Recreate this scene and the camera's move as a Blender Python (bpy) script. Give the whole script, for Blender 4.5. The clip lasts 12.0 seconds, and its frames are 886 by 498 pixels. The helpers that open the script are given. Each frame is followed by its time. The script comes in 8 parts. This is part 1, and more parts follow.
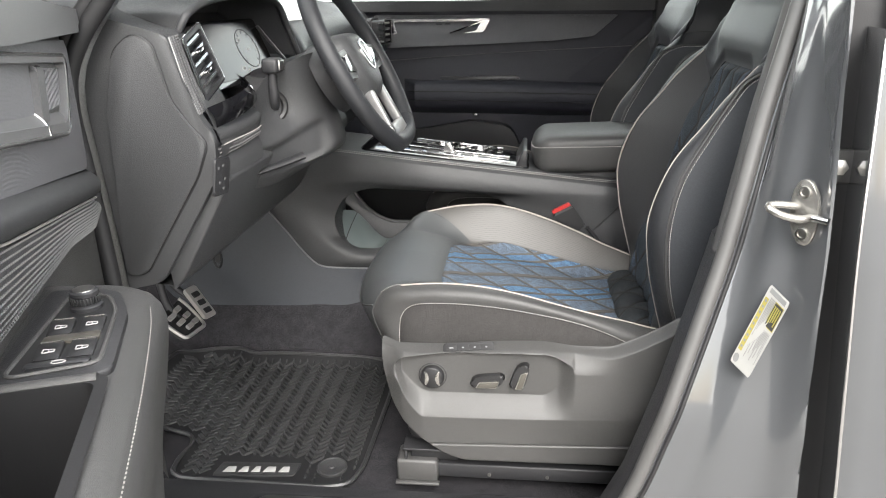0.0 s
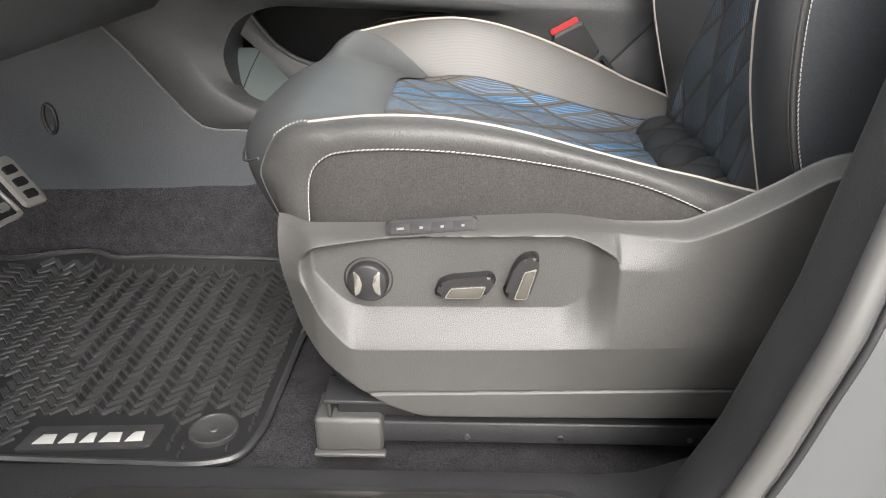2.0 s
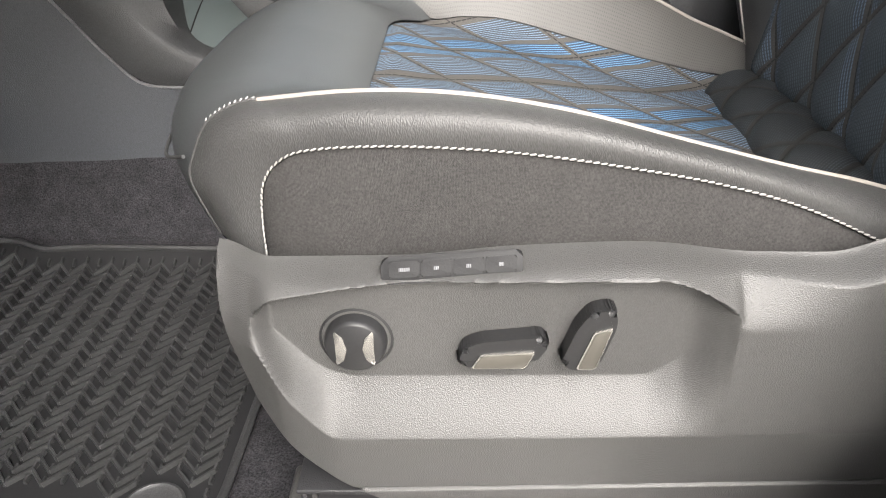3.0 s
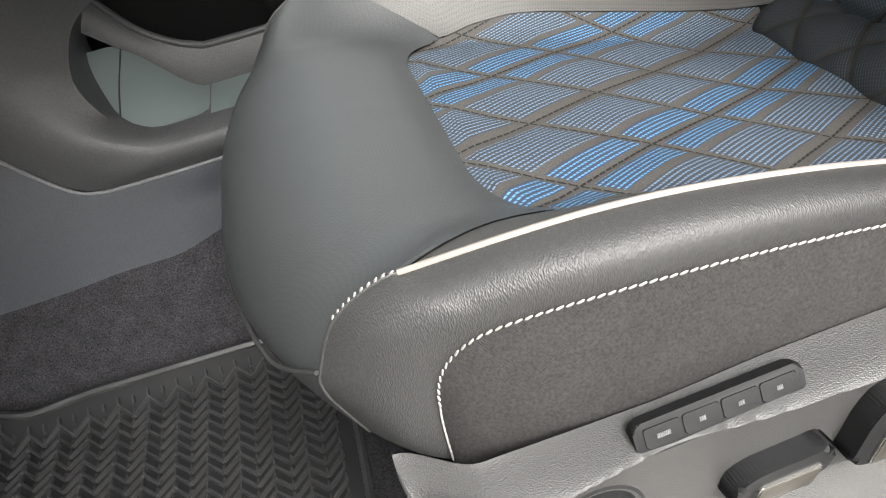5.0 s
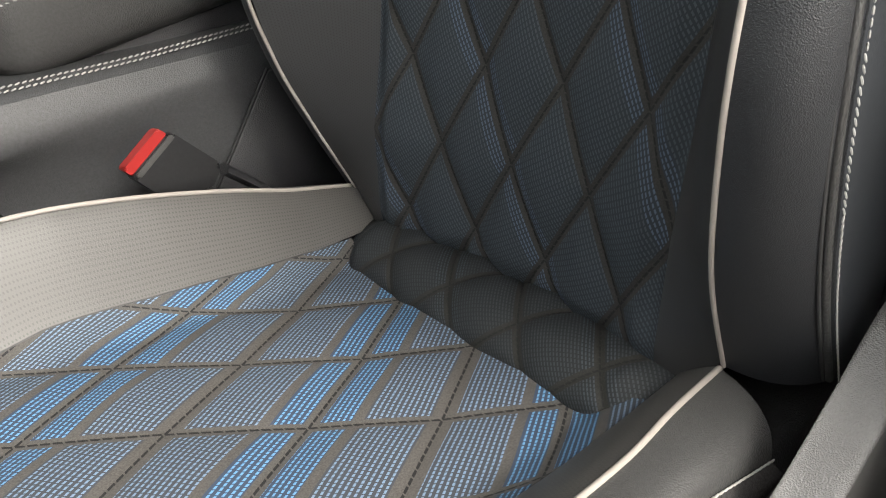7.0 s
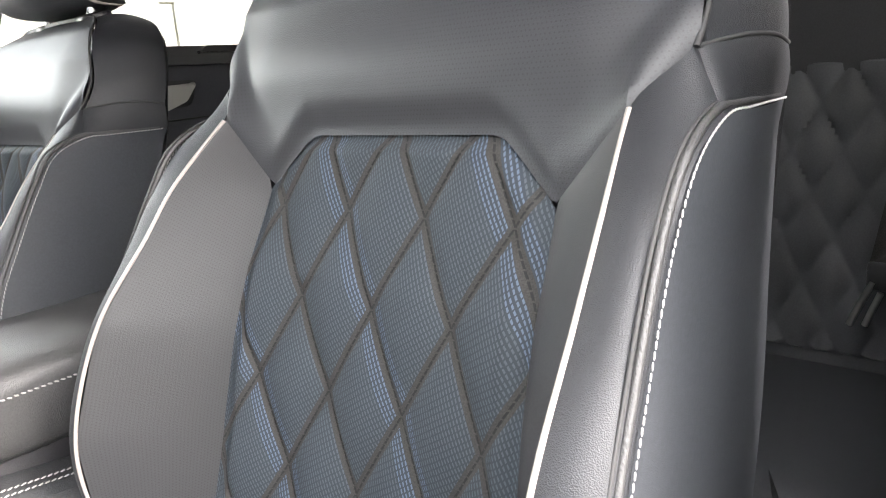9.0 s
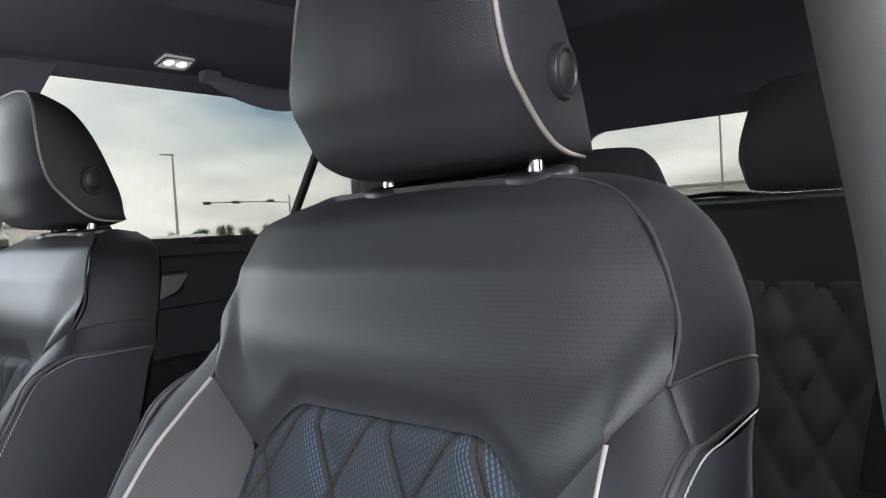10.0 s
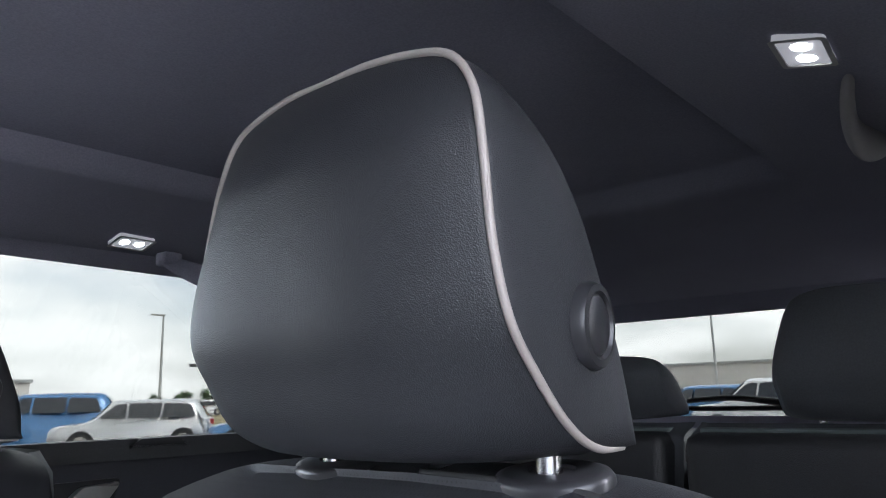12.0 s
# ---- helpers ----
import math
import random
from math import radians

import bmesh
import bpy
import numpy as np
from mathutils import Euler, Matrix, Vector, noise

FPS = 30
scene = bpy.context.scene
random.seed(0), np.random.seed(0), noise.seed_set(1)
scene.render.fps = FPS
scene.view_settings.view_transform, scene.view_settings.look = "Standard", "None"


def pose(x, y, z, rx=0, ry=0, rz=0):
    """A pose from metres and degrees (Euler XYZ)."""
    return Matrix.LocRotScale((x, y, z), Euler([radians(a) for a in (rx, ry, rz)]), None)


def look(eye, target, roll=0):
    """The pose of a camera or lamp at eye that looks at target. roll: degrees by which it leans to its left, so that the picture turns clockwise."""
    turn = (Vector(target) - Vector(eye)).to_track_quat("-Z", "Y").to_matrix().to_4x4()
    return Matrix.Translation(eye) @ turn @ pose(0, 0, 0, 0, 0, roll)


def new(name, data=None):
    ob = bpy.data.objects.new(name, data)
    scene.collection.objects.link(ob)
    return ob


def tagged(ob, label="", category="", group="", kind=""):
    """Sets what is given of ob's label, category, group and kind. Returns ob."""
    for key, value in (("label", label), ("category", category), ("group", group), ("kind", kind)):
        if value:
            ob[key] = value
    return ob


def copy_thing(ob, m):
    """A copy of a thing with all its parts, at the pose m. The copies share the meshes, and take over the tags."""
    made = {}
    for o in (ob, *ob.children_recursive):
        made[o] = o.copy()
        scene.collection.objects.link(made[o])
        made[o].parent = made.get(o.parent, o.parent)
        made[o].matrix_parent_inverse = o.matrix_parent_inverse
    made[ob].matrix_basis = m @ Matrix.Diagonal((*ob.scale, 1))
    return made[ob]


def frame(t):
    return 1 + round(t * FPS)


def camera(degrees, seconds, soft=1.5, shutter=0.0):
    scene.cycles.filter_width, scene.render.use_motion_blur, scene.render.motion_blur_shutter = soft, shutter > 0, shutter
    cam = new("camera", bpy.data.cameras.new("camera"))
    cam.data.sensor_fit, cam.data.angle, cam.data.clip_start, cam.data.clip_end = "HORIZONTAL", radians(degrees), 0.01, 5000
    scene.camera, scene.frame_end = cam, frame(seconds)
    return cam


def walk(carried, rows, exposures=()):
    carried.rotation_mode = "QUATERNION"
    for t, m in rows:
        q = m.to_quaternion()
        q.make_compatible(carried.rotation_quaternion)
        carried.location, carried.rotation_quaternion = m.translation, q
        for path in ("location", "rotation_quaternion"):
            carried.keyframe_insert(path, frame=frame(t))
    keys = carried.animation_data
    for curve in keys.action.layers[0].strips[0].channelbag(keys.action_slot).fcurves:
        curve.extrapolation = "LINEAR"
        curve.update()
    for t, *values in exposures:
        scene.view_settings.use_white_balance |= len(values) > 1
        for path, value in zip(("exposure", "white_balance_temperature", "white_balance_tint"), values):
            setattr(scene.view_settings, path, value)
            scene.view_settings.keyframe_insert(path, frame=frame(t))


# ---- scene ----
cam = camera(62.6, 12.0, soft=1.05)
PATH = [
    (0, (0.915, -1.433, 0.903), (0.7, 0.445, 0.252), -1.2),
    (0.5, (0.911, -1.428, 0.904), (0.707, 0.452, 0.252), -0.9),
    (1, (0.909, -1.322, 0.904), (0.735, 0.542, 0.202), -0.6),
    (1.5, (0.9, -1.096, 0.775), (0.769, 0.736, -0.016), -0.7),
    (2, (0.864, -0.929, 0.612), (0.786, 0.869, -0.261), -0.7),
    (2.5, (0.831, -0.732, 0.558), (0.787, 1.023, -0.4), -0.5),
    (2.7, (0.829, -0.689, 0.562), (0.788, 1.047, -0.431), -0.6),
    (4.3, (0.779, -0.626, 0.577), (0.77, 1.021, -0.557), -7.7),
    (4.5, (0.737, -0.591, 0.588), (0.765, 1.039, -0.57), -9.8),
    (5, (0.69, -0.478, 0.623), (0.85, 1.104, -0.59), -14.4),
    (5.5, (0.715, -0.395, 0.639), (1.044, 1.124, -0.62), -16.7),
    (6, (0.767, -0.368, 0.635), (1.308, 1.111, -0.598), -16.4),
    (6.5, (0.818, -0.363, 0.648), (1.562, 1.05, -0.556), -14.7),
    (7, (0.86, -0.363, 0.664), (1.812, 0.995, -0.455), -11.4),
    (7.2, (0.874, -0.364, 0.679), (1.902, 0.973, -0.397), -10.0),
    (8.8, (0.942, -0.374, 0.797), (2.331, 0.958, 0.256), -4.8),
    (9, (0.944, -0.376, 0.814), (2.362, 0.955, 0.35), -4.5),
    (9.5, (0.945, -0.384, 0.86), (2.416, 0.945, 0.593), -4.0),
    (10, (0.95, -0.382, 0.911), (2.451, 0.938, 0.843), -3.4),
    (10.5, (0.988, -0.356, 0.958), (2.497, 0.953, 1.059), -2.5),
    (11, (1.057, -0.303, 0.985), (2.566, 0.995, 1.186), -2.3),
    (11.5, (1.091, -0.277, 0.983), (2.598, 1.01, 1.253), -1.7),
    (12, (1.1, -0.273, 0.984), (2.599, 0.991, 1.376), -1.4),
]
walk(cam, [(t, look(eye, target, roll)) for t, eye, target, roll in PATH],
     exposures=[(0, 2.05, 6350, 10), (1.5, 2.1, 6400, 10), (2.5, 2.3, 6500, 11), (4.5, 2.15, 6400, 10), (5, 2.05, 6350, 9), (5.5, 2.1, 6400, 9), (6.5, 1.85, 6500, 9), (7, 2.05, 6600, 9), (9, 3.8, 6450, 14), (9.5, 3.55, 6000, 14), (10, 2.8, 5950, 13), (10.5, 2.85, 5900, 10), (11, 3.05, 5750, 10), (12, 3.0, 5550, 16)])

# ---------------------------------------------------------------- world, sun
world = bpy.data.worlds.new("sky")
scene.world = world
world.use_nodes = True
wn, wl = world.node_tree.nodes, world.node_tree.links
wbg = wn["Background"]
sky = wn.new("ShaderNodeTexSky")
sky.sky_type, sky.sun_disc = "NISHITA", False
sky.sun_elevation, sky.sun_rotation = radians(40), radians(165)
sky.air_density, sky.dust_density = 1.0, 3.0
wco = wn.new("ShaderNodeTexCoord")
wmap = wn.new("ShaderNodeMapping")
wmap.inputs["Scale"].default_value = (1.0, 1.0, 3.2)
wno = wn.new("ShaderNodeTexNoise")
wno.inputs["Scale"].default_value, wno.inputs["Detail"].default_value = 2.4, 6.0
wra = wn.new("ShaderNodeValToRGB")
wra.color_ramp.elements[0].position, wra.color_ramp.elements[1].position = 0.30, 0.56
wmi = wn.new("ShaderNodeMix")
wmi.data_type = "RGBA"
wmi.inputs[7].default_value = (9.9, 9.6, 9.0, 1)
wl.new(wco.outputs["Generated"], wmap.inputs["Vector"])
wl.new(wmap.outputs[0], wno.inputs["Vector"])
wl.new(wno.outputs["Fac"], wra.inputs[0])
wl.new(wra.outputs[0], wmi.inputs[0])
wl.new(sky.outputs[0], wmi.inputs[6])
wl.new(wmi.outputs[2], wbg.inputs[0])
wbg.inputs[1].default_value = 0.15

sun = new("sun", bpy.data.lights.new("sun", "SUN"))
sun.data.energy, sun.data.angle, sun.data.color = 1.5, radians(26), (1.0, 0.965, 0.91)
sun.matrix_world = look((2.2, -5.9, 5.7), (0.6, 0.0, 0.3))


# ---------------------------------------------------------------- materials
def mat(name, col, rough=0.5, metal=0.0, bump=0.0, bscale=400.0, kind="noise", vary=0.12, vscale=6.0, coat=0.0, spec=0.5, stretch=(1, 1, 1), grain=0.0, gscale=420.0):
    """Principled material with a slow tint, a fine mottling, a fine relief and a little wear in the gloss."""
    m = bpy.data.materials.new(name)
    m.use_nodes = True
    n, l = m.node_tree.nodes, m.node_tree.links
    b = n["Principled BSDF"]
    b.inputs["Roughness"].default_value, b.inputs["Metallic"].default_value = rough, metal
    b.inputs["Coat Weight"].default_value, b.inputs["Coat Roughness"].default_value = coat, 0.05
    b.inputs["Specular IOR Level"].default_value = spec
    co = n.new("ShaderNodeTexCoord")
    slow = n.new("ShaderNodeTexNoise")
    slow.inputs["Scale"].default_value, slow.inputs["Detail"].default_value = vscale, 5
    l.new(co.outputs["Object"], slow.inputs["Vector"])
    mix = n.new("ShaderNodeMix")
    mix.data_type = "RGBA"
    mix.inputs[6].default_value = (*[c * (1 - vary) for c in col], 1)
    mix.inputs[7].default_value = (*[min(1, c * (1 + vary)) for c in col], 1)
    l.new(slow.outputs["Fac"], mix.inputs[0])
    colour = mix.outputs[2]
    if grain:
        fine = n.new("ShaderNodeTexNoise")
        fine.inputs["Scale"].default_value, fine.inputs["Detail"].default_value = gscale, 3
        l.new(co.outputs["Object"], fine.inputs["Vector"])
        rg = n.new("ShaderNodeMapRange")
        rg.inputs[1].default_value, rg.inputs[2].default_value = 0.3, 0.7
        rg.inputs[3].default_value, rg.inputs[4].default_value = 1 - grain, 1 + grain
        l.new(fine.outputs["Fac"], rg.inputs[0])
        sc = n.new("ShaderNodeVectorMath")
        sc.operation = "SCALE"
        l.new(colour, sc.inputs[0])
        l.new(rg.outputs[0], sc.inputs["Scale"])
        colour = sc.outputs[0]
    l.new(colour, b.inputs["Base Color"])
    ro = n.new("ShaderNodeMapRange")
    ro.inputs[3].default_value, ro.inputs[4].default_value = max(0.02, rough - 0.07), min(1, rough + 0.07)
    l.new(slow.outputs["Fac"], ro.inputs[0])
    l.new(ro.outputs[0], b.inputs["Roughness"])
    if bump:
        mp = n.new("ShaderNodeMapping")
        mp.inputs["Scale"].default_value = stretch
        l.new(co.outputs["Object"], mp.inputs["Vector"])
        if kind == "leather":
            tx = n.new("ShaderNodeTexVoronoi")
            tx.feature = "SMOOTH_F1"
            out = tx.outputs["Distance"]
        elif kind == "dots":
            tx = n.new("ShaderNodeTexVoronoi")
            tx.inputs["Randomness"].default_value = 0.0
            out = tx.outputs["Distance"]
        elif kind == "weave":
            tx = n.new("ShaderNodeTexWave")
            tx.inputs["Distortion"].default_value = 1.5
            out = tx.outputs["Fac"]
        else:
            tx = n.new("ShaderNodeTexNoise")
            tx.inputs["Detail"].default_value = 4
            out = tx.outputs["Fac"]
        tx.inputs["Scale"].default_value = bscale
        l.new(mp.outputs[0], tx.inputs["Vector"])
        bp = n.new("ShaderNodeBump")
        bp.inputs["Strength"].default_value, bp.inputs["Distance"].default_value = bump, 0.001
        l.new(out, bp.inputs["Height"])
        l.new(bp.outputs[0], b.inputs["Normal"])
    return m


def math_node(n, l, op, a, b=None, c=None):
    k = n.new("ShaderNodeMath")
    k.operation = op
    for i, v in enumerate((a, b, c)):
        if v is None:
            continue
        if isinstance(v, (int, float)):
            k.inputs[i].default_value = v
        else:
            l.new(v, k.inputs[i])
    return k.outputs[0]


def perforated(name, col, rough, spots=(0.005, 0.005, 0.005), pitch=0.0042, hole=0.23):
    """Leather with rows of small punched holes, laid out on the UV map in metres."""
    m = mat(name, col, rough, bump=0.16, bscale=1100, kind="leather")
    n, l = m.node_tree.nodes, m.node_tree.links
    b = n["Principled BSDF"]
    uv = n.new("ShaderNodeUVMap")
    sep = n.new("ShaderNodeSeparateXYZ")
    l.new(uv.outputs[0], sep.inputs[0])
    q = lambda *a: math_node(n, l, *a)
    v = q("DIVIDE", sep.outputs[1], pitch)
    row = q("MULTIPLY", q("FLOOR", v), 0.5)
    u = q("ADD", q("DIVIDE", sep.outputs[0], pitch), row)
    du, dv = q("SUBTRACT", q("FRACT", u), 0.5), q("SUBTRACT", q("FRACT", v), 0.5)
    d = q("SQRT", q("ADD", q("MULTIPLY", du, du), q("MULTIPLY", dv, dv)))
    inside = q("LESS_THAN", d, hole)
    mx = n.new("ShaderNodeMix")
    mx.data_type = "RGBA"
    old = b.inputs["Base Color"].links[0].from_socket
    l.new(inside, mx.inputs[0])
    l.new(old, mx.inputs[6])
    mx.inputs[7].default_value = (*spots, 1)
    l.new(mx.outputs[2], b.inputs["Base Color"])
    return m


def quilted(name, band, ground, deep, dim, bright, rough=0.75, rows=18.0, dashes=20.0, gap=0.045, edge=0.10, bold=0.33, duty=0.42):
    """Cloth with rows of blue thread dashes on a darker ground, in cells between plain quilting bands; UV: the two seam counts."""
    m = mat(name, band, rough, bump=0.25, bscale=1500, kind="noise", spec=0.3, grain=0.25, gscale=900)
    n, l = m.node_tree.nodes, m.node_tree.links
    b = n["Principled BSDF"]
    uv = n.new("ShaderNodeUVMap")
    sep = n.new("ShaderNodeSeparateXYZ")
    l.new(uv.outputs[0], sep.inputs[0])
    q = lambda *a: math_node(n, l, *a)

    def blend(fac, a, b):
        k = n.new("ShaderNodeMix")
        k.data_type = "RGBA"
        l.new(fac, k.inputs[0])
        for i, v in ((6, a), (7, b)):
            if isinstance(v, tuple):
                k.inputs[i].default_value = (*v, 1)
            else:
                l.new(v, k.inputs[i])
        return k.outputs[2]
    A, B = sep.outputs[0], sep.outputs[1]
    fa = q("MULTIPLY", q("FRACT", q("MULTIPLY", A, 0.5)), 2.0)
    d0 = q("MINIMUM", fa, q("SUBTRACT", 2.0, fa))
    d1 = q("ABSOLUTE", q("SUBTRACT", fa, 1.0))
    fb = q("FRACT", B)
    db = q("MINIMUM", fb, q("SUBTRACT", 1.0, fb))
    cell = q("MULTIPLY", q("GREATER_THAN", d1, edge), q("GREATER_THAN", db, 0.055))
    cell = q("MULTIPLY", cell, q("GREATER_THAN", d0, 0.06))
    cell = q("MULTIPLY", cell, q("GREATER_THAN", q("ABSOLUTE", q("SUBTRACT", d0, bold + 0.015)), gap))
    near = q("LESS_THAN", d0, bold)
    run = q("MULTIPLY", A, rows)
    line = q("LESS_THAN", q("FRACT", run), duty)
    shift = q("MULTIPLY", q("FLOOR", run), 0.37)
    dash = q("LESS_THAN", q("FRACT", q("ADD", q("MULTIPLY", B, dashes), shift)), 0.74)
    base = blend(near, ground, deep)
    thread = blend(near, dim, bright)
    inside = blend(q("MULTIPLY", line, dash), base, thread)
    old = b.inputs["Base Color"].links[0].from_socket
    cloth = blend(cell, old, inside)
    near_seam = q("LESS_THAN", q("MINIMUM", db, q("MINIMUM", d0, d1)), 0.012)
    stitch = q("LESS_THAN", q("FRACT", q("MULTIPLY", q("ADD", A, B), 12.0)), 0.8)
    l.new(blend(q("MULTIPLY", near_seam, stitch), cloth, (0.012, 0.012, 0.012)), b.inputs["Base Color"])
    # the threads stand a little proud of the ground
    bp = n.new("ShaderNodeBump")
    bp.inputs["Strength"].default_value, bp.inputs["Distance"].default_value = 0.5, 0.0006
    l.new(q("MULTIPLY", cell, q("MULTIPLY", line, dash)), bp.inputs["Height"])
    l.new(b.inputs["Normal"].links[0].from_socket, bp.inputs["Normal"])
    l.new(bp.outputs[0], b.inputs["Normal"])
    return m


def glow(name, col, strength):
    m = bpy.data.materials.new(name)
    m.use_nodes = True
    b = m.node_tree.nodes["Principled BSDF"]
    b.inputs["Base Color"].default_value = (*col, 1)
    b.inputs["Emission Color"].default_value = (*col, 1)
    b.inputs["Emission Strength"].default_value = strength
    return m


def glass_mat(name, tint=(0.93, 0.96, 0.95)):
    m = bpy.data.materials.new(name)
    m.use_nodes = True
    n, l = m.node_tree.nodes, m.node_tree.links
    n.remove(n["Principled BSDF"])
    tr, gl, fr, mx = (n.new("ShaderNode" + k) for k in ("BsdfTransparent", "BsdfGlossy", "Fresnel", "MixShader"))
    tr.inputs[0].default_value = (*tint, 1)
    gl.inputs["Roughness"].default_value = 0.01
    fr.inputs[0].default_value = 1.45
    l.new(fr.outputs[0], mx.inputs[0])
    l.new(tr.outputs[0], mx.inputs[1])
    l.new(gl.outputs[0], mx.inputs[2])
    l.new(mx.outputs[0], n["Material Output"].inputs[0])
    return m


M_LEATHER = mat("black_leather", (0.0185, 0.0195, 0.022), 0.50, bump=0.34, bscale=1600, kind="leather", spec=0.48, grain=0.1)
# black leather again, with light from the sky put into a paler colour
M_LEATHER_LIT = mat("satin_lit_black_leather", (0.050, 0.0495, 0.049), 0.45, bump=0.4, bscale=900, kind="leather", stretch=(1.6, 1, 0.55), grain=0.15)
M_LEATHER_NOSE = perforated("fine_perforated_nose_leather", (0.053, 0.056, 0.058), 0.44, (0.041, 0.043, 0.045), 0.0024, 0.22)
M_LEATHER_SOFT = perforated("fine_perforated_leather", (0.031, 0.031, 0.032), 0.5, (0.019, 0.018, 0.018), 0.0024, 0.22)
M_LEATHER_DOT = perforated("punched_leather", (0.0265, 0.0275, 0.0305), 0.52, (0.013, 0.013, 0.014), 0.0031, 0.17)
M_BOLSTER = perforated("perforated_bolster_leather", (0.066, 0.063, 0.059), 0.50, (0.040, 0.038, 0.036), 0.0026, 0.23)
M_FABRIC = mat("woven_side_fabric", (0.044, 0.042, 0.041), 0.85, bump=0.45, bscale=820, kind="weave", spec=0.3, stretch=(1, 0.6, 0.22), vary=0.2, vscale=60, grain=0.3, gscale=600)
M_QUILT = quilted("blue_stitched_quilted_cloth", (0.070, 0.065, 0.060), (0.042, 0.047, 0.056), (0.034, 0.050, 0.080), (0.150, 0.215, 0.300), (0.115, 0.255, 0.43), rows=22.0, dashes=24.0, duty=0.40)
# roll cloth darkened to stand in for the shade between cushion and backrest
M_QUILT_ROLL_SHADE = quilted("shaded_quilted_roll_cloth", (0.021, 0.020, 0.018), (0.016, 0.018, 0.020), (0.016, 0.018, 0.020), (0.034, 0.038, 0.042), (0.042, 0.050, 0.058), rows=25.0, dashes=20.0, gap=0.0, edge=0.06, bold=0.20)
# backrest version of the quilt; part of its darkness is painted-in shade
M_QUILT_BACK_SHADE = quilted("blue_stitched_shaded_backrest_cloth", (0.030, 0.028, 0.026), (0.024, 0.030, 0.036), (0.024, 0.030, 0.038), (0.050, 0.060, 0.071), (0.072, 0.094, 0.130), rows=25.0, dashes=20.0, gap=0.0, edge=0.06, bold=0.20)
M_PIPING = mat("pale_piping", (0.30, 0.27, 0.245), 0.5, bump=0.2, bscale=900, vary=0.05)
M_THREAD = mat("white_thread", (0.36, 0.35, 0.335), 0.7, vary=0.1, vscale=60)
M_THREAD_DARK = mat("dark_thread", (0.03, 0.03, 0.03), 0.7)
M_PLASTIC = mat("grained_charcoal_plastic", (0.058, 0.057, 0.056), 0.43, bump=0.38, bscale=1350, kind="leather", spec=0.55, stretch=(0.8, 1, 1.3), grain=0.12, gscale=600)
M_PLASTIC_DARK = mat("black_plastic", (0.024, 0.024, 0.026), 0.48, bump=0.4, bscale=900, kind="leather", grain=0.15)
M_PLASTIC_SMOOTH = mat("satin_black_plastic", (0.026, 0.026, 0.028), 0.33, bump=0.03, bscale=900)
M_SOFT = mat("soft_touch_dash_skin", (0.047, 0.048, 0.050), 0.48, bump=0.45, bscale=900, kind="leather", grain=0.16, gscale=420)
M_TUNNEL = mat("blue_grey_plastic", (0.041, 0.045, 0.052), 0.46, bump=0.5, bscale=800, kind="leather", grain=0.14)
M_BIN = mat("rubber_bin_liner", (0.12, 0.145, 0.145), 0.5, bump=0.1)
M_PEDAL = mat("brushed_pedal_steel", (0.42, 0.41, 0.39), 0.4, 0.5, bump=0.1, bscale=300)
M_GLOSS = mat("piano_black", (0.006, 0.006, 0.007), 0.06, coat=0.6, vary=0.0)
M_CHROME = mat("satin_chrome", (0.62, 0.62, 0.62), 0.2, 1.0, bump=0.03, bscale=200)
M_STEEL = mat("brushed_steel", (0.52, 0.51, 0.49), 0.32, 1.0, bump=0.1, bscale=300)
M_SEAL = mat("grey_seal_rubber", (0.075, 0.074, 0.073), 0.4, bump=0.1, bscale=400)
M_RUBBER = mat("black_rubber", (0.011, 0.011, 0.012), 0.6, bump=0.15, bscale=500)
M_MAT = mat("moulded_rubber_mat", (0.036, 0.036, 0.037), 0.36, bump=0.35, bscale=700, kind="noise", vary=0.35, vscale=14, grain=0.25, spec=0.6)
M_CARPET = mat("charcoal_carpet", (0.031, 0.030, 0.033), 0.95, bump=1.0, bscale=700, kind="noise", vary=0.45, vscale=45, spec=0.1, grain=0.55, gscale=480)
M_BODY = mat("grey_car_paint", (0.070, 0.073, 0.077), 0.12, coat=1.0, vary=0.03, bump=0.02, bscale=500)
M_LINER = mat("dark_headliner_cloth", (0.31, 0.305, 0.36), 0.95, bump=0.4, bscale=900, vary=0.1, spec=0.15, grain=0.1)
M_PILLAR = mat("pillar_trim_plastic", (0.060, 0.058, 0.058), 0.6, bump=0.25, bscale=700)
M_HANDLE = mat("pale_grey_handle_plastic", (0.36, 0.345, 0.34), 0.5, bump=0.2, bscale=700)
M_WHITE = mat("white_print", (0.40, 0.40, 0.39), 0.5, vary=0.03)
M_PAPER = mat("label_paper", (0.235, 0.235, 0.225), 0.45, vary=0.04, vscale=40)
M_YELLOW = mat("yellow_print", (0.20, 0.175, 0.03), 0.5, vary=0.05)
M_INK = mat("grey_print", (0.12, 0.12, 0.12), 0.6)
M_RED = mat("red_release_button", (0.34, 0.020, 0.018), 0.4, vary=0.06)
M_SCREEN = mat("dark_display_glass", (0.0075, 0.0065, 0.006), 0.16, coat=0.0, spec=0.45, vary=0.25, vscale=3)
M_SCREEN_C = mat("touch_display_glass", (0.012, 0.013, 0.015), 0.08, coat=1.0, vary=0.0)
M_TRIM = mat("dark_woven_trim", (0.050, 0.050, 0.052), 0.45, 0.2, bump=0.6, bscale=500, grain=0.25)
M_DECOR = mat("satin_grey_decor", (0.190, 0.190, 0.200), 0.40, 0.2, bump=0.6, bscale=260, kind="weave", grain=0.15)
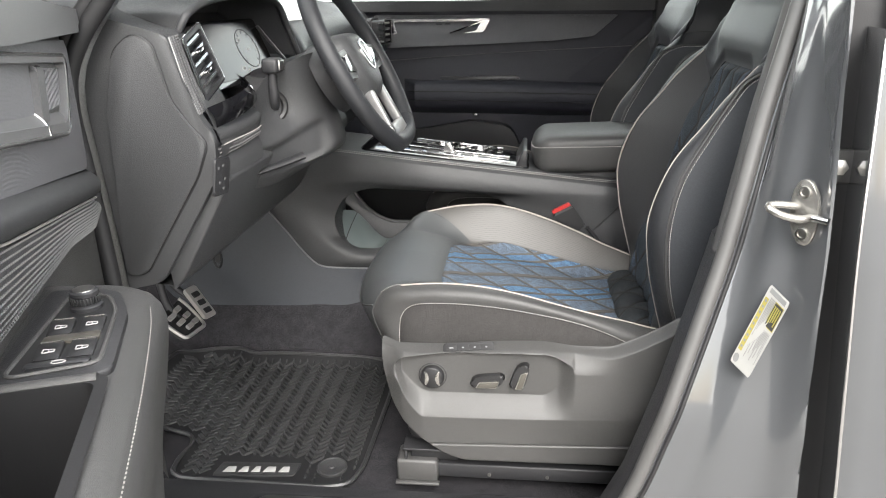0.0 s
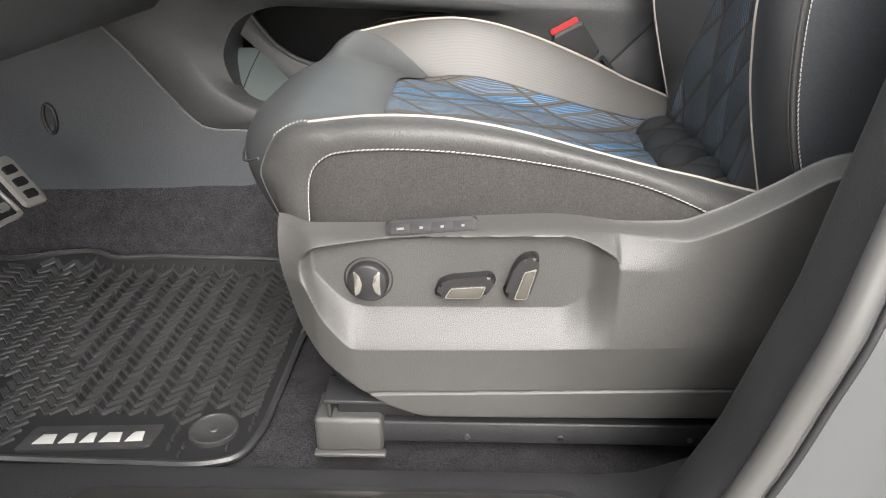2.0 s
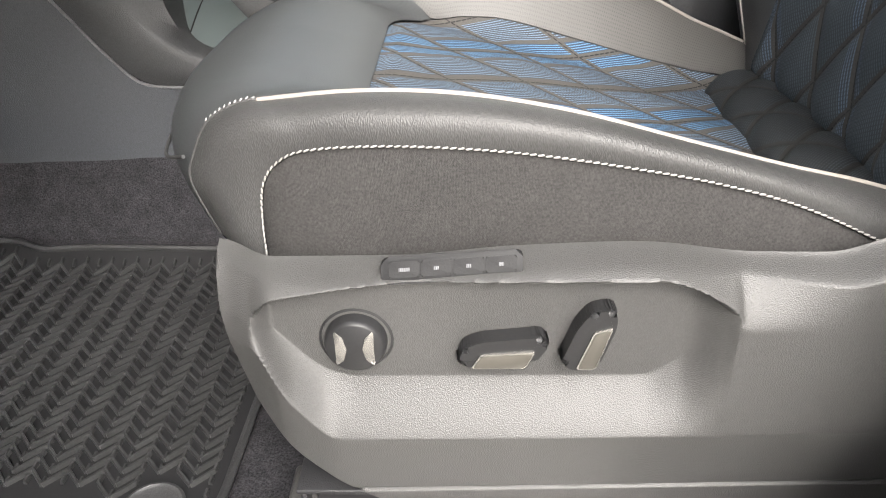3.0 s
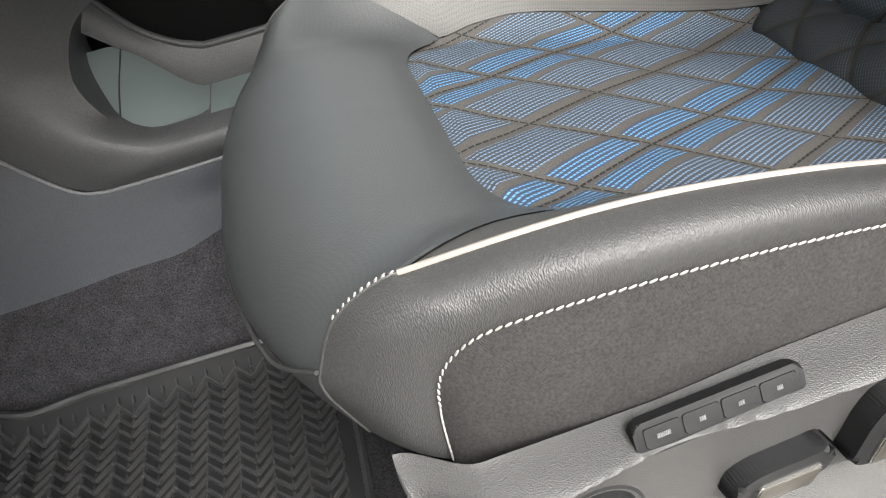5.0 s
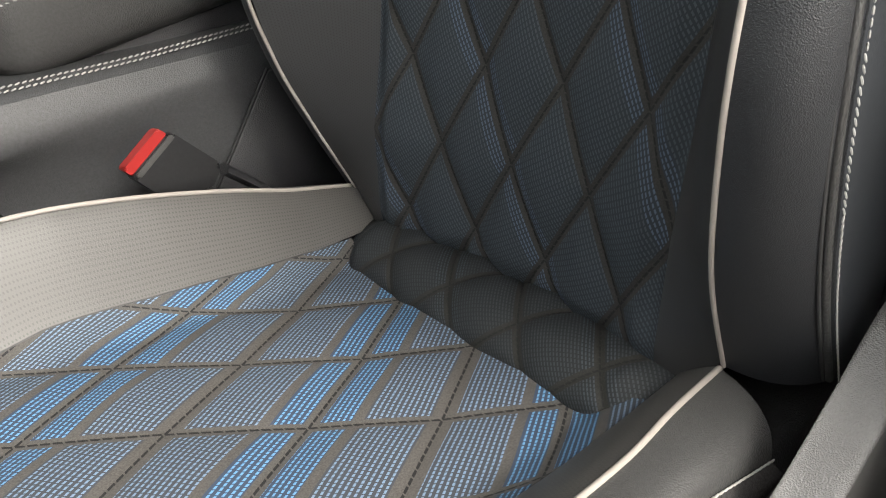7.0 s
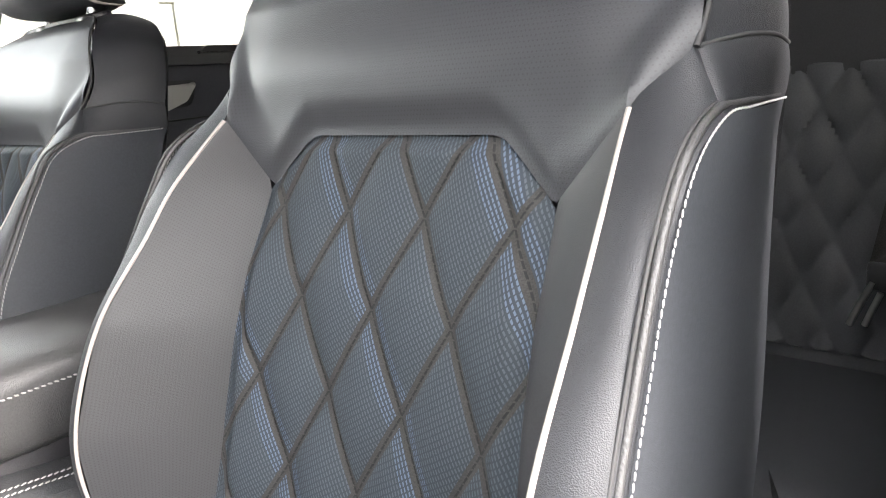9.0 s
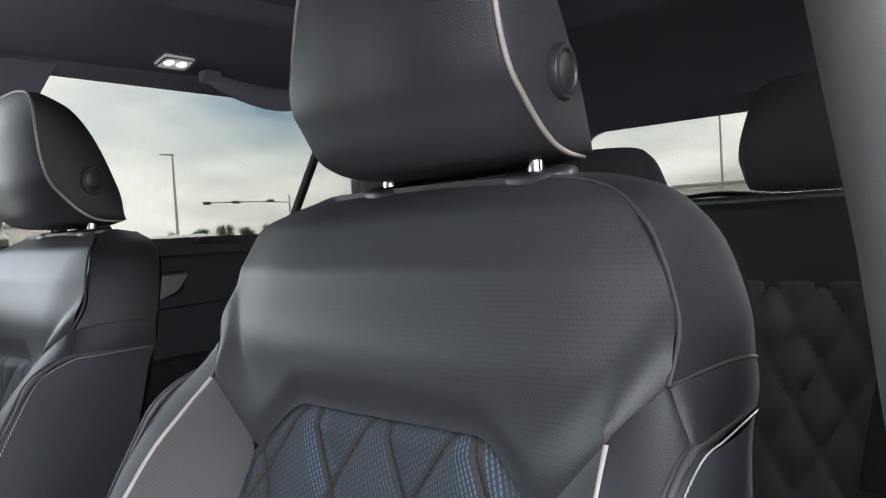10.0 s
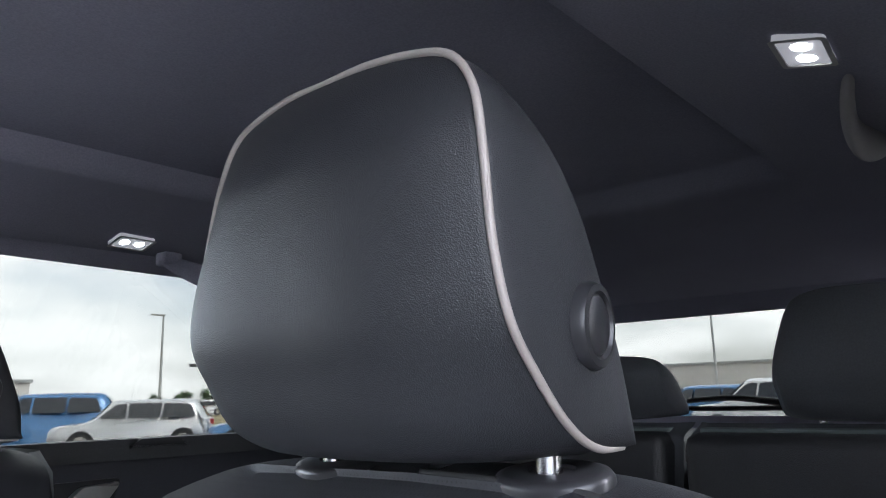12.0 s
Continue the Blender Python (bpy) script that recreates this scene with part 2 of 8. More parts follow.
M_SATIN = mat("satin_silver_trim", (0.34, 0.34, 0.34), 0.36, 0.8, vary=0.06, vscale=20)
M_TRAY = mat("matt_black_tray", (0.014, 0.014, 0.015), 0.6, spec=0.35, bump=0.2, bscale=600)
# rear seats' black leather, its colour lifted to imitate haze over the second row
M_LEATHER_REAR_HAZE = mat("haze_lifted_rear_leather", (0.070, 0.073, 0.080), 0.5, bump=0.3, bscale=1200, kind="leather", grain=0.12)
M_KNOT = mat("pale_weave_thread", (0.135, 0.135, 0.138), 0.42, 0.25, vary=0.25, vscale=60, grain=0.2)
M_BOWL = mat("mid_grey_door_plastic", (0.125, 0.125, 0.128), 0.42, bump=0.2, bscale=900, grain=0.1)
M_LEATHER_SIDE = mat("smooth_slate_leather", (0.036, 0.039, 0.044), 0.58, bump=0.12, bscale=1500, kind="leather", grain=0.1, spec=0.35)
M_KNOB = mat("smooth_dark_switch_plastic", (0.019, 0.019, 0.020), 0.42, bump=0.04, bscale=900, grain=0.1, spec=0.4)
M_FACE = mat("satin_bronze_grey_face", (0.105, 0.098, 0.085), 0.32, 0.35, vary=0.1, vscale=40)
M_GRIP = mat("polished_grip", (0.34, 0.33, 0.31), 0.22, 0.75, vary=0.1, vscale=60)
M_DOORSKIN = mat("blue_black_door_skin", (0.042, 0.043, 0.053), 0.55, bump=0.4, bscale=900, kind="leather", grain=0.14)
M_GLASS = glass_mat("window_glass")
M_TINT = glass_mat("tinted_rear_glass", (0.305, 0.307, 0.285))
M_LAMP = glow("lamp_glow", (1.0, 0.97, 0.9), 2.5)
M_DIFFUSER = glow("lamp_diffuser_glow", (0.80, 0.78, 0.73), 0.035)


# ---------------------------------------------------------------- mesh helpers
def thing(name, label, category, group="", kind="", at=(0, 0, 0)):
    ob = new(name)
    ob.empty_display_size = 0.05
    ob.location = at
    return tagged(ob, label, category, group, kind)


def part(name, bm, material, parent=None, label="", smooth=True):
    me = bpy.data.meshes.new(name)
    bmesh.ops.recalc_face_normals(bm, faces=bm.faces)
    bm.to_mesh(me)
    bm.free()
    if smooth:
        for p in me.polygons:
            p.use_smooth = True
        me.set_sharp_from_angle(angle=radians(48))
    me.materials.append(material)
    ob = new(name, me)
    if parent is not None:
        ob.parent = parent
        ob.matrix_parent_inverse = Matrix.Translation(-parent_origin(parent))
    if label:
        tagged(ob, label)
    return ob


def parent_origin(p):
    """Where a thing stands; parts under it keep their own origin at the world's."""
    return p.location if p.parent is None else Vector((0, 0, 0))


def lerp_table(table, x):
    """Smooth reading of a short table of (x, value)."""
    if x <= table[0][0]:
        return table[0][1]
    for (a, va), (b, vb) in zip(table, table[1:]):
        if x <= b:
            return va + (vb - va) * (x - a) / (b - a)
    return table[-1][1]


def smooth_table(table, x):
    """Reading of a short table of (x, value) along a smooth curve with no overshoot."""
    if x <= table[0][0]:
        return table[0][1]
    if x >= table[-1][0]:
        return table[-1][1]
    k = next(i for i in range(len(table) - 1) if x <= table[i + 1][0])
    slope = [(b[1] - a[1]) / (b[0] - a[0]) for a, b in zip(table, table[1:])]

    def tangent(i):
        if i == 0 or i == len(table) - 1:
            return slope[0 if i == 0 else -1]
        a, b = slope[i - 1], slope[i]
        return 0.0 if a * b <= 0 else 2 * a * b / (a + b)
    (a, va), (b, vb) = table[k], table[k + 1]
    h, t = b - a, (x - a) / (b - a)
    return (2 * t ** 3 - 3 * t * t + 1) * va + (t ** 3 - 2 * t * t + t) * h * tangent(k) + (3 * t * t - 2 * t ** 3) * vb + (t ** 3 - t * t) * h * tangent(k + 1)


def smooth01(a, b, x):
    t = max(0.0, min(1.0, (x - a) / (b - a)))
    return t * t * (3 - 2 * t)


def curve_pts(pts, n):
    """n + 1 points evenly spaced along a smooth curve through pts."""
    p = [Vector(v) for v in pts]
    fine = []
    for i in range(len(p) - 1):
        a, b, c, d = p[max(i - 1, 0)], p[i], p[i + 1], p[min(i + 2, len(p) - 1)]
        for k in range(16):
            t = k / 16
            fine.append(0.5 * ((2 * b) + (c - a) * t + (2 * a - 5 * b + 4 * c - d) * t * t + (3 * b - a - 3 * c + d) * t ** 3))
    fine.append(p[-1])
    run = [0.0]
    for a, b in zip(fine, fine[1:]):
        run.append(run[-1] + (b - a).length)
    out, j = [], 0
    for k in range(n + 1):
        s = run[-1] * k / n
        while j < len(fine) - 2 and run[j + 1] < s:
            j += 1
        span = run[j + 1] - run[j]
        out.append(fine[j].lerp(fine[j + 1], (s - run[j]) / span if span > 1e-9 else 0))
    return out


def grid(f, nu, nv, uvf=None):
    """Surface patch from f(u, v), u and v from 0 to 1; uvf gives the UV of a vertex."""
    bm = bmesh.new()
    vs = [[bm.verts.new(f(i / nu, j / nv)) for j in range(nv + 1)] for i in range(nu + 1)]
    layer = bm.loops.layers.uv.new("UVMap") if uvf else None
    for i in range(nu):
        for j in range(nv):
            fc = bm.faces.new((vs[i][j], vs[i + 1][j], vs[i + 1][j + 1], vs[i][j + 1]))
            if layer:
                for lp, (a, b) in zip(fc.loops, ((i, j), (i + 1, j), (i + 1, j + 1), (i, j + 1))):
                    lp[layer].uv = uvf(a / nu, b / nv, lp.vert.co)
    return bm


def ruled(ca, cb, n, m, bulge=0.0, out=(0, 0, 1), uv=False, fade=0.0):
    """Patch between two smooth curves, pushed out in the middle."""
    A, B = curve_pts(ca, n), curve_pts(cb, n)
    o = Vector(out).normalized()
    w = sum((a - b).length for a, b in zip(A, B)) / len(A)
    L = sum((a - b).length for a, b in zip(A, A[1:]))

    def f(u, v):
        i = round(u * n)
        ease = smooth01(1.0, 1.0 - fade, u) if fade else 1.0
        return A[i].lerp(B[i], v) + o * bulge * ease * (1 - (2 * v - 1) ** 2)
    return grid(f, n, m, (lambda u, v, co: (u * L, v * w)) if uv else None)


def tube(pts, r, n=60, k=8, closed=False, flat=1.0, smooth_pts=True):
    """A round bead along a curve."""
    P = curve_pts(pts, n) if smooth_pts else [Vector(p) for p in pts]
    bm = bmesh.new()
    rings, up = [], Vector((0, 0, 1))
    for i, p in enumerate(P):
        if closed:
            d = P[(i + 1) % len(P)] - P[i - 1]
        else:
            d = P[min(i + 1, len(P) - 1)] - P[max(i - 1, 0)]
        d.normalize()
        if i == 0:
            s = d.cross(up)
            if s.length < 0.05:
                s = d.cross(Vector((1, 0, 0)))
        else:
            s = s - d * s.dot(d)
        s.normalize()
        w = s.cross(d).normalized()
        rr = r(i / (len(P) - 1)) if callable(r) else r
        rings.append([bm.verts.new(p + s * rr * math.cos(a) + w * rr * flat * math.sin(a)) for a in (2 * math.pi * j / k for j in range(k))])
    last = len(P) if closed else len(P) - 1
    for i in range(last):
        a, b = rings[i], rings[(i + 1) % len(P)]
        for j in range(k):
            bm.faces.new((a[j], a[(j + 1) % k], b[(j + 1) % k], b[j]))
    if not closed:
        bm.faces.new(rings[0][::-1])
        bm.faces.new(rings[-1])
    return bm


def stitches(pts, pitch=0.0052, length=0.0042, r=0.0009, off=(0, 0, 0), lean=0.25):
    """A row of separate thread stitches along a curve."""
    P = [Vector(p) for p in pts]
    L = sum((a - b).length for a, b in zip(P, P[1:]))
    n = max(2, int(L / pitch))
    C = curve_pts(P, n)
    bm = bmesh.new()
    o = Vector(off)
    for a, b in zip(C, C[1:]):
        d = (b - a).normalized()
        side = d.cross(Vector((0, 0, 1)))
        if side.length < 0.1:
            side = d.cross(Vector((0, 1, 0)))
        side.normalize()
        up = side.cross(d)
        m = (a + b) / 2 + o
        d2 = (d + up * lean).normalized()
        ring = []
        for t, s in ((-1, 0.35), (-0.6, 1), (0.6, 1), (1, 0.35)):
            c = m + d2 * t * length / 2
            ring.append([bm.verts.new(c + (side * math.cos(q) + up * math.sin(q)) * r * s) for q in (0.4, 1.66, 2.9, 4.2, 5.4)])
        for p, q in zip(ring, ring[1:]):
            for j in range(5):
                bm.faces.new((p[j], p[(j + 1) % 5], q[(j + 1) % 5], q[j]))
        bm.faces.new(ring[0][::-1])
        bm.faces.new(ring[-1])
    return bm


def box(x0, x1, y0, y1, z0, z1, bevel=0.004, seg=2, m=None):
    bm = bmesh.new()
    bmesh.ops.create_cube(bm, size=1, matrix=Matrix.Translation(((x0 + x1) / 2, (y0 + y1) / 2, (z0 + z1) / 2)) @ Matrix.Diagonal((x1 - x0, y1 - y0, z1 - z0, 1)))
    if bevel:
        bmesh.ops.bevel(bm, geom=list(bm.edges), offset=bevel, segments=seg, affect="EDGES", profile=0.5)
    if m is not None:
        bm.transform(m)
    return bm


def prism(poly, d0, d1, place, bevel=0.0, seg=2):
    """Extrude a polygon (a, b) from depth d0 to d1; place(a, b, d) gives the point."""
    bm = bmesh.new()
    lo = [bm.verts.new(place(a, b, d0)) for a, b in poly]
    hi = [bm.verts.new(place(a, b, d1)) for a, b in poly]
    bm.faces.new(lo[::-1])
    top = bm.faces.new(hi)
    k = len(poly)
    for i in range(k):
        bm.faces.new((lo[i], lo[(i + 1) % k], hi[(i + 1) % k], hi[i]))
    if bevel:
        bmesh.ops.bevel(bm, geom=list(bm.edges), offset=bevel, segments=seg, affect="EDGES", profile=0.5)
    return bm


def rounded(poly, r, seg=5):
    """Polygon with rounded corners."""
    out, k = [], len(poly)
    for i in range(k):
        p, a, b = Vector(poly[i]), Vector(poly[i - 1]), Vector(poly[(i + 1) % k])
        ra = min(r, (a - p).length * 0.45, (b - p).length * 0.45)
        s, e = p + (a - p).normalized() * ra, p + (b - p).normalized() * ra
        for j in range(seg + 1):
            t = j / seg
            out.append(tuple((1 - t) ** 2 * s + 2 * t * (1 - t) * p + t * t * e))
    return out


def lathe(profile, m, k=32):
    """Turned solid: profile of (radius, height) about the local z axis, then placed by m."""
    bm = bmesh.new()
    rings = []
    for r, h in profile:
        if r < 1e-6:
            rings.append([bm.verts.new(m @ Vector((0, 0, h)))])
        else:
            rings.append([bm.verts.new(m @ Vector((r * math.cos(2 * math.pi * j / k), r * math.sin(2 * math.pi * j / k), h))) for j in range(k)])
    for a, b in zip(rings, rings[1:]):
        for j in range(k):
            q = [a[j % len(a)], a[(j + 1) % len(a)], b[(j + 1) % len(b)], b[j % len(b)]]
            q = [v for i, v in enumerate(q) if v not in q[:i]]
            if len(q) > 2:
                bm.faces.new(q)
    for ring, flip in ((rings[0], True), (rings[-1], False)):
        if len(ring) > 2:
            bm.faces.new(ring[::-1] if flip else ring)
    return bm


def merge(*bms):
    out = bmesh.new()
    for b in bms:
        me = bpy.data.meshes.new("tmp")
        b.to_mesh(me)
        b.free()
        out.from_mesh(me)
        bpy.data.meshes.remove(me)
    return out


def knots(f, nu, nv, w, h):
    """Small raised squares in rows over a surface f(u, v) -> (point, out), as one mesh."""
    bm = bmesh.new()
    for i in range(nu):
        for j in range(nv):
            u, v = (i + 0.5) / nu, (j + 0.5) / nv
            p, n = f(u, v)
            p, n = Vector(p), Vector(n).normalized()
            e = 0.5 / nu
            a = (Vector(f(u + e, v)[0]) - p).normalized()
            b = n.cross(a)
            low = [bm.verts.new(p + a * x * w + b * y * w) for x, y in ((-1, -1), (1, -1), (1, 1), (-1, 1))]
            top = [bm.verts.new(p + n * h + (a * x + b * y) * w * 0.6) for x, y in ((-1, -1), (1, -1), (1, 1), (-1, 1))]
            bm.faces.new(top)
            for k in range(4):
                bm.faces.new((low[k], low[(k + 1) % 4], top[(k + 1) % 4], top[k]))
    return bm


def ring_panel(outer, inner, d_out, d_in, place, depth=0.0):
    """Panel with one opening: a band between two outlines of the same count, the opening turned inwards by depth."""
    bm = bmesh.new()
    O = [bm.verts.new(place(a, b, d_out)) for a, b in outer]
    I = [bm.verts.new(place(a, b, d_out)) for a, b in inner]
    D = [bm.verts.new(place(a, b, d_in)) for a, b in inner]
    k = len(outer)
    for i in range(k):
        j = (i + 1) % k
        bm.faces.new((O[i], O[j], I[j], I[i]))
        bm.faces.new((I[i], I[j], D[j], D[i]))
    return bm


def resample(poly, n):
    P = [Vector((a, b, 0)) for a, b in poly] + [Vector((poly[0][0], poly[0][1], 0))]
    run = [0.0]
    for a, b in zip(P, P[1:]):
        run.append(run[-1] + (b - a).length)
    out, j = [], 0
    for k in range(n):
        s = run[-1] * k / n
        while run[j + 1] < s:
            j += 1
        t = (s - run[j]) / max(1e-9, run[j + 1] - run[j])
        q = P[j].lerp(P[j + 1], t)
        out.append((q.x, q.y))
    return out


# ---------------------------------------------------------------- front seat
CUSH_Z = [(0.60, 0.385), (0.66, 0.402), (0.70, 0.398), (0.755, 0.380), (0.80, 0.365), (0.89, 0.343), (0.965, 0.319), (1.035, 0.299), (1.10, 0.287), (1.165, 0.283), (1.25, 0.28)]
PIPE_NEAR = [(0.60, 0.190, 0.362), (0.64, 0.193, 0.388), (0.69, 0.197, 0.402), (0.75, 0.207, 0.4105), (0.80, 0.212, 0.4125), (0.85, 0.2165, 0.4095), (0.91, 0.218, 0.3985), (0.97, 0.2155, 0.381), (1.05, 0.210, 0.358), (1.10, 0.202, 0.344), (1.135, 0.197, 0.333), (1.165, 0.194, 0.325), (1.25, 0.19, 0.30)]
PIPE_FAR = [(0.60, 0.200, 0.380), (0.64, 0.203, 0.408), (0.69, 0.205, 0.428), (0.75, 0.206, 0.440), (0.80, 0.206, 0.4455), (0.85, 0.206, 0.4455), (0.91, 0.206, 0.434), (0.98, 0.206, 0.410), (1.05, 0.206, 0.380), (1.10, 0.206, 0.355), (1.165, 0.205, 0.328), (1.25, 0.20, 0.305)]


def pipe(x, s):
    """Half width and height of the cushion's piped edge, near (-1) or far (1)."""
    table = PIPE_NEAR if s < 0 else PIPE_FAR
    return lerp_table([(a, b) for a, b, c in table], x), lerp_table([(a, c) for a, b, c in table], x)


INS_W = [(0.757, 0.095), (0.762, 0.116), (0.770, 0.131), (0.781, 0.143), (0.80, 0.154), (0.83, 0.161), (0.87, 0.165), (1.0, 0.167), (1.10, 0.168)]
FRONT_B = [(0.0, 0.757), (0.095, 0.757), (0.116, 0.762), (0.131, 0.770), (0.143, 0.781), (0.154, 0.800)]


def cush(x, y):
    c = lerp_table(CUSH_Z, x)
    yp, zp = pipe(x, y)
    lo = 0.125 if y < 0 else 0.142
    w = smooth01(lo, yp + 0.012, abs(y)) / smooth01(lo, yp + 0.012, yp)
    return c + (zp - c) * min(1.0, w)


def seam_dist(a):
    f = a - math.floor(a)
    return min(f, 1 - f)


def pillow(a, b):
    """Padding between quilting seams, from the two seam counts."""
    ha, hb = seam_dist(a), seam_dist(b)
    return math.sin(math.pi * ha) ** 0.55 * math.sin(math.pi * hb) ** 0.55


def quilt_ab(x, y):
    # the cloth is quilted flat, so the climb into the far bolster takes up length
    rise = max(0.0, cush(x, y) - lerp_table(CUSH_Z, x)) if y > 0.1 else 0.0
    p, q = (x - 0.893) / 0.0725, (y + rise + 0.069) / 0.0465
    return (p - q) / 2, (p + q) / 2


def back_ab(y, z):
    p, q = (z - 0.722) / 0.0645, (y - 0.037) / 0.0385
    return (p - q) / 2, (p + q) / 2


BACK_X = [(0.27, 1.178), (0.32, 1.176), (0.40, 1.192), (0.465, 1.215), (0.535, 1.236), (0.60, 1.252), (0.673, 1.270), (0.722, 1.288), (0.78, 1.306), (0.82, 1.315), (0.88, 1.332), (0.92, 1.36), (0.938, 1.40)]
PIPE_BX = [(0.325, 1.168), (0.40, 1.148), (0.467, 1.134), (0.545, 1.130), (0.633, 1.160), (0.741, 1.240), (0.79, 1.286)]
PIPE_BY = [(0.325, 0.202), (0.40, 0.214), (0.47, 0.224), (0.55, 0.226), (0.63, 0.220), (0.741, 0.205), (0.79, 0.190)]
BACK_W = [(0.28, 0.150), (0.40, 0.152), (0.55, 0.150), (0.68, 0.144), (0.733, 0.141), (0.760, 0.112), (0.772, 0.098), (0.775, 0.088)]
TOP_B = [(0.0, 0.775), (0.088, 0.775), (0.098, 0.772), (0.112, 0.760), (0.139, 0.735), (0.190, 0.790), (0.216, 0.818)]
TOP_Z_FAR = [(0.0, 0.944), (0.13, 0.943), (0.165, 0.939), (0.190, 0.932), (0.215, 0.917), (0.235, 0.893), (0.247, 0.862), (0.252, 0.835)]
TOP_Z = [(0.0, 0.944), (0.10, 0.940), (0.15, 0.930), (0.18, 0.914), (0.20, 0.892), (0.216, 0.850)]


def wing_root(z):
    """Inner edge of a backrest wing: half width and depth."""
    if z < 0.735:
        w = lerp_table(BACK_W, z)
        return w, lerp_table(BACK_X, z) - 0.05 * (w / 0.2) ** 3 * smooth01(0.78, 0.6, z) + 0.004
    t = (z - 0.735) / 0.055
    return 0.139 + 0.051 * t, 1.2937 + (1.288 - 1.2937) * t


PIPE_BY_NEAR = [(0.325, 0.195), (0.40, 0.196), (0.467, 0.203), (0.545, 0.2105), (0.633, 0.2095), (0.741, 0.201), (0.79, 0.192)]


def pipe_y(z, s):
    return lerp_table(PIPE_BY_NEAR if s < 0 else PIPE_BY, z)


def upper_x(y, z):
    return lerp_table(BACK_X, z) - 0.006 * math.exp(-((z - 0.83) / 0.03) ** 2) + 0.010 * (abs(y) / 0.216) ** 4


def side_cover(seat):
    top = [(0.662, 0.322), (0.70, 0.321), (0.79, 0.322), (0.866, 0.329), (0.946, 0.332), (1.022, 0.324), (1.066, 0.323), (1.10, 0.334), (1.15, 0.360), (1.20, 0.388), (1.26, 0.40)]
    low = [(0.662, 0.300), (0.670, 0.255), (0.685, 0.19), (0.72, 0.140), (0.79, 0.085), (0.82, 0.076), (1.26, 0.080)]
    upper = [(0.690, 0.279), (0.710, 0.294), (0.826, 0.305), (0.955, 0.307), (1.005, 0.287), (1.012, 0.276)]
    lower = [(0.690, 0.279), (0.740, 0.228), (0.757, 0.224), (0.955, 0.225), (1.005, 0.268), (1.012, 0.276)]
    crease = [(0.672, 0.262), (0.690, 0.262), (0.715, 0.215), (0.744, 0.185), (0.913, 0.187), (1.127, 0.194), (1.26, 0.198)]

    nu, nv = 300, 230
    cols = []
    for i in range(nu + 1):
        x = 0.662 + 0.598 * i / nu
        cols.append((x, smooth_table(top, x) - 0.008 * smooth01(1.10, 1.0, x), smooth_table(low, x), smooth_table(upper, x), smooth_table(lower, x), smooth_table(crease, x)))

    def f(u, v):
        x, zt, zb, hi, lo, cr = cols[round(u * nu)]
        z = zb + (zt - zb) * v
        if not 0.690 < x < 1.012:
            hi = lo = 0.278 if x > 0.9 else 0.279
        deep = 0.021 * smooth01(0.0, 1.0, (hi - lo) / (0.026 if x < 0.9 else 0.060))
        if z > hi:
            y = -0.290 + deep * smooth01(0.0060, 0.0, z - hi)
        elif z > lo:
            y = -0.290 + deep
        elif z > cr:
            t = (lo - z) / max(1e-4, lo - cr)
            y = -0.290 + deep + (-0.003 - deep) * (0.75 * t + 0.25 * t * t * (3 - 2 * t))
        else:
            y = -0.293 + 0.16 * (cr - z)
        flat = smooth01(1.10, 1.0, x)
        if z > hi:
            y += 0.030 * flat * min(1.0, (z - hi) / max(1e-4, zt - hi)) ** 1.4
        y += (0.026 - 0.018 * flat) * smooth01(0.014 - 0.006 * flat, 0.0, zt - z) + 0.022 * smooth01(0.705, 0.662, x)
        gap = 0.122 + 0.011 * (x - 0.78) / 0.36
        y += 0.0045 * math.exp(-((z - gap) / 0.0016) ** 2) * smooth01(0.73, 0.76, x)
        y += 0.012 * smooth01(0.012, 0.0, z - zb)
        return (x, y, z)
    cover = part("side_cover", grid(f, nu, nv), M_PLASTIC, seat, "grained charcoal plastic side cover")
    # lumbar knob in a dark round well, with two polished grips
    kn = pose(0.758, -0.2680, 0.2565, 90, 0, 0)
    knob = part("lumbar_knob", lathe([(0.0262, -0.003), (0.0258, 0.0012), (0.0240, 0.0018), (0.0230, -0.002), (0.0218, -0.002), (0.0213, 0.008), (0.0200, 0.0110), (0.0185, 0.0120), (0.0, 0.0122)], kn, 40), M_KNOB, cover, "round lumbar control")
    for s in (-1, 1):
        wing = [(s * 0.0190 * math.cos(a), 0.0190 * math.sin(a)) for a in (-0.85, -0.5, 0, 0.5, 0.85)] + [(s * 0.0075, 0.0095), (s * 0.0052, 0), (s * 0.0075, -0.0095)]
        part("knob_wing", prism(wing, 0.0105, 0.0132, lambda a, b, d: kn @ Vector((a, b, d - 0.16 * max(0.0, abs(a) - 0.006))), 0.0006), M_GRIP, knob, "polished grip")
    # seat adjusters
    sw = rounded([(0.826, 0.247), (0.830, 0.262), (0.842, 0.268), (0.882, 0.272), (0.888, 0.266), (0.877, 0.247)], 0.007)
    switch = part("slide_switch", prism(sw, 0.262, 0.291, lambda a, b, d: (a + 0.05 * (d - 0.27), 0.008 - d, b - 0.0050 + 0.06 * (d - 0.27)), 0.0045, 4), M_KNOB, cover, "smooth black slide switch")
    part("switch_rim", prism(rounded([(0.8365, 0.2478), (0.8430, 0.2595), (0.8795, 0.2622), (0.8735, 0.2482)], 0.002), 0.2895, 0.2925, lambda a, b, d: (a, 0.008 - d, b - 0.0050), 0.0006), M_GRIP, switch, "thin bright rim")
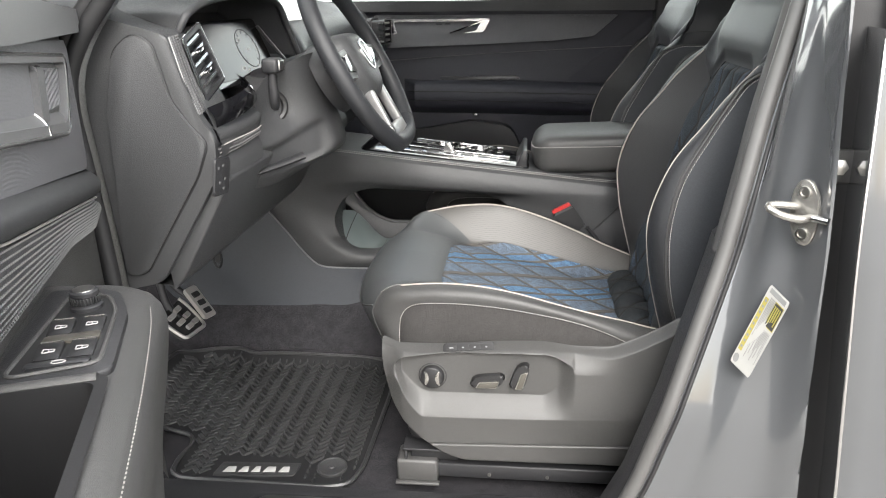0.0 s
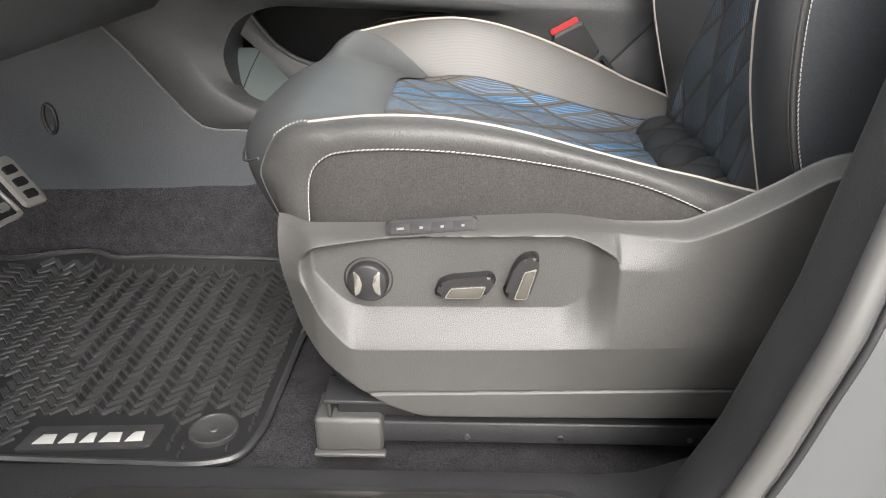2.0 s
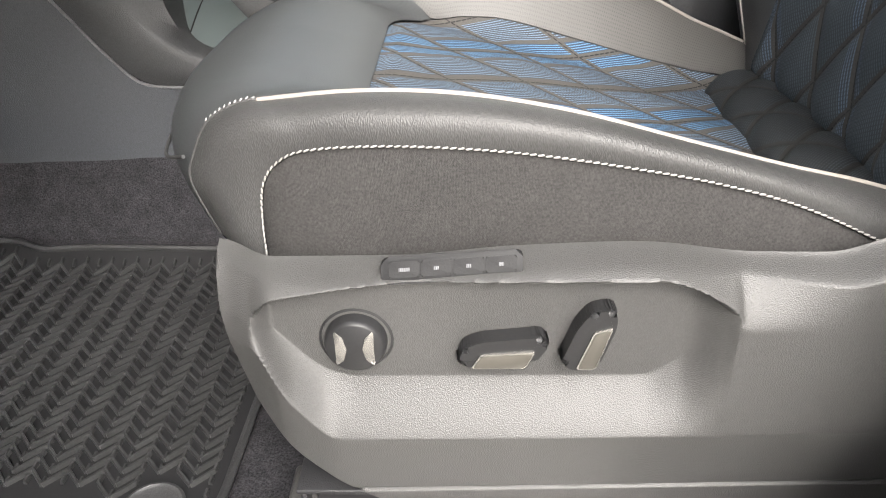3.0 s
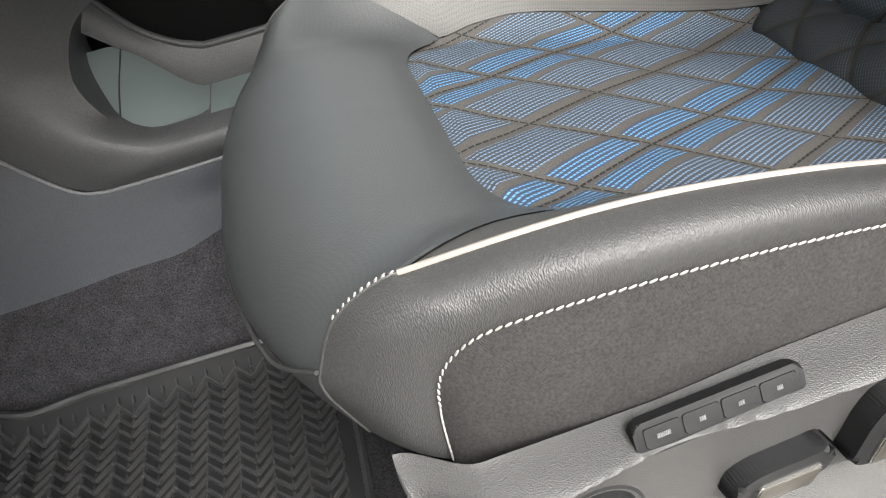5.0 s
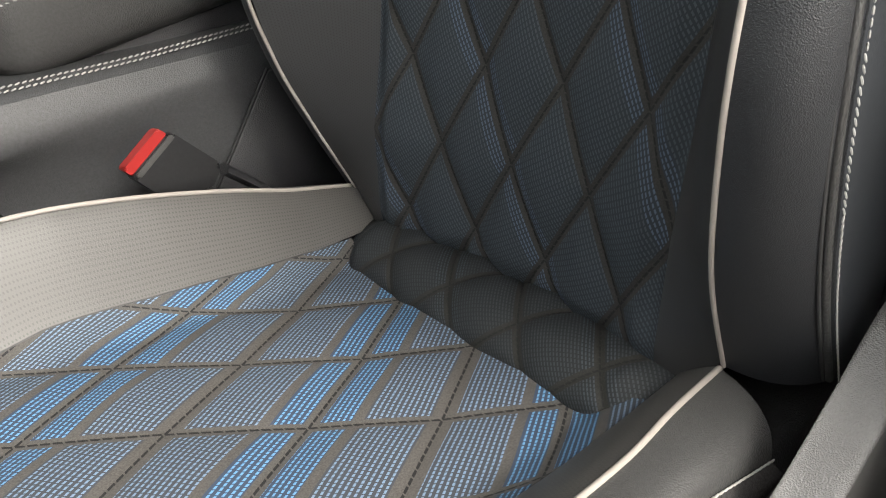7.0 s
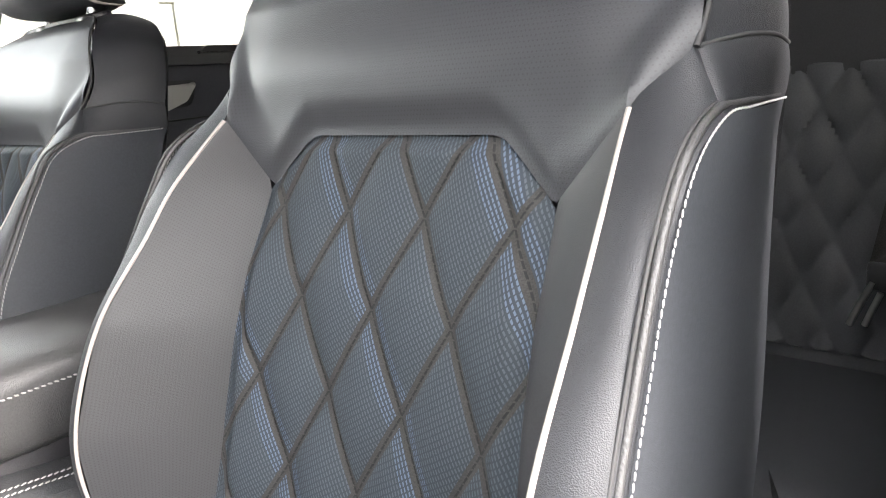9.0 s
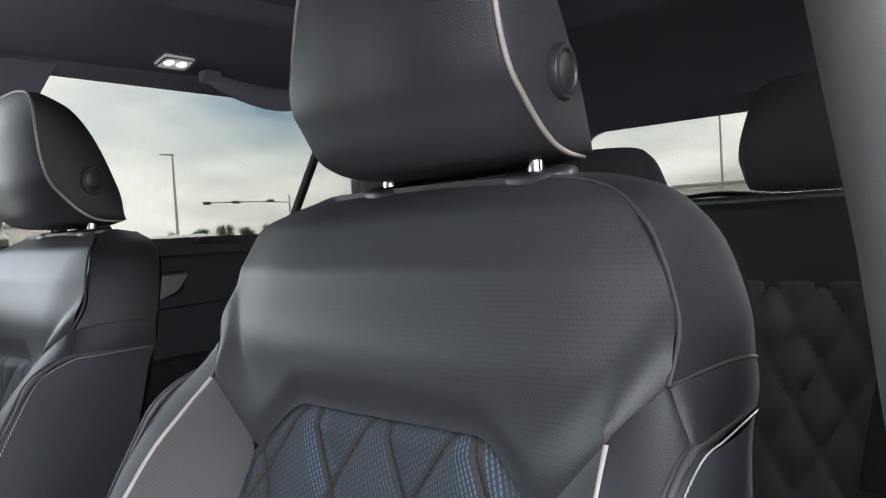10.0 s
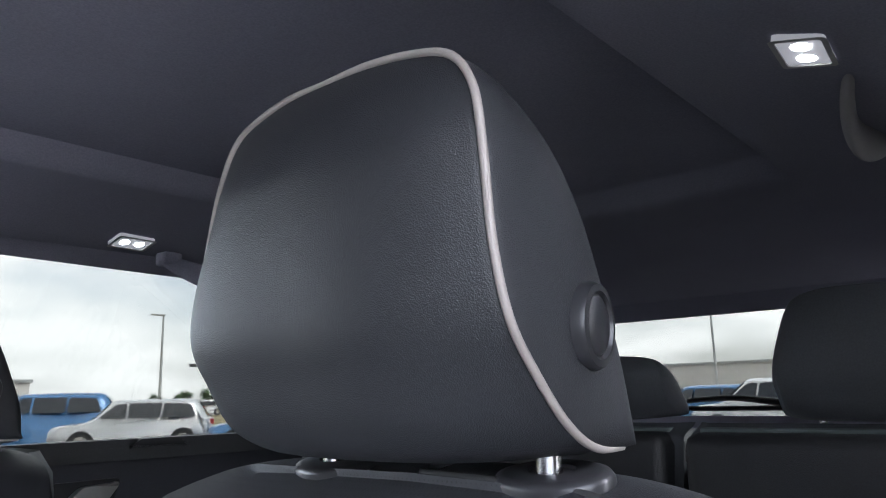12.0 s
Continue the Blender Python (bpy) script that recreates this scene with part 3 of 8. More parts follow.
    part("switch_face", prism(rounded([(0.8380, 0.2486), (0.8438, 0.2586), (0.8782, 0.2612), (0.8727, 0.2490)], 0.002), 0.2905, 0.2932, lambda a, b, d: (a, 0.008 - d, b - 0.0050), 0.0005), M_FACE, switch, "satin bronze-grey face")
    sw = rounded([(0.897, 0.251), (0.906, 0.280), (0.915, 0.293), (0.930, 0.295), (0.932, 0.282), (0.922, 0.246), (0.905, 0.245)], 0.007)
    switch = part("recline_switch", prism(sw, 0.262, 0.292, lambda a, b, d: (a, 0.008 - d, b - 0.0050 + 0.05 * (d - 0.27)), 0.0045, 4), M_KNOB, cover, "smooth black recline switch")
    part("switch_rim", prism(rounded([(0.9070, 0.2478), (0.9168, 0.2790), (0.9292, 0.2830), (0.9205, 0.2478)], 0.002), 0.2905, 0.2935, lambda a, b, d: (a, 0.008 - d, b - 0.0050), 0.0006), M_GRIP, switch, "thin bright rim")
    part("switch_face", prism(rounded([(0.9085, 0.2490), (0.9178, 0.2782), (0.9280, 0.2815), (0.9195, 0.2490)], 0.002), 0.2915, 0.2942, lambda a, b, d: (a, 0.008 - d, b - 0.0050), 0.0005), M_FACE, switch, "satin bronze-grey face")
    # memory buttons
    tilt = math.radians(4)

    def mem(a, b, d):
        return (0.8245 + a, -0.2690 - d * 0.80 + b * 0.46, 0.3150 + a * math.sin(tilt) + b * 0.87 + d * 0.46)
    panel = part("memory_panel", prism(rounded([(-0.046, -0.0092), (0.045, -0.0092), (0.045, 0.0092), (-0.046, 0.0092)], 0.005), -0.006, 0.004, mem, 0.0018), M_TRAY, cover, "black memory button panel")
    for i in range(4):
        a = -0.031 + 0.0207 * i
        btn = part("memory_button", prism(rounded([(a - 0.0098, -0.0050), (a + 0.0098, -0.0050), (a + 0.0098, 0.0056), (a - 0.0098, 0.0056)], 0.0015), 0.003, 0.0050, mem, 0.0006), M_TRAY, panel)
        w = 0.0036 if i == 0 else 0.0016
        part("marking", prism([(a - w, -0.0010), (a + w, -0.0010), (a + w, 0.0014), (a - w, 0.0014)], 0.0049, 0.0054, mem), M_DECOR, btn)


def nose_line(y, e, xb):
    """Section of the cushion front from the insert over the nose, e from 0 in the middle to 1 at the piping."""
    xf = 0.588 + 0.050 * e ** 3
    z0, top = cush(xb, y) - 0.0012 * (1 - e), cush(0.672, y) + 0.002 * (1 - e)
    z1 = max(z0, cush(0.69, y) + 0.002 * (1 - e))
    k = e ** 3
    return [(xb, z0), (xb * 0.55 + 0.70 * 0.45 if xb > 0.71 else xb - 0.006, 0.5 * (z0 + z1) + 0.002 * (1 - e)), (0.672, top), (xf + 0.030 - 0.012 * k, 0.392 + (top - 0.011 - 0.392) * k), (xf + 0.006, 0.368 + (top - 0.032 - 0.368) * k), (xf, 0.342), (xf + 0.014, 0.30), (xf + 0.05, 0.24)]


def front_seat(name, label):
    seat = thing(name, label, "car seat", "front seats")
    # seat pan
    part("seat_pan", box(0.70, 1.28, -0.235, 0.235, 0.09, 0.27, 0.02), M_PLASTIC_DARK, seat)
    # centre insert
    def ins(u, v):
        x = 0.757 + 0.373 * u
        y = lerp_table(INS_W, x) * (2 * v - 1)
        a, b = quilt_ab(x, y)
        edge = smooth01(0, 0.02, lerp_table(INS_W, x) - abs(y)) * smooth01(0.0, 0.015, x - 0.757)
        return (x, y, cush(x, y) - 0.0025 + (0.0042 * pillow(a, b) + 0.0010) * edge)
    part("quilted_insert", grid(ins, 170, 160, lambda u, v, co: quilt_ab(co.x, co.y)), M_QUILT, seat, "blue-stitched diamond-quilted cloth insert")
    part("cushion_core", grid(lambda u, v: (0.70 + 0.42 * u, -0.185 + 0.37 * v, cush(0.70 + 0.42 * u, -0.185 + 0.37 * v) - 0.0065), 30, 30), M_LEATHER_LIT, seat)
    # soft roll where cushion meets backrest, quilted in small diamonds; its cloth colour carries the crease's shade
    ROLL = curve_pts([(1.106, 0, 0.272), (1.107, 0, 0.284), (1.113, 0, 0.297), (1.127, 0, 0.308), (1.147, 0, 0.313), (1.168, 0, 0.311), (1.184, 0, 0.302), (1.196, 0, 0.285)], 48)

    def roll_ab(u, y):
        pp, qq = (u - 0.40) / 0.42, (y - 0.028) / 0.0385
        return (pp - qq) / 2, (pp + qq) / 2

    def roll(u, v):
        y = -0.172 + 0.345 * v
        c, c2 = ROLL[round(u * 48)], ROLL[min(48, round(u * 48) + 1)]
        a, b = roll_ab(u, y)
        out = Vector((-(0.31 - 0.27) if u < 0.1 else -0.5 + u, 0, 0.6)).normalized()
        lump = (0.0075 * pillow(a, b) - 0.005) * smooth01(0.02, 0.3, u)
        end = smooth01(0, 0.10, min(v, 1 - v))
        q = c + out * lump * end
        return (q.x + 0.010 * (1 - end), y, q.z - 0.012 * (1 - end))
    part("rear_roll", grid(roll, 48, 150, lambda u, v, co: roll_ab(u, -0.172 + 0.345 * v)), M_QUILT_ROLL_SHADE, seat, "quilted roll at the back of the cushion, shade painted into its colour")
    # front nose in smooth leather
    def nose(u, v):
        s = 1 if u > 0.5 else -1
        y0 = pipe(0.694, s)[0]
        y = y0 * (2 * u - 1)
        e = abs(2 * u - 1)
        xb = lerp_table(FRONT_B, abs(y)) if abs(y) < 0.154 else 0.80 - (abs(y) - 0.154) / (y0 - 0.154) * 0.106
        c = curve_pts([(a, 0, b) for a, b in nose_line(y, e, xb)], 40)[round(v * 40)]
        return (c.x, y, c.z)
    part("cushion_nose", grid(nose, 70, 40, lambda u, v, co: (co.y, v * 0.3)), M_LEATHER_NOSE, seat, "smooth black leather cushion front")
    for s in (-1, 1):
        # raised inner bolster
        def inner(u, v):
            x = 0.694 + 0.49 * u
            yp = pipe(x, s)[0]
            y0 = pipe(0.694, s)[0]
            yi = y0 - (x - 0.694) / 0.106 * (y0 - 0.154) if x < 0.80 else lerp_table(INS_W, x)
            y = yi + (yp - yi) * v
            return (x, s * y, cush(x, s * y) - 0.0012 * (1 - v) ** 3)
        part("inner_bolster", grid(inner, 70, 14, lambda u, v, co: (co.x, v * 0.05)), M_BOLSTER, seat, "perforated grey-black leather bolster")
        # outer roll of leather down to the side stitching
        y0, z0 = pipe(0.69, s)
        front = [(x, s * (y0 + 0.0005), z) for x, z in nose_line(s * y0, 1.0, 0.694)[::-1][1:]]
        O = front[:-1] + [(0.694, s * y0, z0)] + [(x, s * pipe(x, s)[0], pipe(x, s)[1]) for x in (0.75, 0.80, 0.85, 0.91, 0.98, 1.05, 1.10, 1.135, 1.165)]
        I = [(0.692, s * 0.224, 0.286), (0.693, s * 0.224, 0.325), (0.698, s * 0.226, 0.354), (0.712, s * 0.229, 0.372), (0.735, s * 0.233, 0.381), (0.79, s * 0.240, 0.386), (0.86, s * 0.243, 0.383), (0.93, s * 0.243, 0.373), (1.0, s * 0.243, 0.359), (1.06, s * 0.243, 0.340), (1.14, s * 0.243, 0.302)]
        part("outer_bolster", ruled(O, I, 110, 12, 0.013, (0, s * 0.8, 0.6)), M_LEATHER_LIT, seat, "grained black leather bolster roll")
        low = [(0.692, s * 0.226, 0.280), (0.693, s * 0.227, 0.280), (0.70, s * 0.231, 0.280), (0.712, s * 0.236, 0.282), (0.735, s * 0.243, 0.286), (0.79, s * 0.250, 0.29), (0.86, s * 0.250, 0.29), (0.93, s * 0.250, 0.29), (1.0, s * 0.250, 0.29), (1.06, s * 0.250, 0.29), (1.14, s * 0.250, 0.29)]
        part("side_panel", ruled([(a, b - s * 0.0015, c - 0.001) for a, b, c in I], low, 90, 8, 0.004, (0, s, 0)), M_FABRIC, seat, "dark woven fabric side panel")
        part("piping", tube(O[-10:], 0.0021, 90), M_PIPING, seat, "pale piping along the bolster edge")
        part("edge_stitching", stitches(I, 0.0050, 0.0043, 0.0007, (0, s * 0.0020, 0.0012)), M_THREAD, seat, "white seam stitching")
        part("nose_seam", tube(front, 0.0012, 40), M_LEATHER_LIT, seat)
        if s < 0:
            part("nose_stitching", stitches([(a - 0.0012, b, c + 0.0012) for a, b, c in front[-4:]], 0.0040, 0.0034, 0.0008, lean=0.5), M_HANDLE, seat, "grey corner stitching")
    part("front_seam", tube([(0.640, -0.208, 0.366), (0.612, -0.17, 0.352), (0.590, -0.08, 0.343), (0.586, 0, 0.342), (0.590, 0.08, 0.343), (0.612, 0.17, 0.352), (0.640, 0.208, 0.366)], 0.0014, 40), M_THREAD_DARK, seat)
    side_cover(seat)
    # slide rail
    for y in (-0.232, 0.232):
        rail = part("slide_rail", box(0.76, 1.24, y - 0.018, y + 0.018, 0.026, 0.056, 0.003), M_PLASTIC_DARK, seat, "black steel slide rail")
        part("rail_cover", merge(box(0.682, 0.762, y - 0.030, y + 0.026, 0.020, 0.068, 0.006, 3), box(0.680, 0.765, y - 0.036, y - 0.024, 0.016, 0.022, 0.002)), M_PLASTIC, rail, "grey rail end cover")
        part("rail_bracket", merge(box(0.695, 0.80, y - 0.028, y + 0.020, 0.088, 0.093, 0.0015), box(0.698, 0.703, y - 0.026, y + 0.018, 0.062, 0.090, 0.001)), M_PLASTIC_DARK, rail, "black steel bracket above the end cover")
        part("rail_slider", box(0.708, 0.80, y - 0.016, y + 0.016, 0.062, 0.088, 0.003), M_RUBBER, rail)
        for x in (0.86, 0.97, 1.12):
            part("rivet", lathe([(0.0035, 0), (0.0035, 0.002), (0, 0.0025)], pose(x, y - 0.018, 0.036, 90, 0, 0), 10), M_STEEL, rail)

    # ---- backrest
    def bins(u, v):
        z = 0.275 + 0.500 * u
        w = lerp_table(BACK_W, z)
        y = w * (2 * v - 1)
        a, b = back_ab(y, z)
        edge = smooth01(0, 0.02, w - abs(y)) * smooth01(0, 0.012, 0.775 - z)
        return (lerp_table(BACK_X, z) - 0.05 * (abs(y) / 0.2) ** 3 * smooth01(0.78, 0.6, z) + 0.004 - (0.0085 * pillow(a, b) + 0.005) * edge, y, z)
    part("quilted_backrest_insert", grid(bins, 220, 140, lambda u, v, co: back_ab(co.y, co.z)), M_QUILT_BACK_SHADE, seat, "blue-stitched quilted cloth backrest centre with painted-in shade")
    def upper(u, v):
        y = (0.252 if u > 0.5 else 0.2165) * (2 * u - 1)
        zb, zt = lerp_table(TOP_B, abs(y)), smooth_table(TOP_Z_FAR if u > 0.5 else TOP_Z, abs(y))
        z = zb + (zt - zb) * v
        e = abs(y)
        x = upper_x(y, z) - 0.007 * smooth01(0.216, 0.139, e)
        if e > 0.139:
            root = wing_root(zb)[1] if e < 0.19 else 1.288 + min(1.0, (e - 0.19) / 0.026) * 0.028
            return (root + (x - root) * smooth01(0, 0.05, z - zb) + 0.9 * max(0.0, e - 0.222), y, z)
        return (x + 0.008 * smooth01(0.03, 0, z - zb), y, z)
    part("upper_backrest", grid(upper, 80, 40, lambda u, v, co: (co.y, co.z)), M_LEATHER_DOT, seat, "smooth perforated leather upper backrest")
    for s in (-1, 1):
        def wing(u, v):
            z = 0.29 + 0.50 * u
            w, x0 = wing_root(z)
            x1, y1 = lerp_table(PIPE_BX, z), pipe_y(z, s)
            return (x0 + (x1 - x0) * v ** 1.15, s * (w + (y1 - w) * v), z)
        part("inner_wing", grid(wing, 60, 12, lambda u, v, co: (co.z, v * 0.09)), M_LEATHER_SOFT, seat, "perforated leather backrest wing")
        zs = (0.325, 0.40, 0.467, 0.545, 0.633, 0.70, 0.741, 0.79)
        Pp = [(lerp_table(PIPE_BX, z), s * pipe_y(z, s), z) for z in zs]
        Up = Pp + [(1.312, s * 0.214, 0.818), (1.332, s * 0.196, 0.832)]
        St = [(1.190, s * 0.236, 0.325), (1.168, s * 0.243, 0.40), (1.152, s * 0.246, 0.47), (1.149, s * 0.247, 0.54), (1.174, s * 0.246, 0.612), (1.212, s * 0.244, 0.68), (1.242, s * 0.242, 0.732), (1.266, s * 0.241, 0.766), (1.304, s * 0.241, 0.785)]
        if s < 0:
            St = [(1.198, -0.249, 0.325), (1.174, -0.249, 0.40), (1.163, -0.2485, 0.47), (1.162, -0.2475, 0.54), (1.177, -0.243, 0.612), (1.212, -0.238, 0.68), (1.242, -0.235, 0.732), (1.266, -0.236, 0.768), (1.304, -0.234, 0.785)]
        part("outer_wing", ruled(Up, St + [(1.330, s * (abs(St[-1][1]) - 0.020), 0.789)], 90, 10, 0.010, (-0.8, s * 0.6, 0), fade=0.22), M_LEATHER, seat, "grained black leather wing roll")
        part("wing_piping", tube(Pp, 0.0017, 90), M_PIPING, seat, "pale piping along the backrest wing")
        back = [(1.30, s * 0.236, 0.30), (1.32, s * 0.238, 0.40), (1.335, s * 0.240, 0.47), (1.35, s * 0.241, 0.54), (1.365, s * 0.241, 0.612), (1.38, s * 0.240, 0.68), (1.395, s * 0.239, 0.732), (1.405, s * 0.238, 0.766), (1.415, s * 0.238, 0.785)]
        if s < 0:
            back = [(a, b + 0.006 + 0.006 * smooth01(0.6, 0.78, c), c) for a, b, c in back]
        St2 = St + [tuple(Vector(St[-1]).lerp(Vector(back[-1]), t) + Vector((0, s * 0.001, 0.001))) for t in (0.3, 0.6, 0.94)]
        part("wing_stitching", stitches(St2, 0.0046, 0.0040, 0.00058, (-0.0012, s * 0.0022, -0.0004)), M_THREAD, seat, "white seam stitching")
        part("wing_welt", tube([(a - 0.0052, b - s * 0.0020, c + 0.0024) for a, b, c in St2], 0.0024, 90), M_LEATHER_LIT, seat, "raised leather welt beside the seam")
        part("wing_seam", tube([(a - 0.0088, b - s * 0.0040, c + 0.0040) for a, b, c in St2[:-2]], 0.0012, 90), M_THREAD_DARK, seat)
        part("backrest_side", ruled(St, back, 60, 8, 0.006, (0, s, 0)), M_LEATHER_SIDE, seat, "smooth slate-black backrest side")
        seamc = [(1.316, s * 0.2155, 0.818), (1.334, s * 0.2155, 0.850), (1.346, s * 0.20, 0.892), (1.360, s * 0.18, 0.914), (1.380, s * 0.15, 0.930), (1.398, s * 0.10, 0.940), (1.404, s * 0.0, 0.944)]
        if s > 0:
            seamc = [(1.340, 0.246, 0.822), (1.352, 0.244, 0.856), (1.358, 0.232, 0.892), (1.368, 0.212, 0.916), (1.386, 0.185, 0.932), (1.398, 0.12, 0.941), (1.404, 0.0, 0.944)]
        rim = [(1.415, s * 0.240, 0.80), (1.425, s * 0.238, 0.84), (1.438, s * 0.228, 0.884), (1.447, s * 0.212, 0.906), (1.453, s * 0.185, 0.926), (1.46, s * 0.10, 0.938), (1.46, s * 0.0, 0.942)]
        if s < 0:
            rim = [(1.416, -0.2270, 0.817), (1.426, -0.222, 0.846), (1.438, -0.206, 0.884), (1.447, -0.188, 0.906), (1.453, -0.158, 0.926), (1.46, -0.095, 0.938), (1.46, 0.0, 0.942)]
        part("shoulder", ruled([(a + 0.001, b * 0.995, c - 0.002) for a, b, c in seamc], rim, 60, 10, 0.012 if s > 0 else 0.009, (0, s * 0.8, 0.6)), M_LEATHER, seat, "grained black leather shoulder")
        mid = [(1.296, s * (abs(St[-1][1]) - 0.014), 0.783)] + [tuple(Vector(St[-1]).lerp(Vector(back[-1]), t)) for t in (0, 0.25, 0.5, 0.75, 1)]
        o = Vector((0, s * 0.8, 0.6)).normalized()
        up2 = [Vector(seamc[0]).lerp(Vector(rim[0]), t) + o * (0.012 if s > 0 else 0.009) * (1 - (2 * t - 1) ** 2) for t in (0, 0.25, 0.5, 0.75, 1)]
        part("shoulder_side", ruled(mid, [Vector((1.322, s * 0.200, 0.818))] + up2, 24, 6, 0.002, (0, s, 0)), M_LEATHER, seat)
        part("shoulder_seam", tube([(a - 0.003, b, c) if s < 0 else (a + 0.002, b * 0.97, c - 0.004) for a, b, c in seamc], 0.0018, 60), M_THREAD_DARK, seat)
        part("shoulder_crease", tube([v + Vector((0, 0, 0.0)) for v in up2], 0.0014, 30), M_THREAD_DARK, seat)
    def shell(u, v):
        z = 0.12 + 0.82 * v
        w = lerp_table([(0.12, 0.20), (0.3, 0.236), (0.80, 0.240), (0.84, 0.238), (0.884, 0.224), (0.906, 0.205), (0.926, 0.17), (0.94, 0.10)], z)
        x = lerp_table([(0.12, 1.26), (0.30, 1.30), (0.54, 1.35), (0.785, 1.415), (0.84, 1.425), (0.912, 1.45), (0.94, 1.46)], z)
        y = w * (2 * u - 1) + (0.013 * smooth01(0.5, 0.0, u) * smooth01(0.2, 0.8, z))
        return (x + 0.03 * (1 - (2 * u - 1) ** 4), y, z)
    part("back_shell", grid(shell, 24, 40), M_PLASTIC_DARK, seat, "black backrest shell")
    headrest(seat)
    return seat


HR_SIDE = [(1.444, 0.105, 0.956), (1.408, 0.110, 0.958), (1.384, 0.110, 0.970), (1.360, 0.110, 0.993), (1.344, 0.110, 1.014), (1.336, 0.109, 1.045), (1.333, 0.108, 1.085), (1.333, 0.104, 1.113), (1.334, 0.092, 1.131), (1.336, 0.070, 1.140), (1.337, 0.036, 1.1455), (1.338, 0.0, 1.146)]
HR_REAR = [(1.446, 0.104, 0.958), (1.445, 0.107, 0.972), (1.441, 0.109, 0.995), (1.433, 0.109, 1.018), (1.423, 0.108, 1.045), (1.412, 0.107, 1.070), (1.399, 0.104, 1.094), (1.385, 0.098, 1.114), (1.371, 0.086, 1.128), (1.361, 0.066, 1.138), (1.352, 0.034, 1.1445), (1.350, 0.0, 1.1455)]

HR_FRONT = [(0.954, 0.036), (0.962, 0.043), (0.975, 0.041), (0.993, 0.033), (1.014, 0.026), (1.045, 0.022), (1.085, 0.021), (1.110, 0.014), (1.130, 0.006), (1.148, 0.0)]


def headrest_mesh(cx, cy, cz, sx, sy, sz):
    """Padded block in four patches that share their edges: front wrap, two sides and the rear."""
    put = lambda p, s: Vector((cx + (p[0] - 1.385) * sx, cy + s * p[1] * sy * ((1 - 0.25 * smooth01(1.01, 1.14, p[2])) if s > 0 else 1.0), cz + (p[2] - 1.04) * sz))
    n = 72
    side = {s: curve_pts([put(p, s) for p in HR_SIDE], n) for s in (-1, 1)}
    rear = {s: curve_pts([put(p, s) for p in HR_REAR], n) for s in (-1, 1)}

    def wrap(u, v):
        i = round(u * n)
        q = side[-1][i].lerp(side[1][i], v)
        full = (1 - abs(2 * v - 1) ** (2.6 if v < 0.5 else 3.4))
        z = (q.z - cz) / sz + 1.04
        x = (q.x - cx) / sx + 1.385
        fwd = min(smooth_table(HR_FRONT, z), max(0.0, 1.446 - x) * 0.9)
        wide = 0.011 * smooth01(0.50, 0.88, v) * (1 - smooth01(0.88, 1.0, v)) * smooth01(0.952, 0.972, z) * smooth01(1.10, 1.0, z)
        return q + Vector((-sx * (fwd * full + 0.5 * wide), sy * wide, -0.007 * full * smooth01(1.01, 0.958, z)))

    def rear_skin(u, v):
        i = round(u * n)
        return rear[-1][i].lerp(rear[1][i], v) + Vector((0.010, 0, 0.003)) * (1 - (2 * v - 1) ** 4) * smooth01(1.0, 0.7, u)
    bits = [grid(wrap, n, 36), grid(rear_skin, n, 36)]
    for s in (-1, 1):
        out = Vector((0.25, s, 0.1)).normalized()
        bits.append(grid(lambda u, v: side[s][round(u * n)].lerp(rear[s][round(u * n)], v) + out * 0.007 * sy * (1 - (2 * v - 1) ** 2) * smooth01(1.0, 0.75, u), n, 14))
    bm = merge(*bits)
    bmesh.ops.remove_doubles(bm, verts=bm.verts, dist=0.0002)
    return bm, side


def headrest(seat):
    bm, side = headrest_mesh(1.385, 0.008, 1.040, 1, 1, 1)
    rest = part("headrest", bm, M_LEATHER, seat, "padded black leather headrest with pale piping")
    line = [p + Vector((-0.0006, 0, 0.0006)) for p in side[-1] + side[1][::-1][1:]]
    part("headrest_piping", tube(line, 0.0021, smooth_pts=False), M_PIPING, rest, "pale piping")
    m = pose(1.4000, -0.1090, 1.0135, 90, 0, 0) @ pose(0, 0, 0, 2, 4, 0) @ Matrix.Diagonal((0.92, 1.06, 1, 1))
    collar = part("release_collar", lathe([(0.0195, -0.006), (0.0192, 0.0015), (0.0180, 0.0036), (0.0150, 0.0040), (0.0138, 0.0022)], m), M_PLASTIC_SMOOTH, rest, "oval release button collar")
    part("release_button", lathe([(0.0128, -0.002), (0.0128, 0.0026), (0.0118, 0.0034), (0, 0.0036)], m), M_PLASTIC_SMOOTH, collar)
    for y in (-0.077, 0.077):
        part("headrest_post", lathe([(0.0065, 0.0), (0.0065, 0.06)], pose(1.407, y, 0.925), 16), M_CHROME, rest, "chrome post")
        part("post_collar", lathe([(0.030, -0.008), (0.030, -0.0035), (0.0285, -0.0012), (0.024, 0.0), (0.012, 0.0004), (0.011, -0.001)], pose(1.409, y, 0.9475, 0, -12, 0) @ Matrix.Diagonal((0.72, 1.05, 1, 1))), M_PLASTIC_SMOOTH, rest, "black post collar")


driver_seat = front_seat("driver_seat", "black leather driver's seat with blue-stitched quilted cloth centre and pale piping")
passenger_seat = copy_thing(driver_seat, pose(0.004, 0.776, -0.012))
passenger_seat.name = "passenger_seat"
tagged(passenger_seat, "black leather front passenger seat with pale piping beside the console")


# ---------------------------------------------------------------- floor, sill, tunnel
XZ = lambda y0: (lambda a, b, d: (a, y0 + d, b))


def structure(name, bm, material, label, smooth=True):
    ob = part(name, bm, material, smooth=smooth)
    return tagged(ob, label, name.split("_")[0], kind="structure")


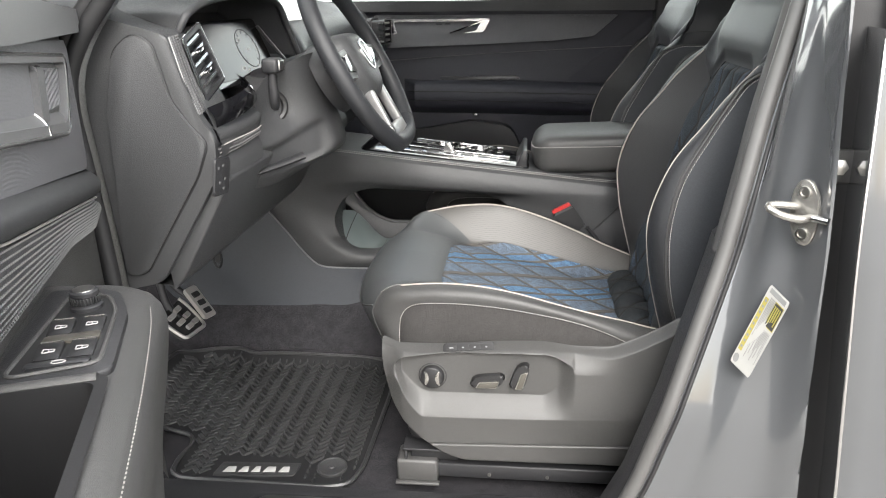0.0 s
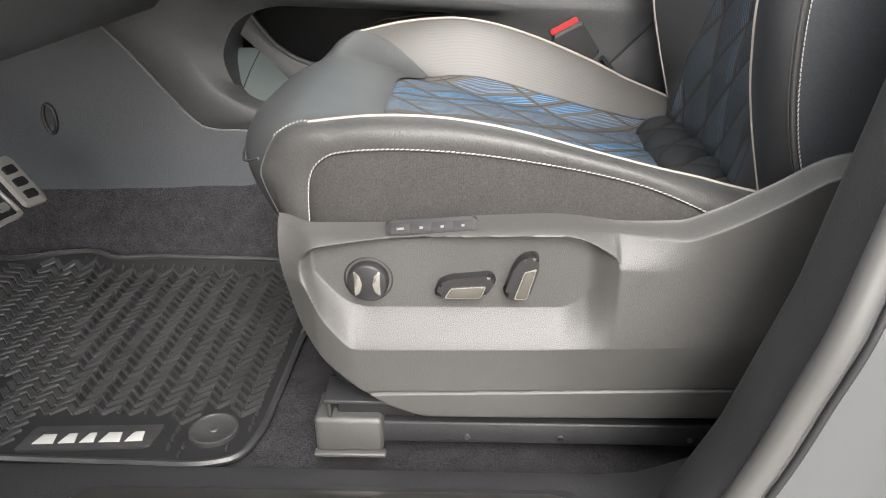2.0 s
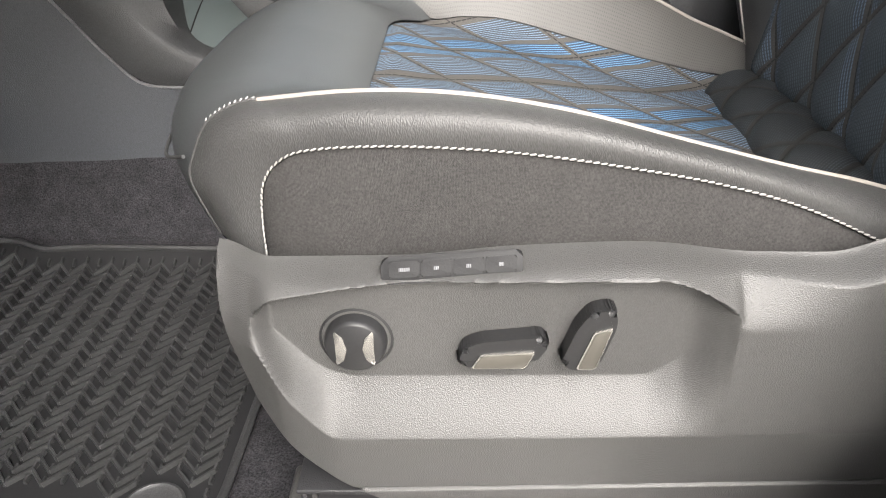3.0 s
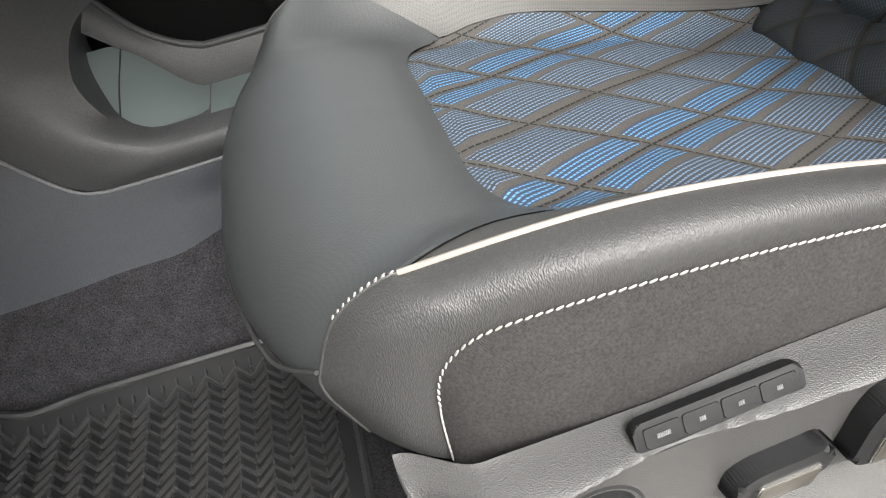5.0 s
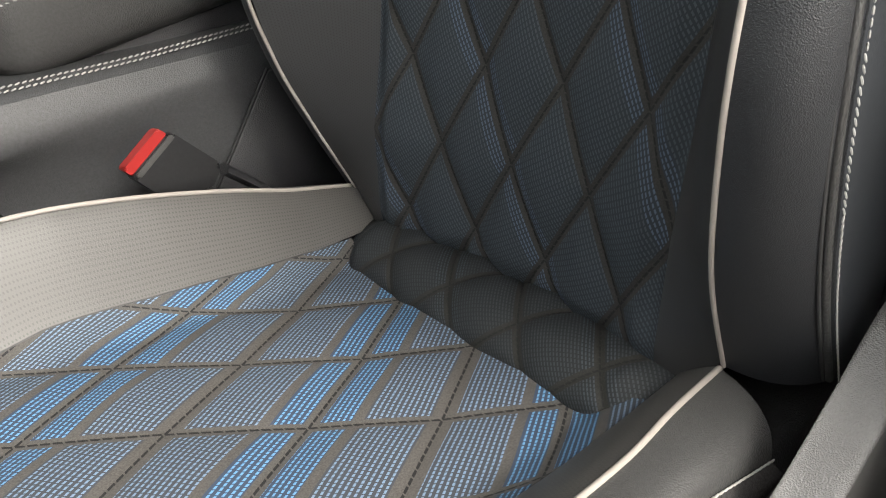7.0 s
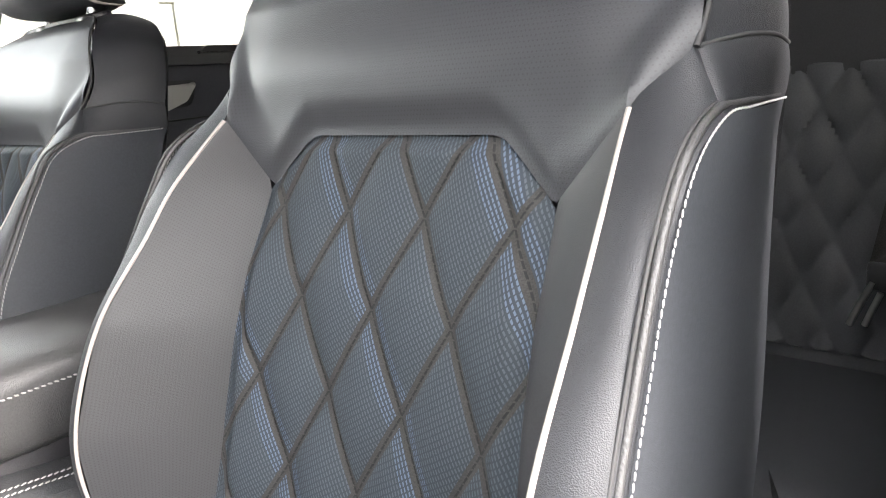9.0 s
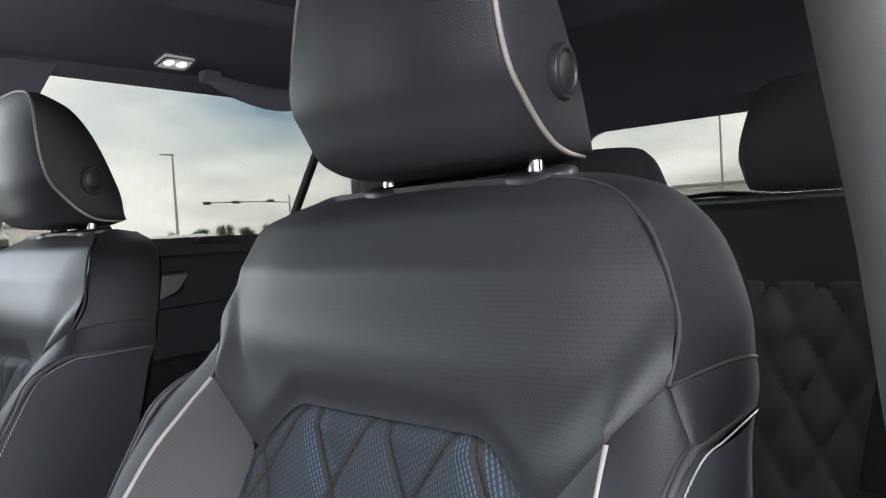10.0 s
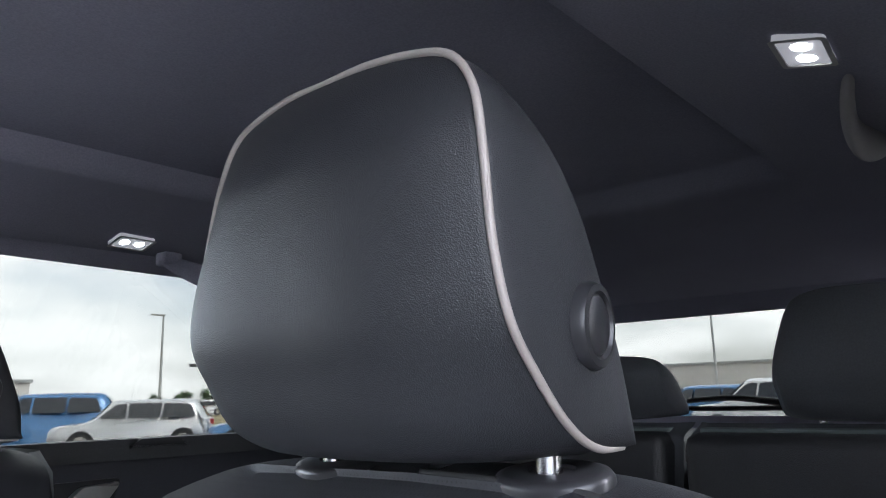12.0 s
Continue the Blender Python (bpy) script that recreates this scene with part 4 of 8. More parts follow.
def floor_f(u, v):
    x, y = -0.45 + 2.75 * u, -0.33 + 1.46 * v
    toe = 0.62 * smooth01(0.02, -0.40, x)
    mid = 0.16 * smooth01(0.275, 0.315, y) * smooth01(0.505, 0.465, y)
    return (x, y, -0.012 + toe + mid + 0.0015 * noise.noise(Vector((x * 9, y * 9, 0))))


structure("floor", grid(floor_f, 110, 110), M_CARPET, "charcoal carpet floor rising to the toe board")
structure("floor_underside", box(-0.5, 3.4, -0.5, 1.28, -0.16, -0.05, 0.01), M_PLASTIC_DARK, "dark underside of the car floor")

# driver's sill with scuff plate
sill_prof = [(-0.285, -0.02), (-0.292, 0.012), (-0.305, 0.026), (-0.40, 0.030), (-0.425, 0.022), (-0.44, -0.01), (-0.445, -0.15)]
def sill_f(u, v):
    P = curve_pts([(0, a, b) for a, b in sill_prof], 24)[round(v * 24)]
    x = -0.30 + 2.7 * u
    lift = 0.06 * smooth01(1.02, 1.20, x)
    return (x, P.y, P.z + lift * (0 if P.z < -0.1 else 1))
structure("sill", grid(sill_f, 60, 24), M_PLASTIC_DARK, "black plastic door sill trim")
plate = thing("scuff_plate", "satin steel scuff plate set into the black sill", "sill plate")
part("plate_rim", prism(rounded([(0.40, -0.385), (0.43, -0.332), (0.98, -0.330), (1.0, -0.385)], 0.02), 0.028, 0.033, lambda a, b, d: (a, b, d), 0.001), M_PLASTIC_SMOOTH, plate)
part("plate_face", prism(rounded([(0.42, -0.380), (0.445, -0.341), (0.965, -0.339), (0.985, -0.380)], 0.016), 0.033, 0.035, lambda a, b, d: (a, b, d), 0.0006), M_STEEL, plate, "brushed steel face")

# side of the tunnel below the console
def tunnel_f(u, v):
    x = -0.30 + 1.75 * u
    zt = lerp_table([(-0.3, 0.62), (0.20, 0.45), (0.27, 0.375), (0.37, 0.248), (0.40, 0.238), (0.55, 0.236), (1.5, 0.24)], x)
    z = 0.10 + (zt - 0.10) * v
    return (x, 0.305 + 0.022 * v + 0.012 * smooth01(0.235, 0.19, z) * smooth01(0.44, 0.56, x), z)
structure("tunnel_panel", grid(tunnel_f, 120, 30), M_TUNNEL, "smooth blue-grey plastic tunnel panel")
edge = [(0.20, 0.3275, 0.452), (0.27, 0.3275, 0.376), (0.34, 0.3275, 0.285), (0.372, 0.3275, 0.250), (0.395, 0.3275, 0.239), (0.44, 0.3275, 0.236), (0.60, 0.3275, 0.236), (1.2, 0.3275, 0.238)]
tagged(part("tunnel_edge_trim", tube(edge, 0.0024, 80), M_DECOR), "thin pale grey trim edge along the tunnel", "trim", kind="structure")
for y0, y1, nm in ((0.595, 0.60, "tunnel_panel_far"),):
    structure(nm, box(-0.25, 1.5, y0, y1, 0.0, 0.30, 0.002), M_TUNNEL, "blue-grey plastic tunnel side")
hook = thing("tunnel_hook", "small black oval hook on the tunnel side", "hook")
part("hook_ring", tube([(0.112 + 0.011 * math.cos(a), 0.312, 0.262 + 0.026 * math.sin(a)) for a in (2 * math.pi * k / 24 for k in range(24))], 0.0035, closed=True, smooth_pts=False), M_PLASTIC_SMOOTH, hook)
part("hook_plate", lathe([(0.010, 0), (0.010, 0.004), (0, 0.005)], pose(0.112, 0.318, 0.262, 90, 0, 0) @ Matrix.Diagonal((1, 2.2, 1, 1))), M_PLASTIC_DARK, hook)


# ---------------------------------------------------------------- floor mat
def floor_mat():
    m = thing("floor_mat", "black moulded rubber floor mat with raised herringbone ribs", "floor mat")
    out = [(0.02, 0.06), (0.03, 0.20), (0.10, 0.255), (0.16, 0.268), (0.21, 0.244), (0.28, 0.250), (0.50, 0.245), (0.590, 0.235), (0.605, 0.10), (0.600, -0.20), (0.585, -0.255), (0.54, -0.268), (0.24, -0.262), (0.212, -0.245), (0.205, -0.19), (0.215, -0.145), (0.195, -0.112), (0.13, -0.095), (0.05, -0.06), (0.02, -0.02)]
    out = rounded(out, 0.03, 4)
    def lift(x, y):
        return 0.022 * smooth01(0.20, 0.262, y) + 0.10 * smooth01(0.16, -0.05, x) ** 2
    rim = [(a, b, 0.001 + lift(a, b)) for a, b in out]
    part("mat_rim", tube(rim, 0.0050, closed=True, smooth_pts=False, k=6), M_MAT, m, "raised rim")
    def inside(x, y):
        c = False
        for (x0, y0), (x1, y1) in zip(out, out[1:] + out[:1]):
            if (y0 > y) != (y1 > y) and x < (x1 - x0) * (y - y0) / (y1 - y0) + x0:
                c = not c
        return c
    bm = bmesh.new()
    vert = {}
    def corner(i, j):
        if (i, j) not in vert:
            x, y = 0.004 * i, 0.004 * j
            vert[i, j] = bm.verts.new((x, y, -0.001 + lift(x, y)))
        return vert[i, j]
    for i in range(2, 154):
        for j in range(-70, 70):
            if inside(0.004 * i + 0.002, 0.004 * j + 0.002):
                bm.faces.new((corner(i, j), corner(i + 1, j), corner(i + 1, j + 1), corner(i, j + 1)))
    # base coloured darker than the ribs: groove shade and ridge highlights by colour
    part("shaded_mat_base", bm, M_RUBBER, m)
    vs, fs = [], []

    def clear(x, y, m=0.011):
        if not all(inside(x + p, y + q) for p, q in ((m, 0), (-m, 0), (0, m), (0, -m))):
            return False
        return not (0.292 < x < 0.480 and -0.258 < y < -0.186) and (x - 0.537) ** 2 + (y + 0.205) ** 2 > 0.038 ** 2

    def rib(ax, ay, bx, by, w, h):
        """One raised bar between two points."""
        if not (clear(ax, ay) and clear(bx, by)):
            return
        d = Vector((bx - ax, by - ay)).normalized()
        n = Vector((-d.y, d.x))
        k = len(vs)
        for ww, z in ((w + 0.0008, -0.001), (w, h)):
            for x, y in ((ax, ay), (bx, by)):
                for q in (-1, 1):
                    p = Vector((x, y)) + n * q * ww
                    vs.append((p.x, p.y, z + lift(p.x, p.y)))
        fs.extend([(k, k + 1, k + 5, k + 4), (k + 2, k + 6, k + 7, k + 3), (k, k + 4, k + 6, k + 2), (k + 1, k + 3, k + 7, k + 5), (k + 4, k + 5, k + 7, k + 6)])

    for i in range(-10, 50):
        s = 1 if i % 2 else -1
        for j in range(-40, 56):
            lx, ly = i * 0.0185, j * 0.0165 - 0.15
            if lx + 0.45 * ly > 0.26:
                # thin tall ridges, a pair of legs to each zigzag, with short cross ridges that close the cells
                rib(lx - 0.0092, ly - s * 0.0095, lx + 0.0092, ly + s * 0.0095, 0.0012, 0.0044)
                rib(lx - 0.0092, ly - s * 0.0095, lx - 0.0092, ly - s * 0.0095 + 0.0090, 0.0011, 0.0040)
            else:
                # broad flat bars with narrow grooves between
                rib(lx - 0.0084, ly - s * 0.0086, lx + 0.0084, ly + s * 0.0086, 0.0040, 0.0022)
    me = bpy.data.meshes.new("herringbone_ribs")
    me.from_pydata(vs, [], fs)
    me.materials.append(M_MAT)
    ribs = new("herringbone_ribs", me)
    ribs.parent = m
    tagged(ribs, "raised herringbone ribs", kind="stuff")
    part("badge_plate", prism(rounded([(0.300, -0.250), (0.466, -0.238), (0.472, -0.196), (0.306, -0.204)], 0.006), -0.001, 0.0022, lambda a, b, d: (a, b, d), 0.0008), M_MAT, m)
    # pale raised mark, drawn as plain blocks
    for a, w in ((0.318, 0.026), (0.350, 0.020), (0.376, 0.018), (0.400, 0.026), (0.432, 0.022)):
        y0 = -0.2385 + (a - 0.318) * 0.07
        part("pale_mark", prism([(a, y0), (a + w, y0 + 0.0015), (a + w - 0.003, y0 + 0.019), (a + 0.006, y0 + 0.018)], 0.002, 0.0036, lambda p, q, d: (p, q, d), 0.0006), M_WHITE, m)
    part("mat_fixing", lathe([(0.031, -0.001), (0.031, 0.0045), (0.028, 0.0055), (0.025, 0.003), (0.006, 0.003), (0.005, 0.0048), (0, 0.005)], pose(0.537, -0.205, 0)), M_MAT, m, "round twist fixing")


floor_mat()


# ---------------------------------------------------------------- pedals
def pedals():
    p = thing("brake_pedal", "brake pedal with steel pad and black rubber grips", "pedal")
    qa, qb, qc, qd = Vector((0.099, 0.0, 0.232)), Vector((0.158, 0.0, 0.182)), Vector((0.158, 0.105, 0.170)), Vector((0.105, 0.105, 0.240))
    pn = (qb - qa).cross(qd - qa).normalized()
    pn = pn if pn.x > 0 else -pn
    def L(a, b, d):
        s, t = (a + 0.048) / 0.096, (0.034 - b) / 0.070
        return qa.lerp(qd, s).lerp(qb.lerp(qc, s), t) - pn * (d + 0.008 * (2 * s - 1) ** 2)
    part("pad", prism(rounded([(-0.046, -0.034), (0.046, -0.034), (0.046, 0.033), (-0.046, 0.033)], 0.010), 0.0, 0.012, L, 0.002), M_RUBBER, p, "black rubber pad face")
    part("pad_rim", tube([L(-0.046, 0.034, -0.002), L(-0.049, 0.010, -0.003), L(-0.048, -0.026, -0.004), L(-0.040, -0.036, -0.004), L(0.0, -0.038, -0.004), L(0.038, -0.036, -0.004), L(0.048, -0.024, -0.003), L(0.047, 0.012, -0.002), L(0.040, 0.034, -0.001)], 0.0046, 60, 10, flat=0.8), M_PEDAL, p, "brushed steel rim")
    for a, b in ((-0.022, 0.016), (0.006, 0.020), (-0.016, -0.004), (0.016, 0.000), (-0.006, -0.021), (0.024, -0.019)):
        part("grip_bar", prism(rounded([(a - 0.011, b - 0.005), (a + 0.011, b - 0.005), (a + 0.011, b + 0.005), (a - 0.011, b + 0.005)], 0.002), -0.005, 0.002, L, 0.001), M_PEDAL, p, "short steel bar")
    part("pedal_arm", tube([(0.118, 0.055, 0.205), (0.090, 0.055, 0.25), (0.075, 0.055, 0.40), (0.075, 0.055, 0.52)], 0.009, 24), M_PLASTIC_DARK, p)
    g = thing("accelerator_pedal", "accelerator pedal with steel pad beside the brake", "pedal")
    ga, gb, gc, gd = Vector((0.090, 0.150, 0.237)), Vector((0.139, 0.150, 0.161)), Vector((0.146, 0.195, 0.154)), Vector((0.098, 0.195, 0.235))
    gn = (gb - ga).cross(gd - ga).normalized()
    gn = gn if gn.x > 0 else -gn
    def L2(a, b, d):
        s, t = (a + 0.022) / 0.045, (0.060 - b) / 0.115
        return ga.lerp(gd, s).lerp(gb.lerp(gc, s), t) - gn * d
    part("pad", prism(rounded([(-0.022, -0.055), (0.024, -0.055), (0.022, 0.060), (-0.020, 0.060)], 0.009), 0.0, 0.010, L2, 0.002), M_PEDAL, g, "brushed steel pad")
    for j in range(3):
        b = -0.030 + 0.030 * j
        part("grip", prism(rounded([(-0.011, b - 0.009), (0.012, b - 0.009), (0.012, b + 0.009), (-0.011, b + 0.009)], 0.003), -0.004, 0.004, L2, 0.001), M_RUBBER, g, "black rubber grip")
    part("pedal_arm", tube([(0.112, 0.172, 0.19), (0.04, 0.175, 0.25), (-0.02, 0.18, 0.36)], 0.009, 20), M_PLASTIC_DARK, g)
    f = thing("foot_rest", "steel-faced foot rest on the carpet", "foot rest")
    part("rest_pad", prism(rounded([(0.00, -0.24), (0.138, -0.232), (0.136, -0.128), (0.03, -0.07), (0.00, -0.08)], 0.012), -0.02, 0.0, lambda a, b, d: (a, b, d + 0.032 + (0.136 - a) * 0.45), 0.004), M_STEEL, f, "worn steel face")


pedals()


# ---------------------------------------------------------------- centre console
def console():
    c = thing("centre_console", "black soft-touch centre console with stitched edge and open side bin", "console")
    outer = [(0.27, 0.376), (0.34, 0.285), (0.372, 0.250), (0.395, 0.239), (0.44, 0.236), (0.70, 0.236), (1.45, 0.240), (1.45, 0.432), (1.158, 0.455), (0.965, 0.478), (0.70, 0.508), (0.50, 0.531), (0.41, 0.541), (0.20, 0.58), (0.12, 0.52)]
    inner = rounded([(0.422, 0.36), (0.447, 0.300), (0.480, 0.284), (0.62, 0.282), (0.885, 0.30), (0.905, 0.385), (0.84, 0.434), (0.52, 0.448), (0.455, 0.425)], 0.035, 6)
    N = 96
    O, I = resample(outer, N), resample(inner, N)
    def start(loop):
        k = min(range(len(loop)), key=lambda i: math.atan2(loop[i][1] - 0.37, loop[i][0] - 0.66) % (2 * math.pi))
        return loop[k:] + loop[:k]
    O, I = start(O), start(I)
    def ccw(p):
        return sum(a[0] * b[1] - b[0] * a[1] for a, b in zip(p, p[1:] + p[:1])) > 0
    if ccw(O) != ccw(I):
        I = I[:1] + I[:0:-1]
    bm = bmesh.new()
    rows = []
    steps = 10
    for k in range(steps + 1):
        t = k / steps
        ring = []
        for (a, b), (e, f) in zip(O, I):
            y = 0.330 - 0.010 * math.sin(math.pi * t) + 0.018 * smooth01(0.75, 1.0, t)
            ring.append(bm.verts.new((a + (e - a) * t, y, b + (f - b) * t)))
        rows.append(ring)
    for d in (0.03, 0.07, 0.12):
        rows.append([bm.verts.new((e, 0.348 + d, f)) for e, f in I])
    for p, q in zip(rows, rows[1:]):
        for i in range(N):
            j = (i + 1) % N
            bm.faces.new((p[i], p[j], q[j], q[i]))
    part("side_panel", bm, M_SOFT, c, "soft black side panel with open bin")
    part("bin_back", box(0.36, 0.96, 0.585, 0.592, 0.24, 0.47, 0.001), M_RUBBER, c)
    def scoop(u, v):
        x, y = 0.418 + 0.49 * u, 0.350 + 0.092 * v
        return (x, y, 0.283 + 0.078 * v * smooth01(0.548, 0.452, x))
    part("bin_liner", grid(scoop, 60, 12), M_BIN, c, "pale grey-green rubber liner")
    part("liner_joint", tube([scoop(0.055, 0.02), scoop(0.075, 0.5), scoop(0.10, 0.98)], 0.0011, 12), M_RUBBER, c)
    part("bin_ledge", ruled([(0.42, 0.438, 0.40), (0.463, 0.440, 0.358), (0.50, 0.441, 0.320), (0.539, 0.440, 0.282), (0.60, 0.440, 0.276), (0.92, 0.440, 0.278)], [(0.44, 0.453, 0.44), (0.470, 0.453, 0.392), (0.499, 0.453, 0.357), (0.544, 0.451, 0.331), (0.60, 0.45, 0.325), (0.92, 0.45, 0.328)], 60, 8, 0.003, (0, -1, 0.4)), M_SOFT, c, "moulded ledge behind the liner")
    part("bin_rim", tube([(0.44, 0.456, 0.442), (0.470, 0.456, 0.394), (0.499, 0.456, 0.359), (0.544, 0.454, 0.333), (0.60, 0.453, 0.327), (0.92, 0.453, 0.330)], 0.005, 60), M_SOFT, c, "rounded rim of the rear opening")
    # top
    def top(u, v):
        x = 0.38 + 1.05 * u
        z = lerp_table([(0.38, 0.545), (0.41, 0.541), (0.70, 0.508), (0.965, 0.478), (1.158, 0.455), (1.45, 0.43)], x)
        y = 0.330 + 0.272 * v
        e = min(v, 1 - v) * 0.272
        return (x, y, z + 0.010 * math.sin(min(1, e / 0.018) * math.pi / 2))
    part("console_top", grid(top, 40, 40), M_SOFT, c)
    line = [(x, 0.337, lerp_table([(0.41, 0.541), (0.70, 0.508), (0.965, 0.478), (1.158, 0.455)], x) + 0.0085) for x in (0.41, 0.55, 0.70, 0.83, 0.965, 1.06, 1.20)]
    part("edge_stitching", stitches(line, 0.0058, 0.0046, 0.0009), M_THREAD, c, "pale edge stitching")
    part("edge_stitching", stitches([(a, b + 0.009, d + 0.002) for a, b, d in line], 0.0058, 0.0046, 0.0009), M_THREAD, c, "pale edge stitching")
    part("console_side_far", box(0.25, 1.45, 0.594, 0.602, 0.24, 0.47, 0.003), M_SOFT, c)
    part("console_floor", box(0.30, 1.44, 0.36, 0.59, 0.20, 0.24, 0.003), M_PLASTIC_DARK, c)
    part("rear_end", box(1.42, 1.45, 0.335, 0.597, 0.02, 0.44, 0.006), M_PLASTIC_DARK, c)
    # cup holders, gear strip
    zt = lambda x: lerp_table([(0.38, 0.545), (0.41, 0.541), (0.70, 0.508), (0.965, 0.478)], x) + 0.010
    part("gear_plate", prism(rounded([(0.50, 0.375), (0.93, 0.375), (0.93, 0.565), (0.50, 0.565)], 0.02), -0.004, 0.004, lambda a, b, d: (a, b, zt(a) + d), 0.001), M_GLOSS, c, "glossy black shift panel")
    for x, y in ((0.70, 0.52), (0.80, 0.52)):
        part("cup_holder", lathe([(0.046, -0.002), (0.046, 0.008), (0.040, 0.008), (0.039, -0.001), (0.020, -0.001)], pose(x, y, zt(x) + 0.002)), M_CHROME, c, "bright cup holder ring")
    for x0, x1, y0, y1 in ((0.60, 0.88, 0.396, 0.402), (0.60, 0.88, 0.454, 0.459), (0.62, 0.86, 0.562, 0.569)):
        part("bright_strip", prism([(x0, y0), (x1, y0), (x1, y1), (x0, y1)], 0.003, 0.010, lambda a, b, d: (a, b, zt(a) + d), 0.001), M_CHROME, c, "bright trim strip")
    part("selector_stub", prism(rounded([(-0.016, 0.0), (0.014, 0.0), (0.006, 0.036), (-0.010, 0.040)], 0.006), -0.012, 0.012, lambda a, b, d: (0.725 + a, 0.425 + d, zt(0.725) + b), 0.003), M_CHROME, c, "small chrome selector")
    for i in range(5):
        x = 0.62 + 0.045 * i
        part("shift_button", prism(rounded([(x, 0.412), (x + 0.032, 0.412), (x + 0.032, 0.445), (x, 0.445)], 0.004), 0.003, 0.007, lambda a, b, d: (a, b, zt(a) + d), 0.001), M_PLASTIC_SMOOTH, c)
    # dark divider by the armrest
    part("divider", prism([(0.895, 0.0), (0.925, 0.0), (0.925, 0.045), (0.915, 0.045)], 0.38, 0.56, lambda a, b, d: (a, d, zt(a) + b), 0.002), M_PLASTIC_SMOOTH, c)
    # armrest
    a = thing("console_armrest", "padded black leather armrest with pale stitching on the console", "armrest")
    def arm(u, v):
        s = 2 * math.pi * v
        w = 0.118
        k = lambda q: math.copysign(abs(q) ** 0.42, q)
        yy, zz = w * k(math.cos(s)), 0.052 * k(math.sin(s))
        x = 0.935 + 0.42 * u
        f = (1 - max(0, 1 - u / 0.13) ** 2.4) ** 0.5 if u < 0.13 else 1.0
        g = (1 - max(0, 1 - (1 - u) / 0.05) ** 2) ** 0.5 if u > 0.95 else 1.0
        f = max(0.02, f * g)
        return (x, 0.482 + yy * (0.4 + 0.6 * f), 0.525 + 0.012 * u + zz * f)
    part("arm_pad", grid(arm, 60, 64), M_LEATHER_LIT, a)
    part("pad_stitching", stitches([(1.34, 0.3655, 0.556), (1.10, 0.3645, 0.551), (0.99, 0.366, 0.549), (0.952, 0.378, 0.546), (0.938, 0.42, 0.543), (0.935, 0.48, 0.543)], 0.006, 0.0046, 0.0010, (0, -0.001, 0)), M_THREAD, a, "pale stitching")
    part("arm_base", box(0.96, 1.36, 0.385, 0.58, 0.44, 0.49, 0.008), M_PLASTIC_DARK, a)
    # darker rear side panel with a slanted joint
    part("rear_side_panel", prism([(1.069, 0.330), (1.165, 0.428), (1.40, 0.418), (1.40, 0.255), (1.02, 0.255)], 0.312, 0.318, lambda p, q, d: (p, d, q), 0.002), M_PLASTIC_DARK, c, "dark rear side panel")
    part("panel_joint", tube([(1.020, 0.314, 0.280), (1.069, 0.313, 0.332), (1.165, 0.313, 0.430)], 0.0016, 16), M_RUBBER, c)
    # buckle
    b = thing("seat_belt_buckle", "black seat belt buckle with red release button", "seat belt buckle")
    # p along the red edge, q down the body, d across
    P = lambda p, q, d: (0.985 + p * 0.885 + q * 0.466, 0.256 + d, 0.4165 + p * 0.466 - q * 0.885 - d * 0.2)
    part("buckle_body", prism(rounded([(-0.001, 0.006), (0.049, 0.006), (0.056, 0.064), (0.030, 0.072), (0.000, 0.030)], 0.006), -0.012, 0.012, P, 0.0035, 3), M_KNOB, b, "smooth black buckle body")
    part("buckle_lip", prism(rounded([(0.002, 0.0075), (0.047, 0.0075), (0.048, 0.0125), (0.002, 0.0125)], 0.002), -0.0135, 0.0135, P, 0.001), M_PLASTIC, b)
    part("release_button", prism(rounded([(0.000, -0.003), (0.045, -0.003), (0.046, 0.0075), (0.000, 0.0075)], 0.003), -0.0095, 0.0095, P, 0.002), M_RED, b, "red release button")
    part("buckle_stalk", tube([(1.07, 0.264, 0.375), (1.11, 0.262, 0.32), (1.14, 0.26, 0.22)], 0.011, 16, flat=0.5), M_PLASTIC_DARK, b)


console()


# ---------------------------------------------------------------- dashboard
DASH = [(-0.10, 0.90), (0.20, 0.905), (0.335, 0.872), (0.385, 0.848), (0.452, 0.705), (0.444, 0.668), (0.335, 0.505), (0.10, 0.46)]


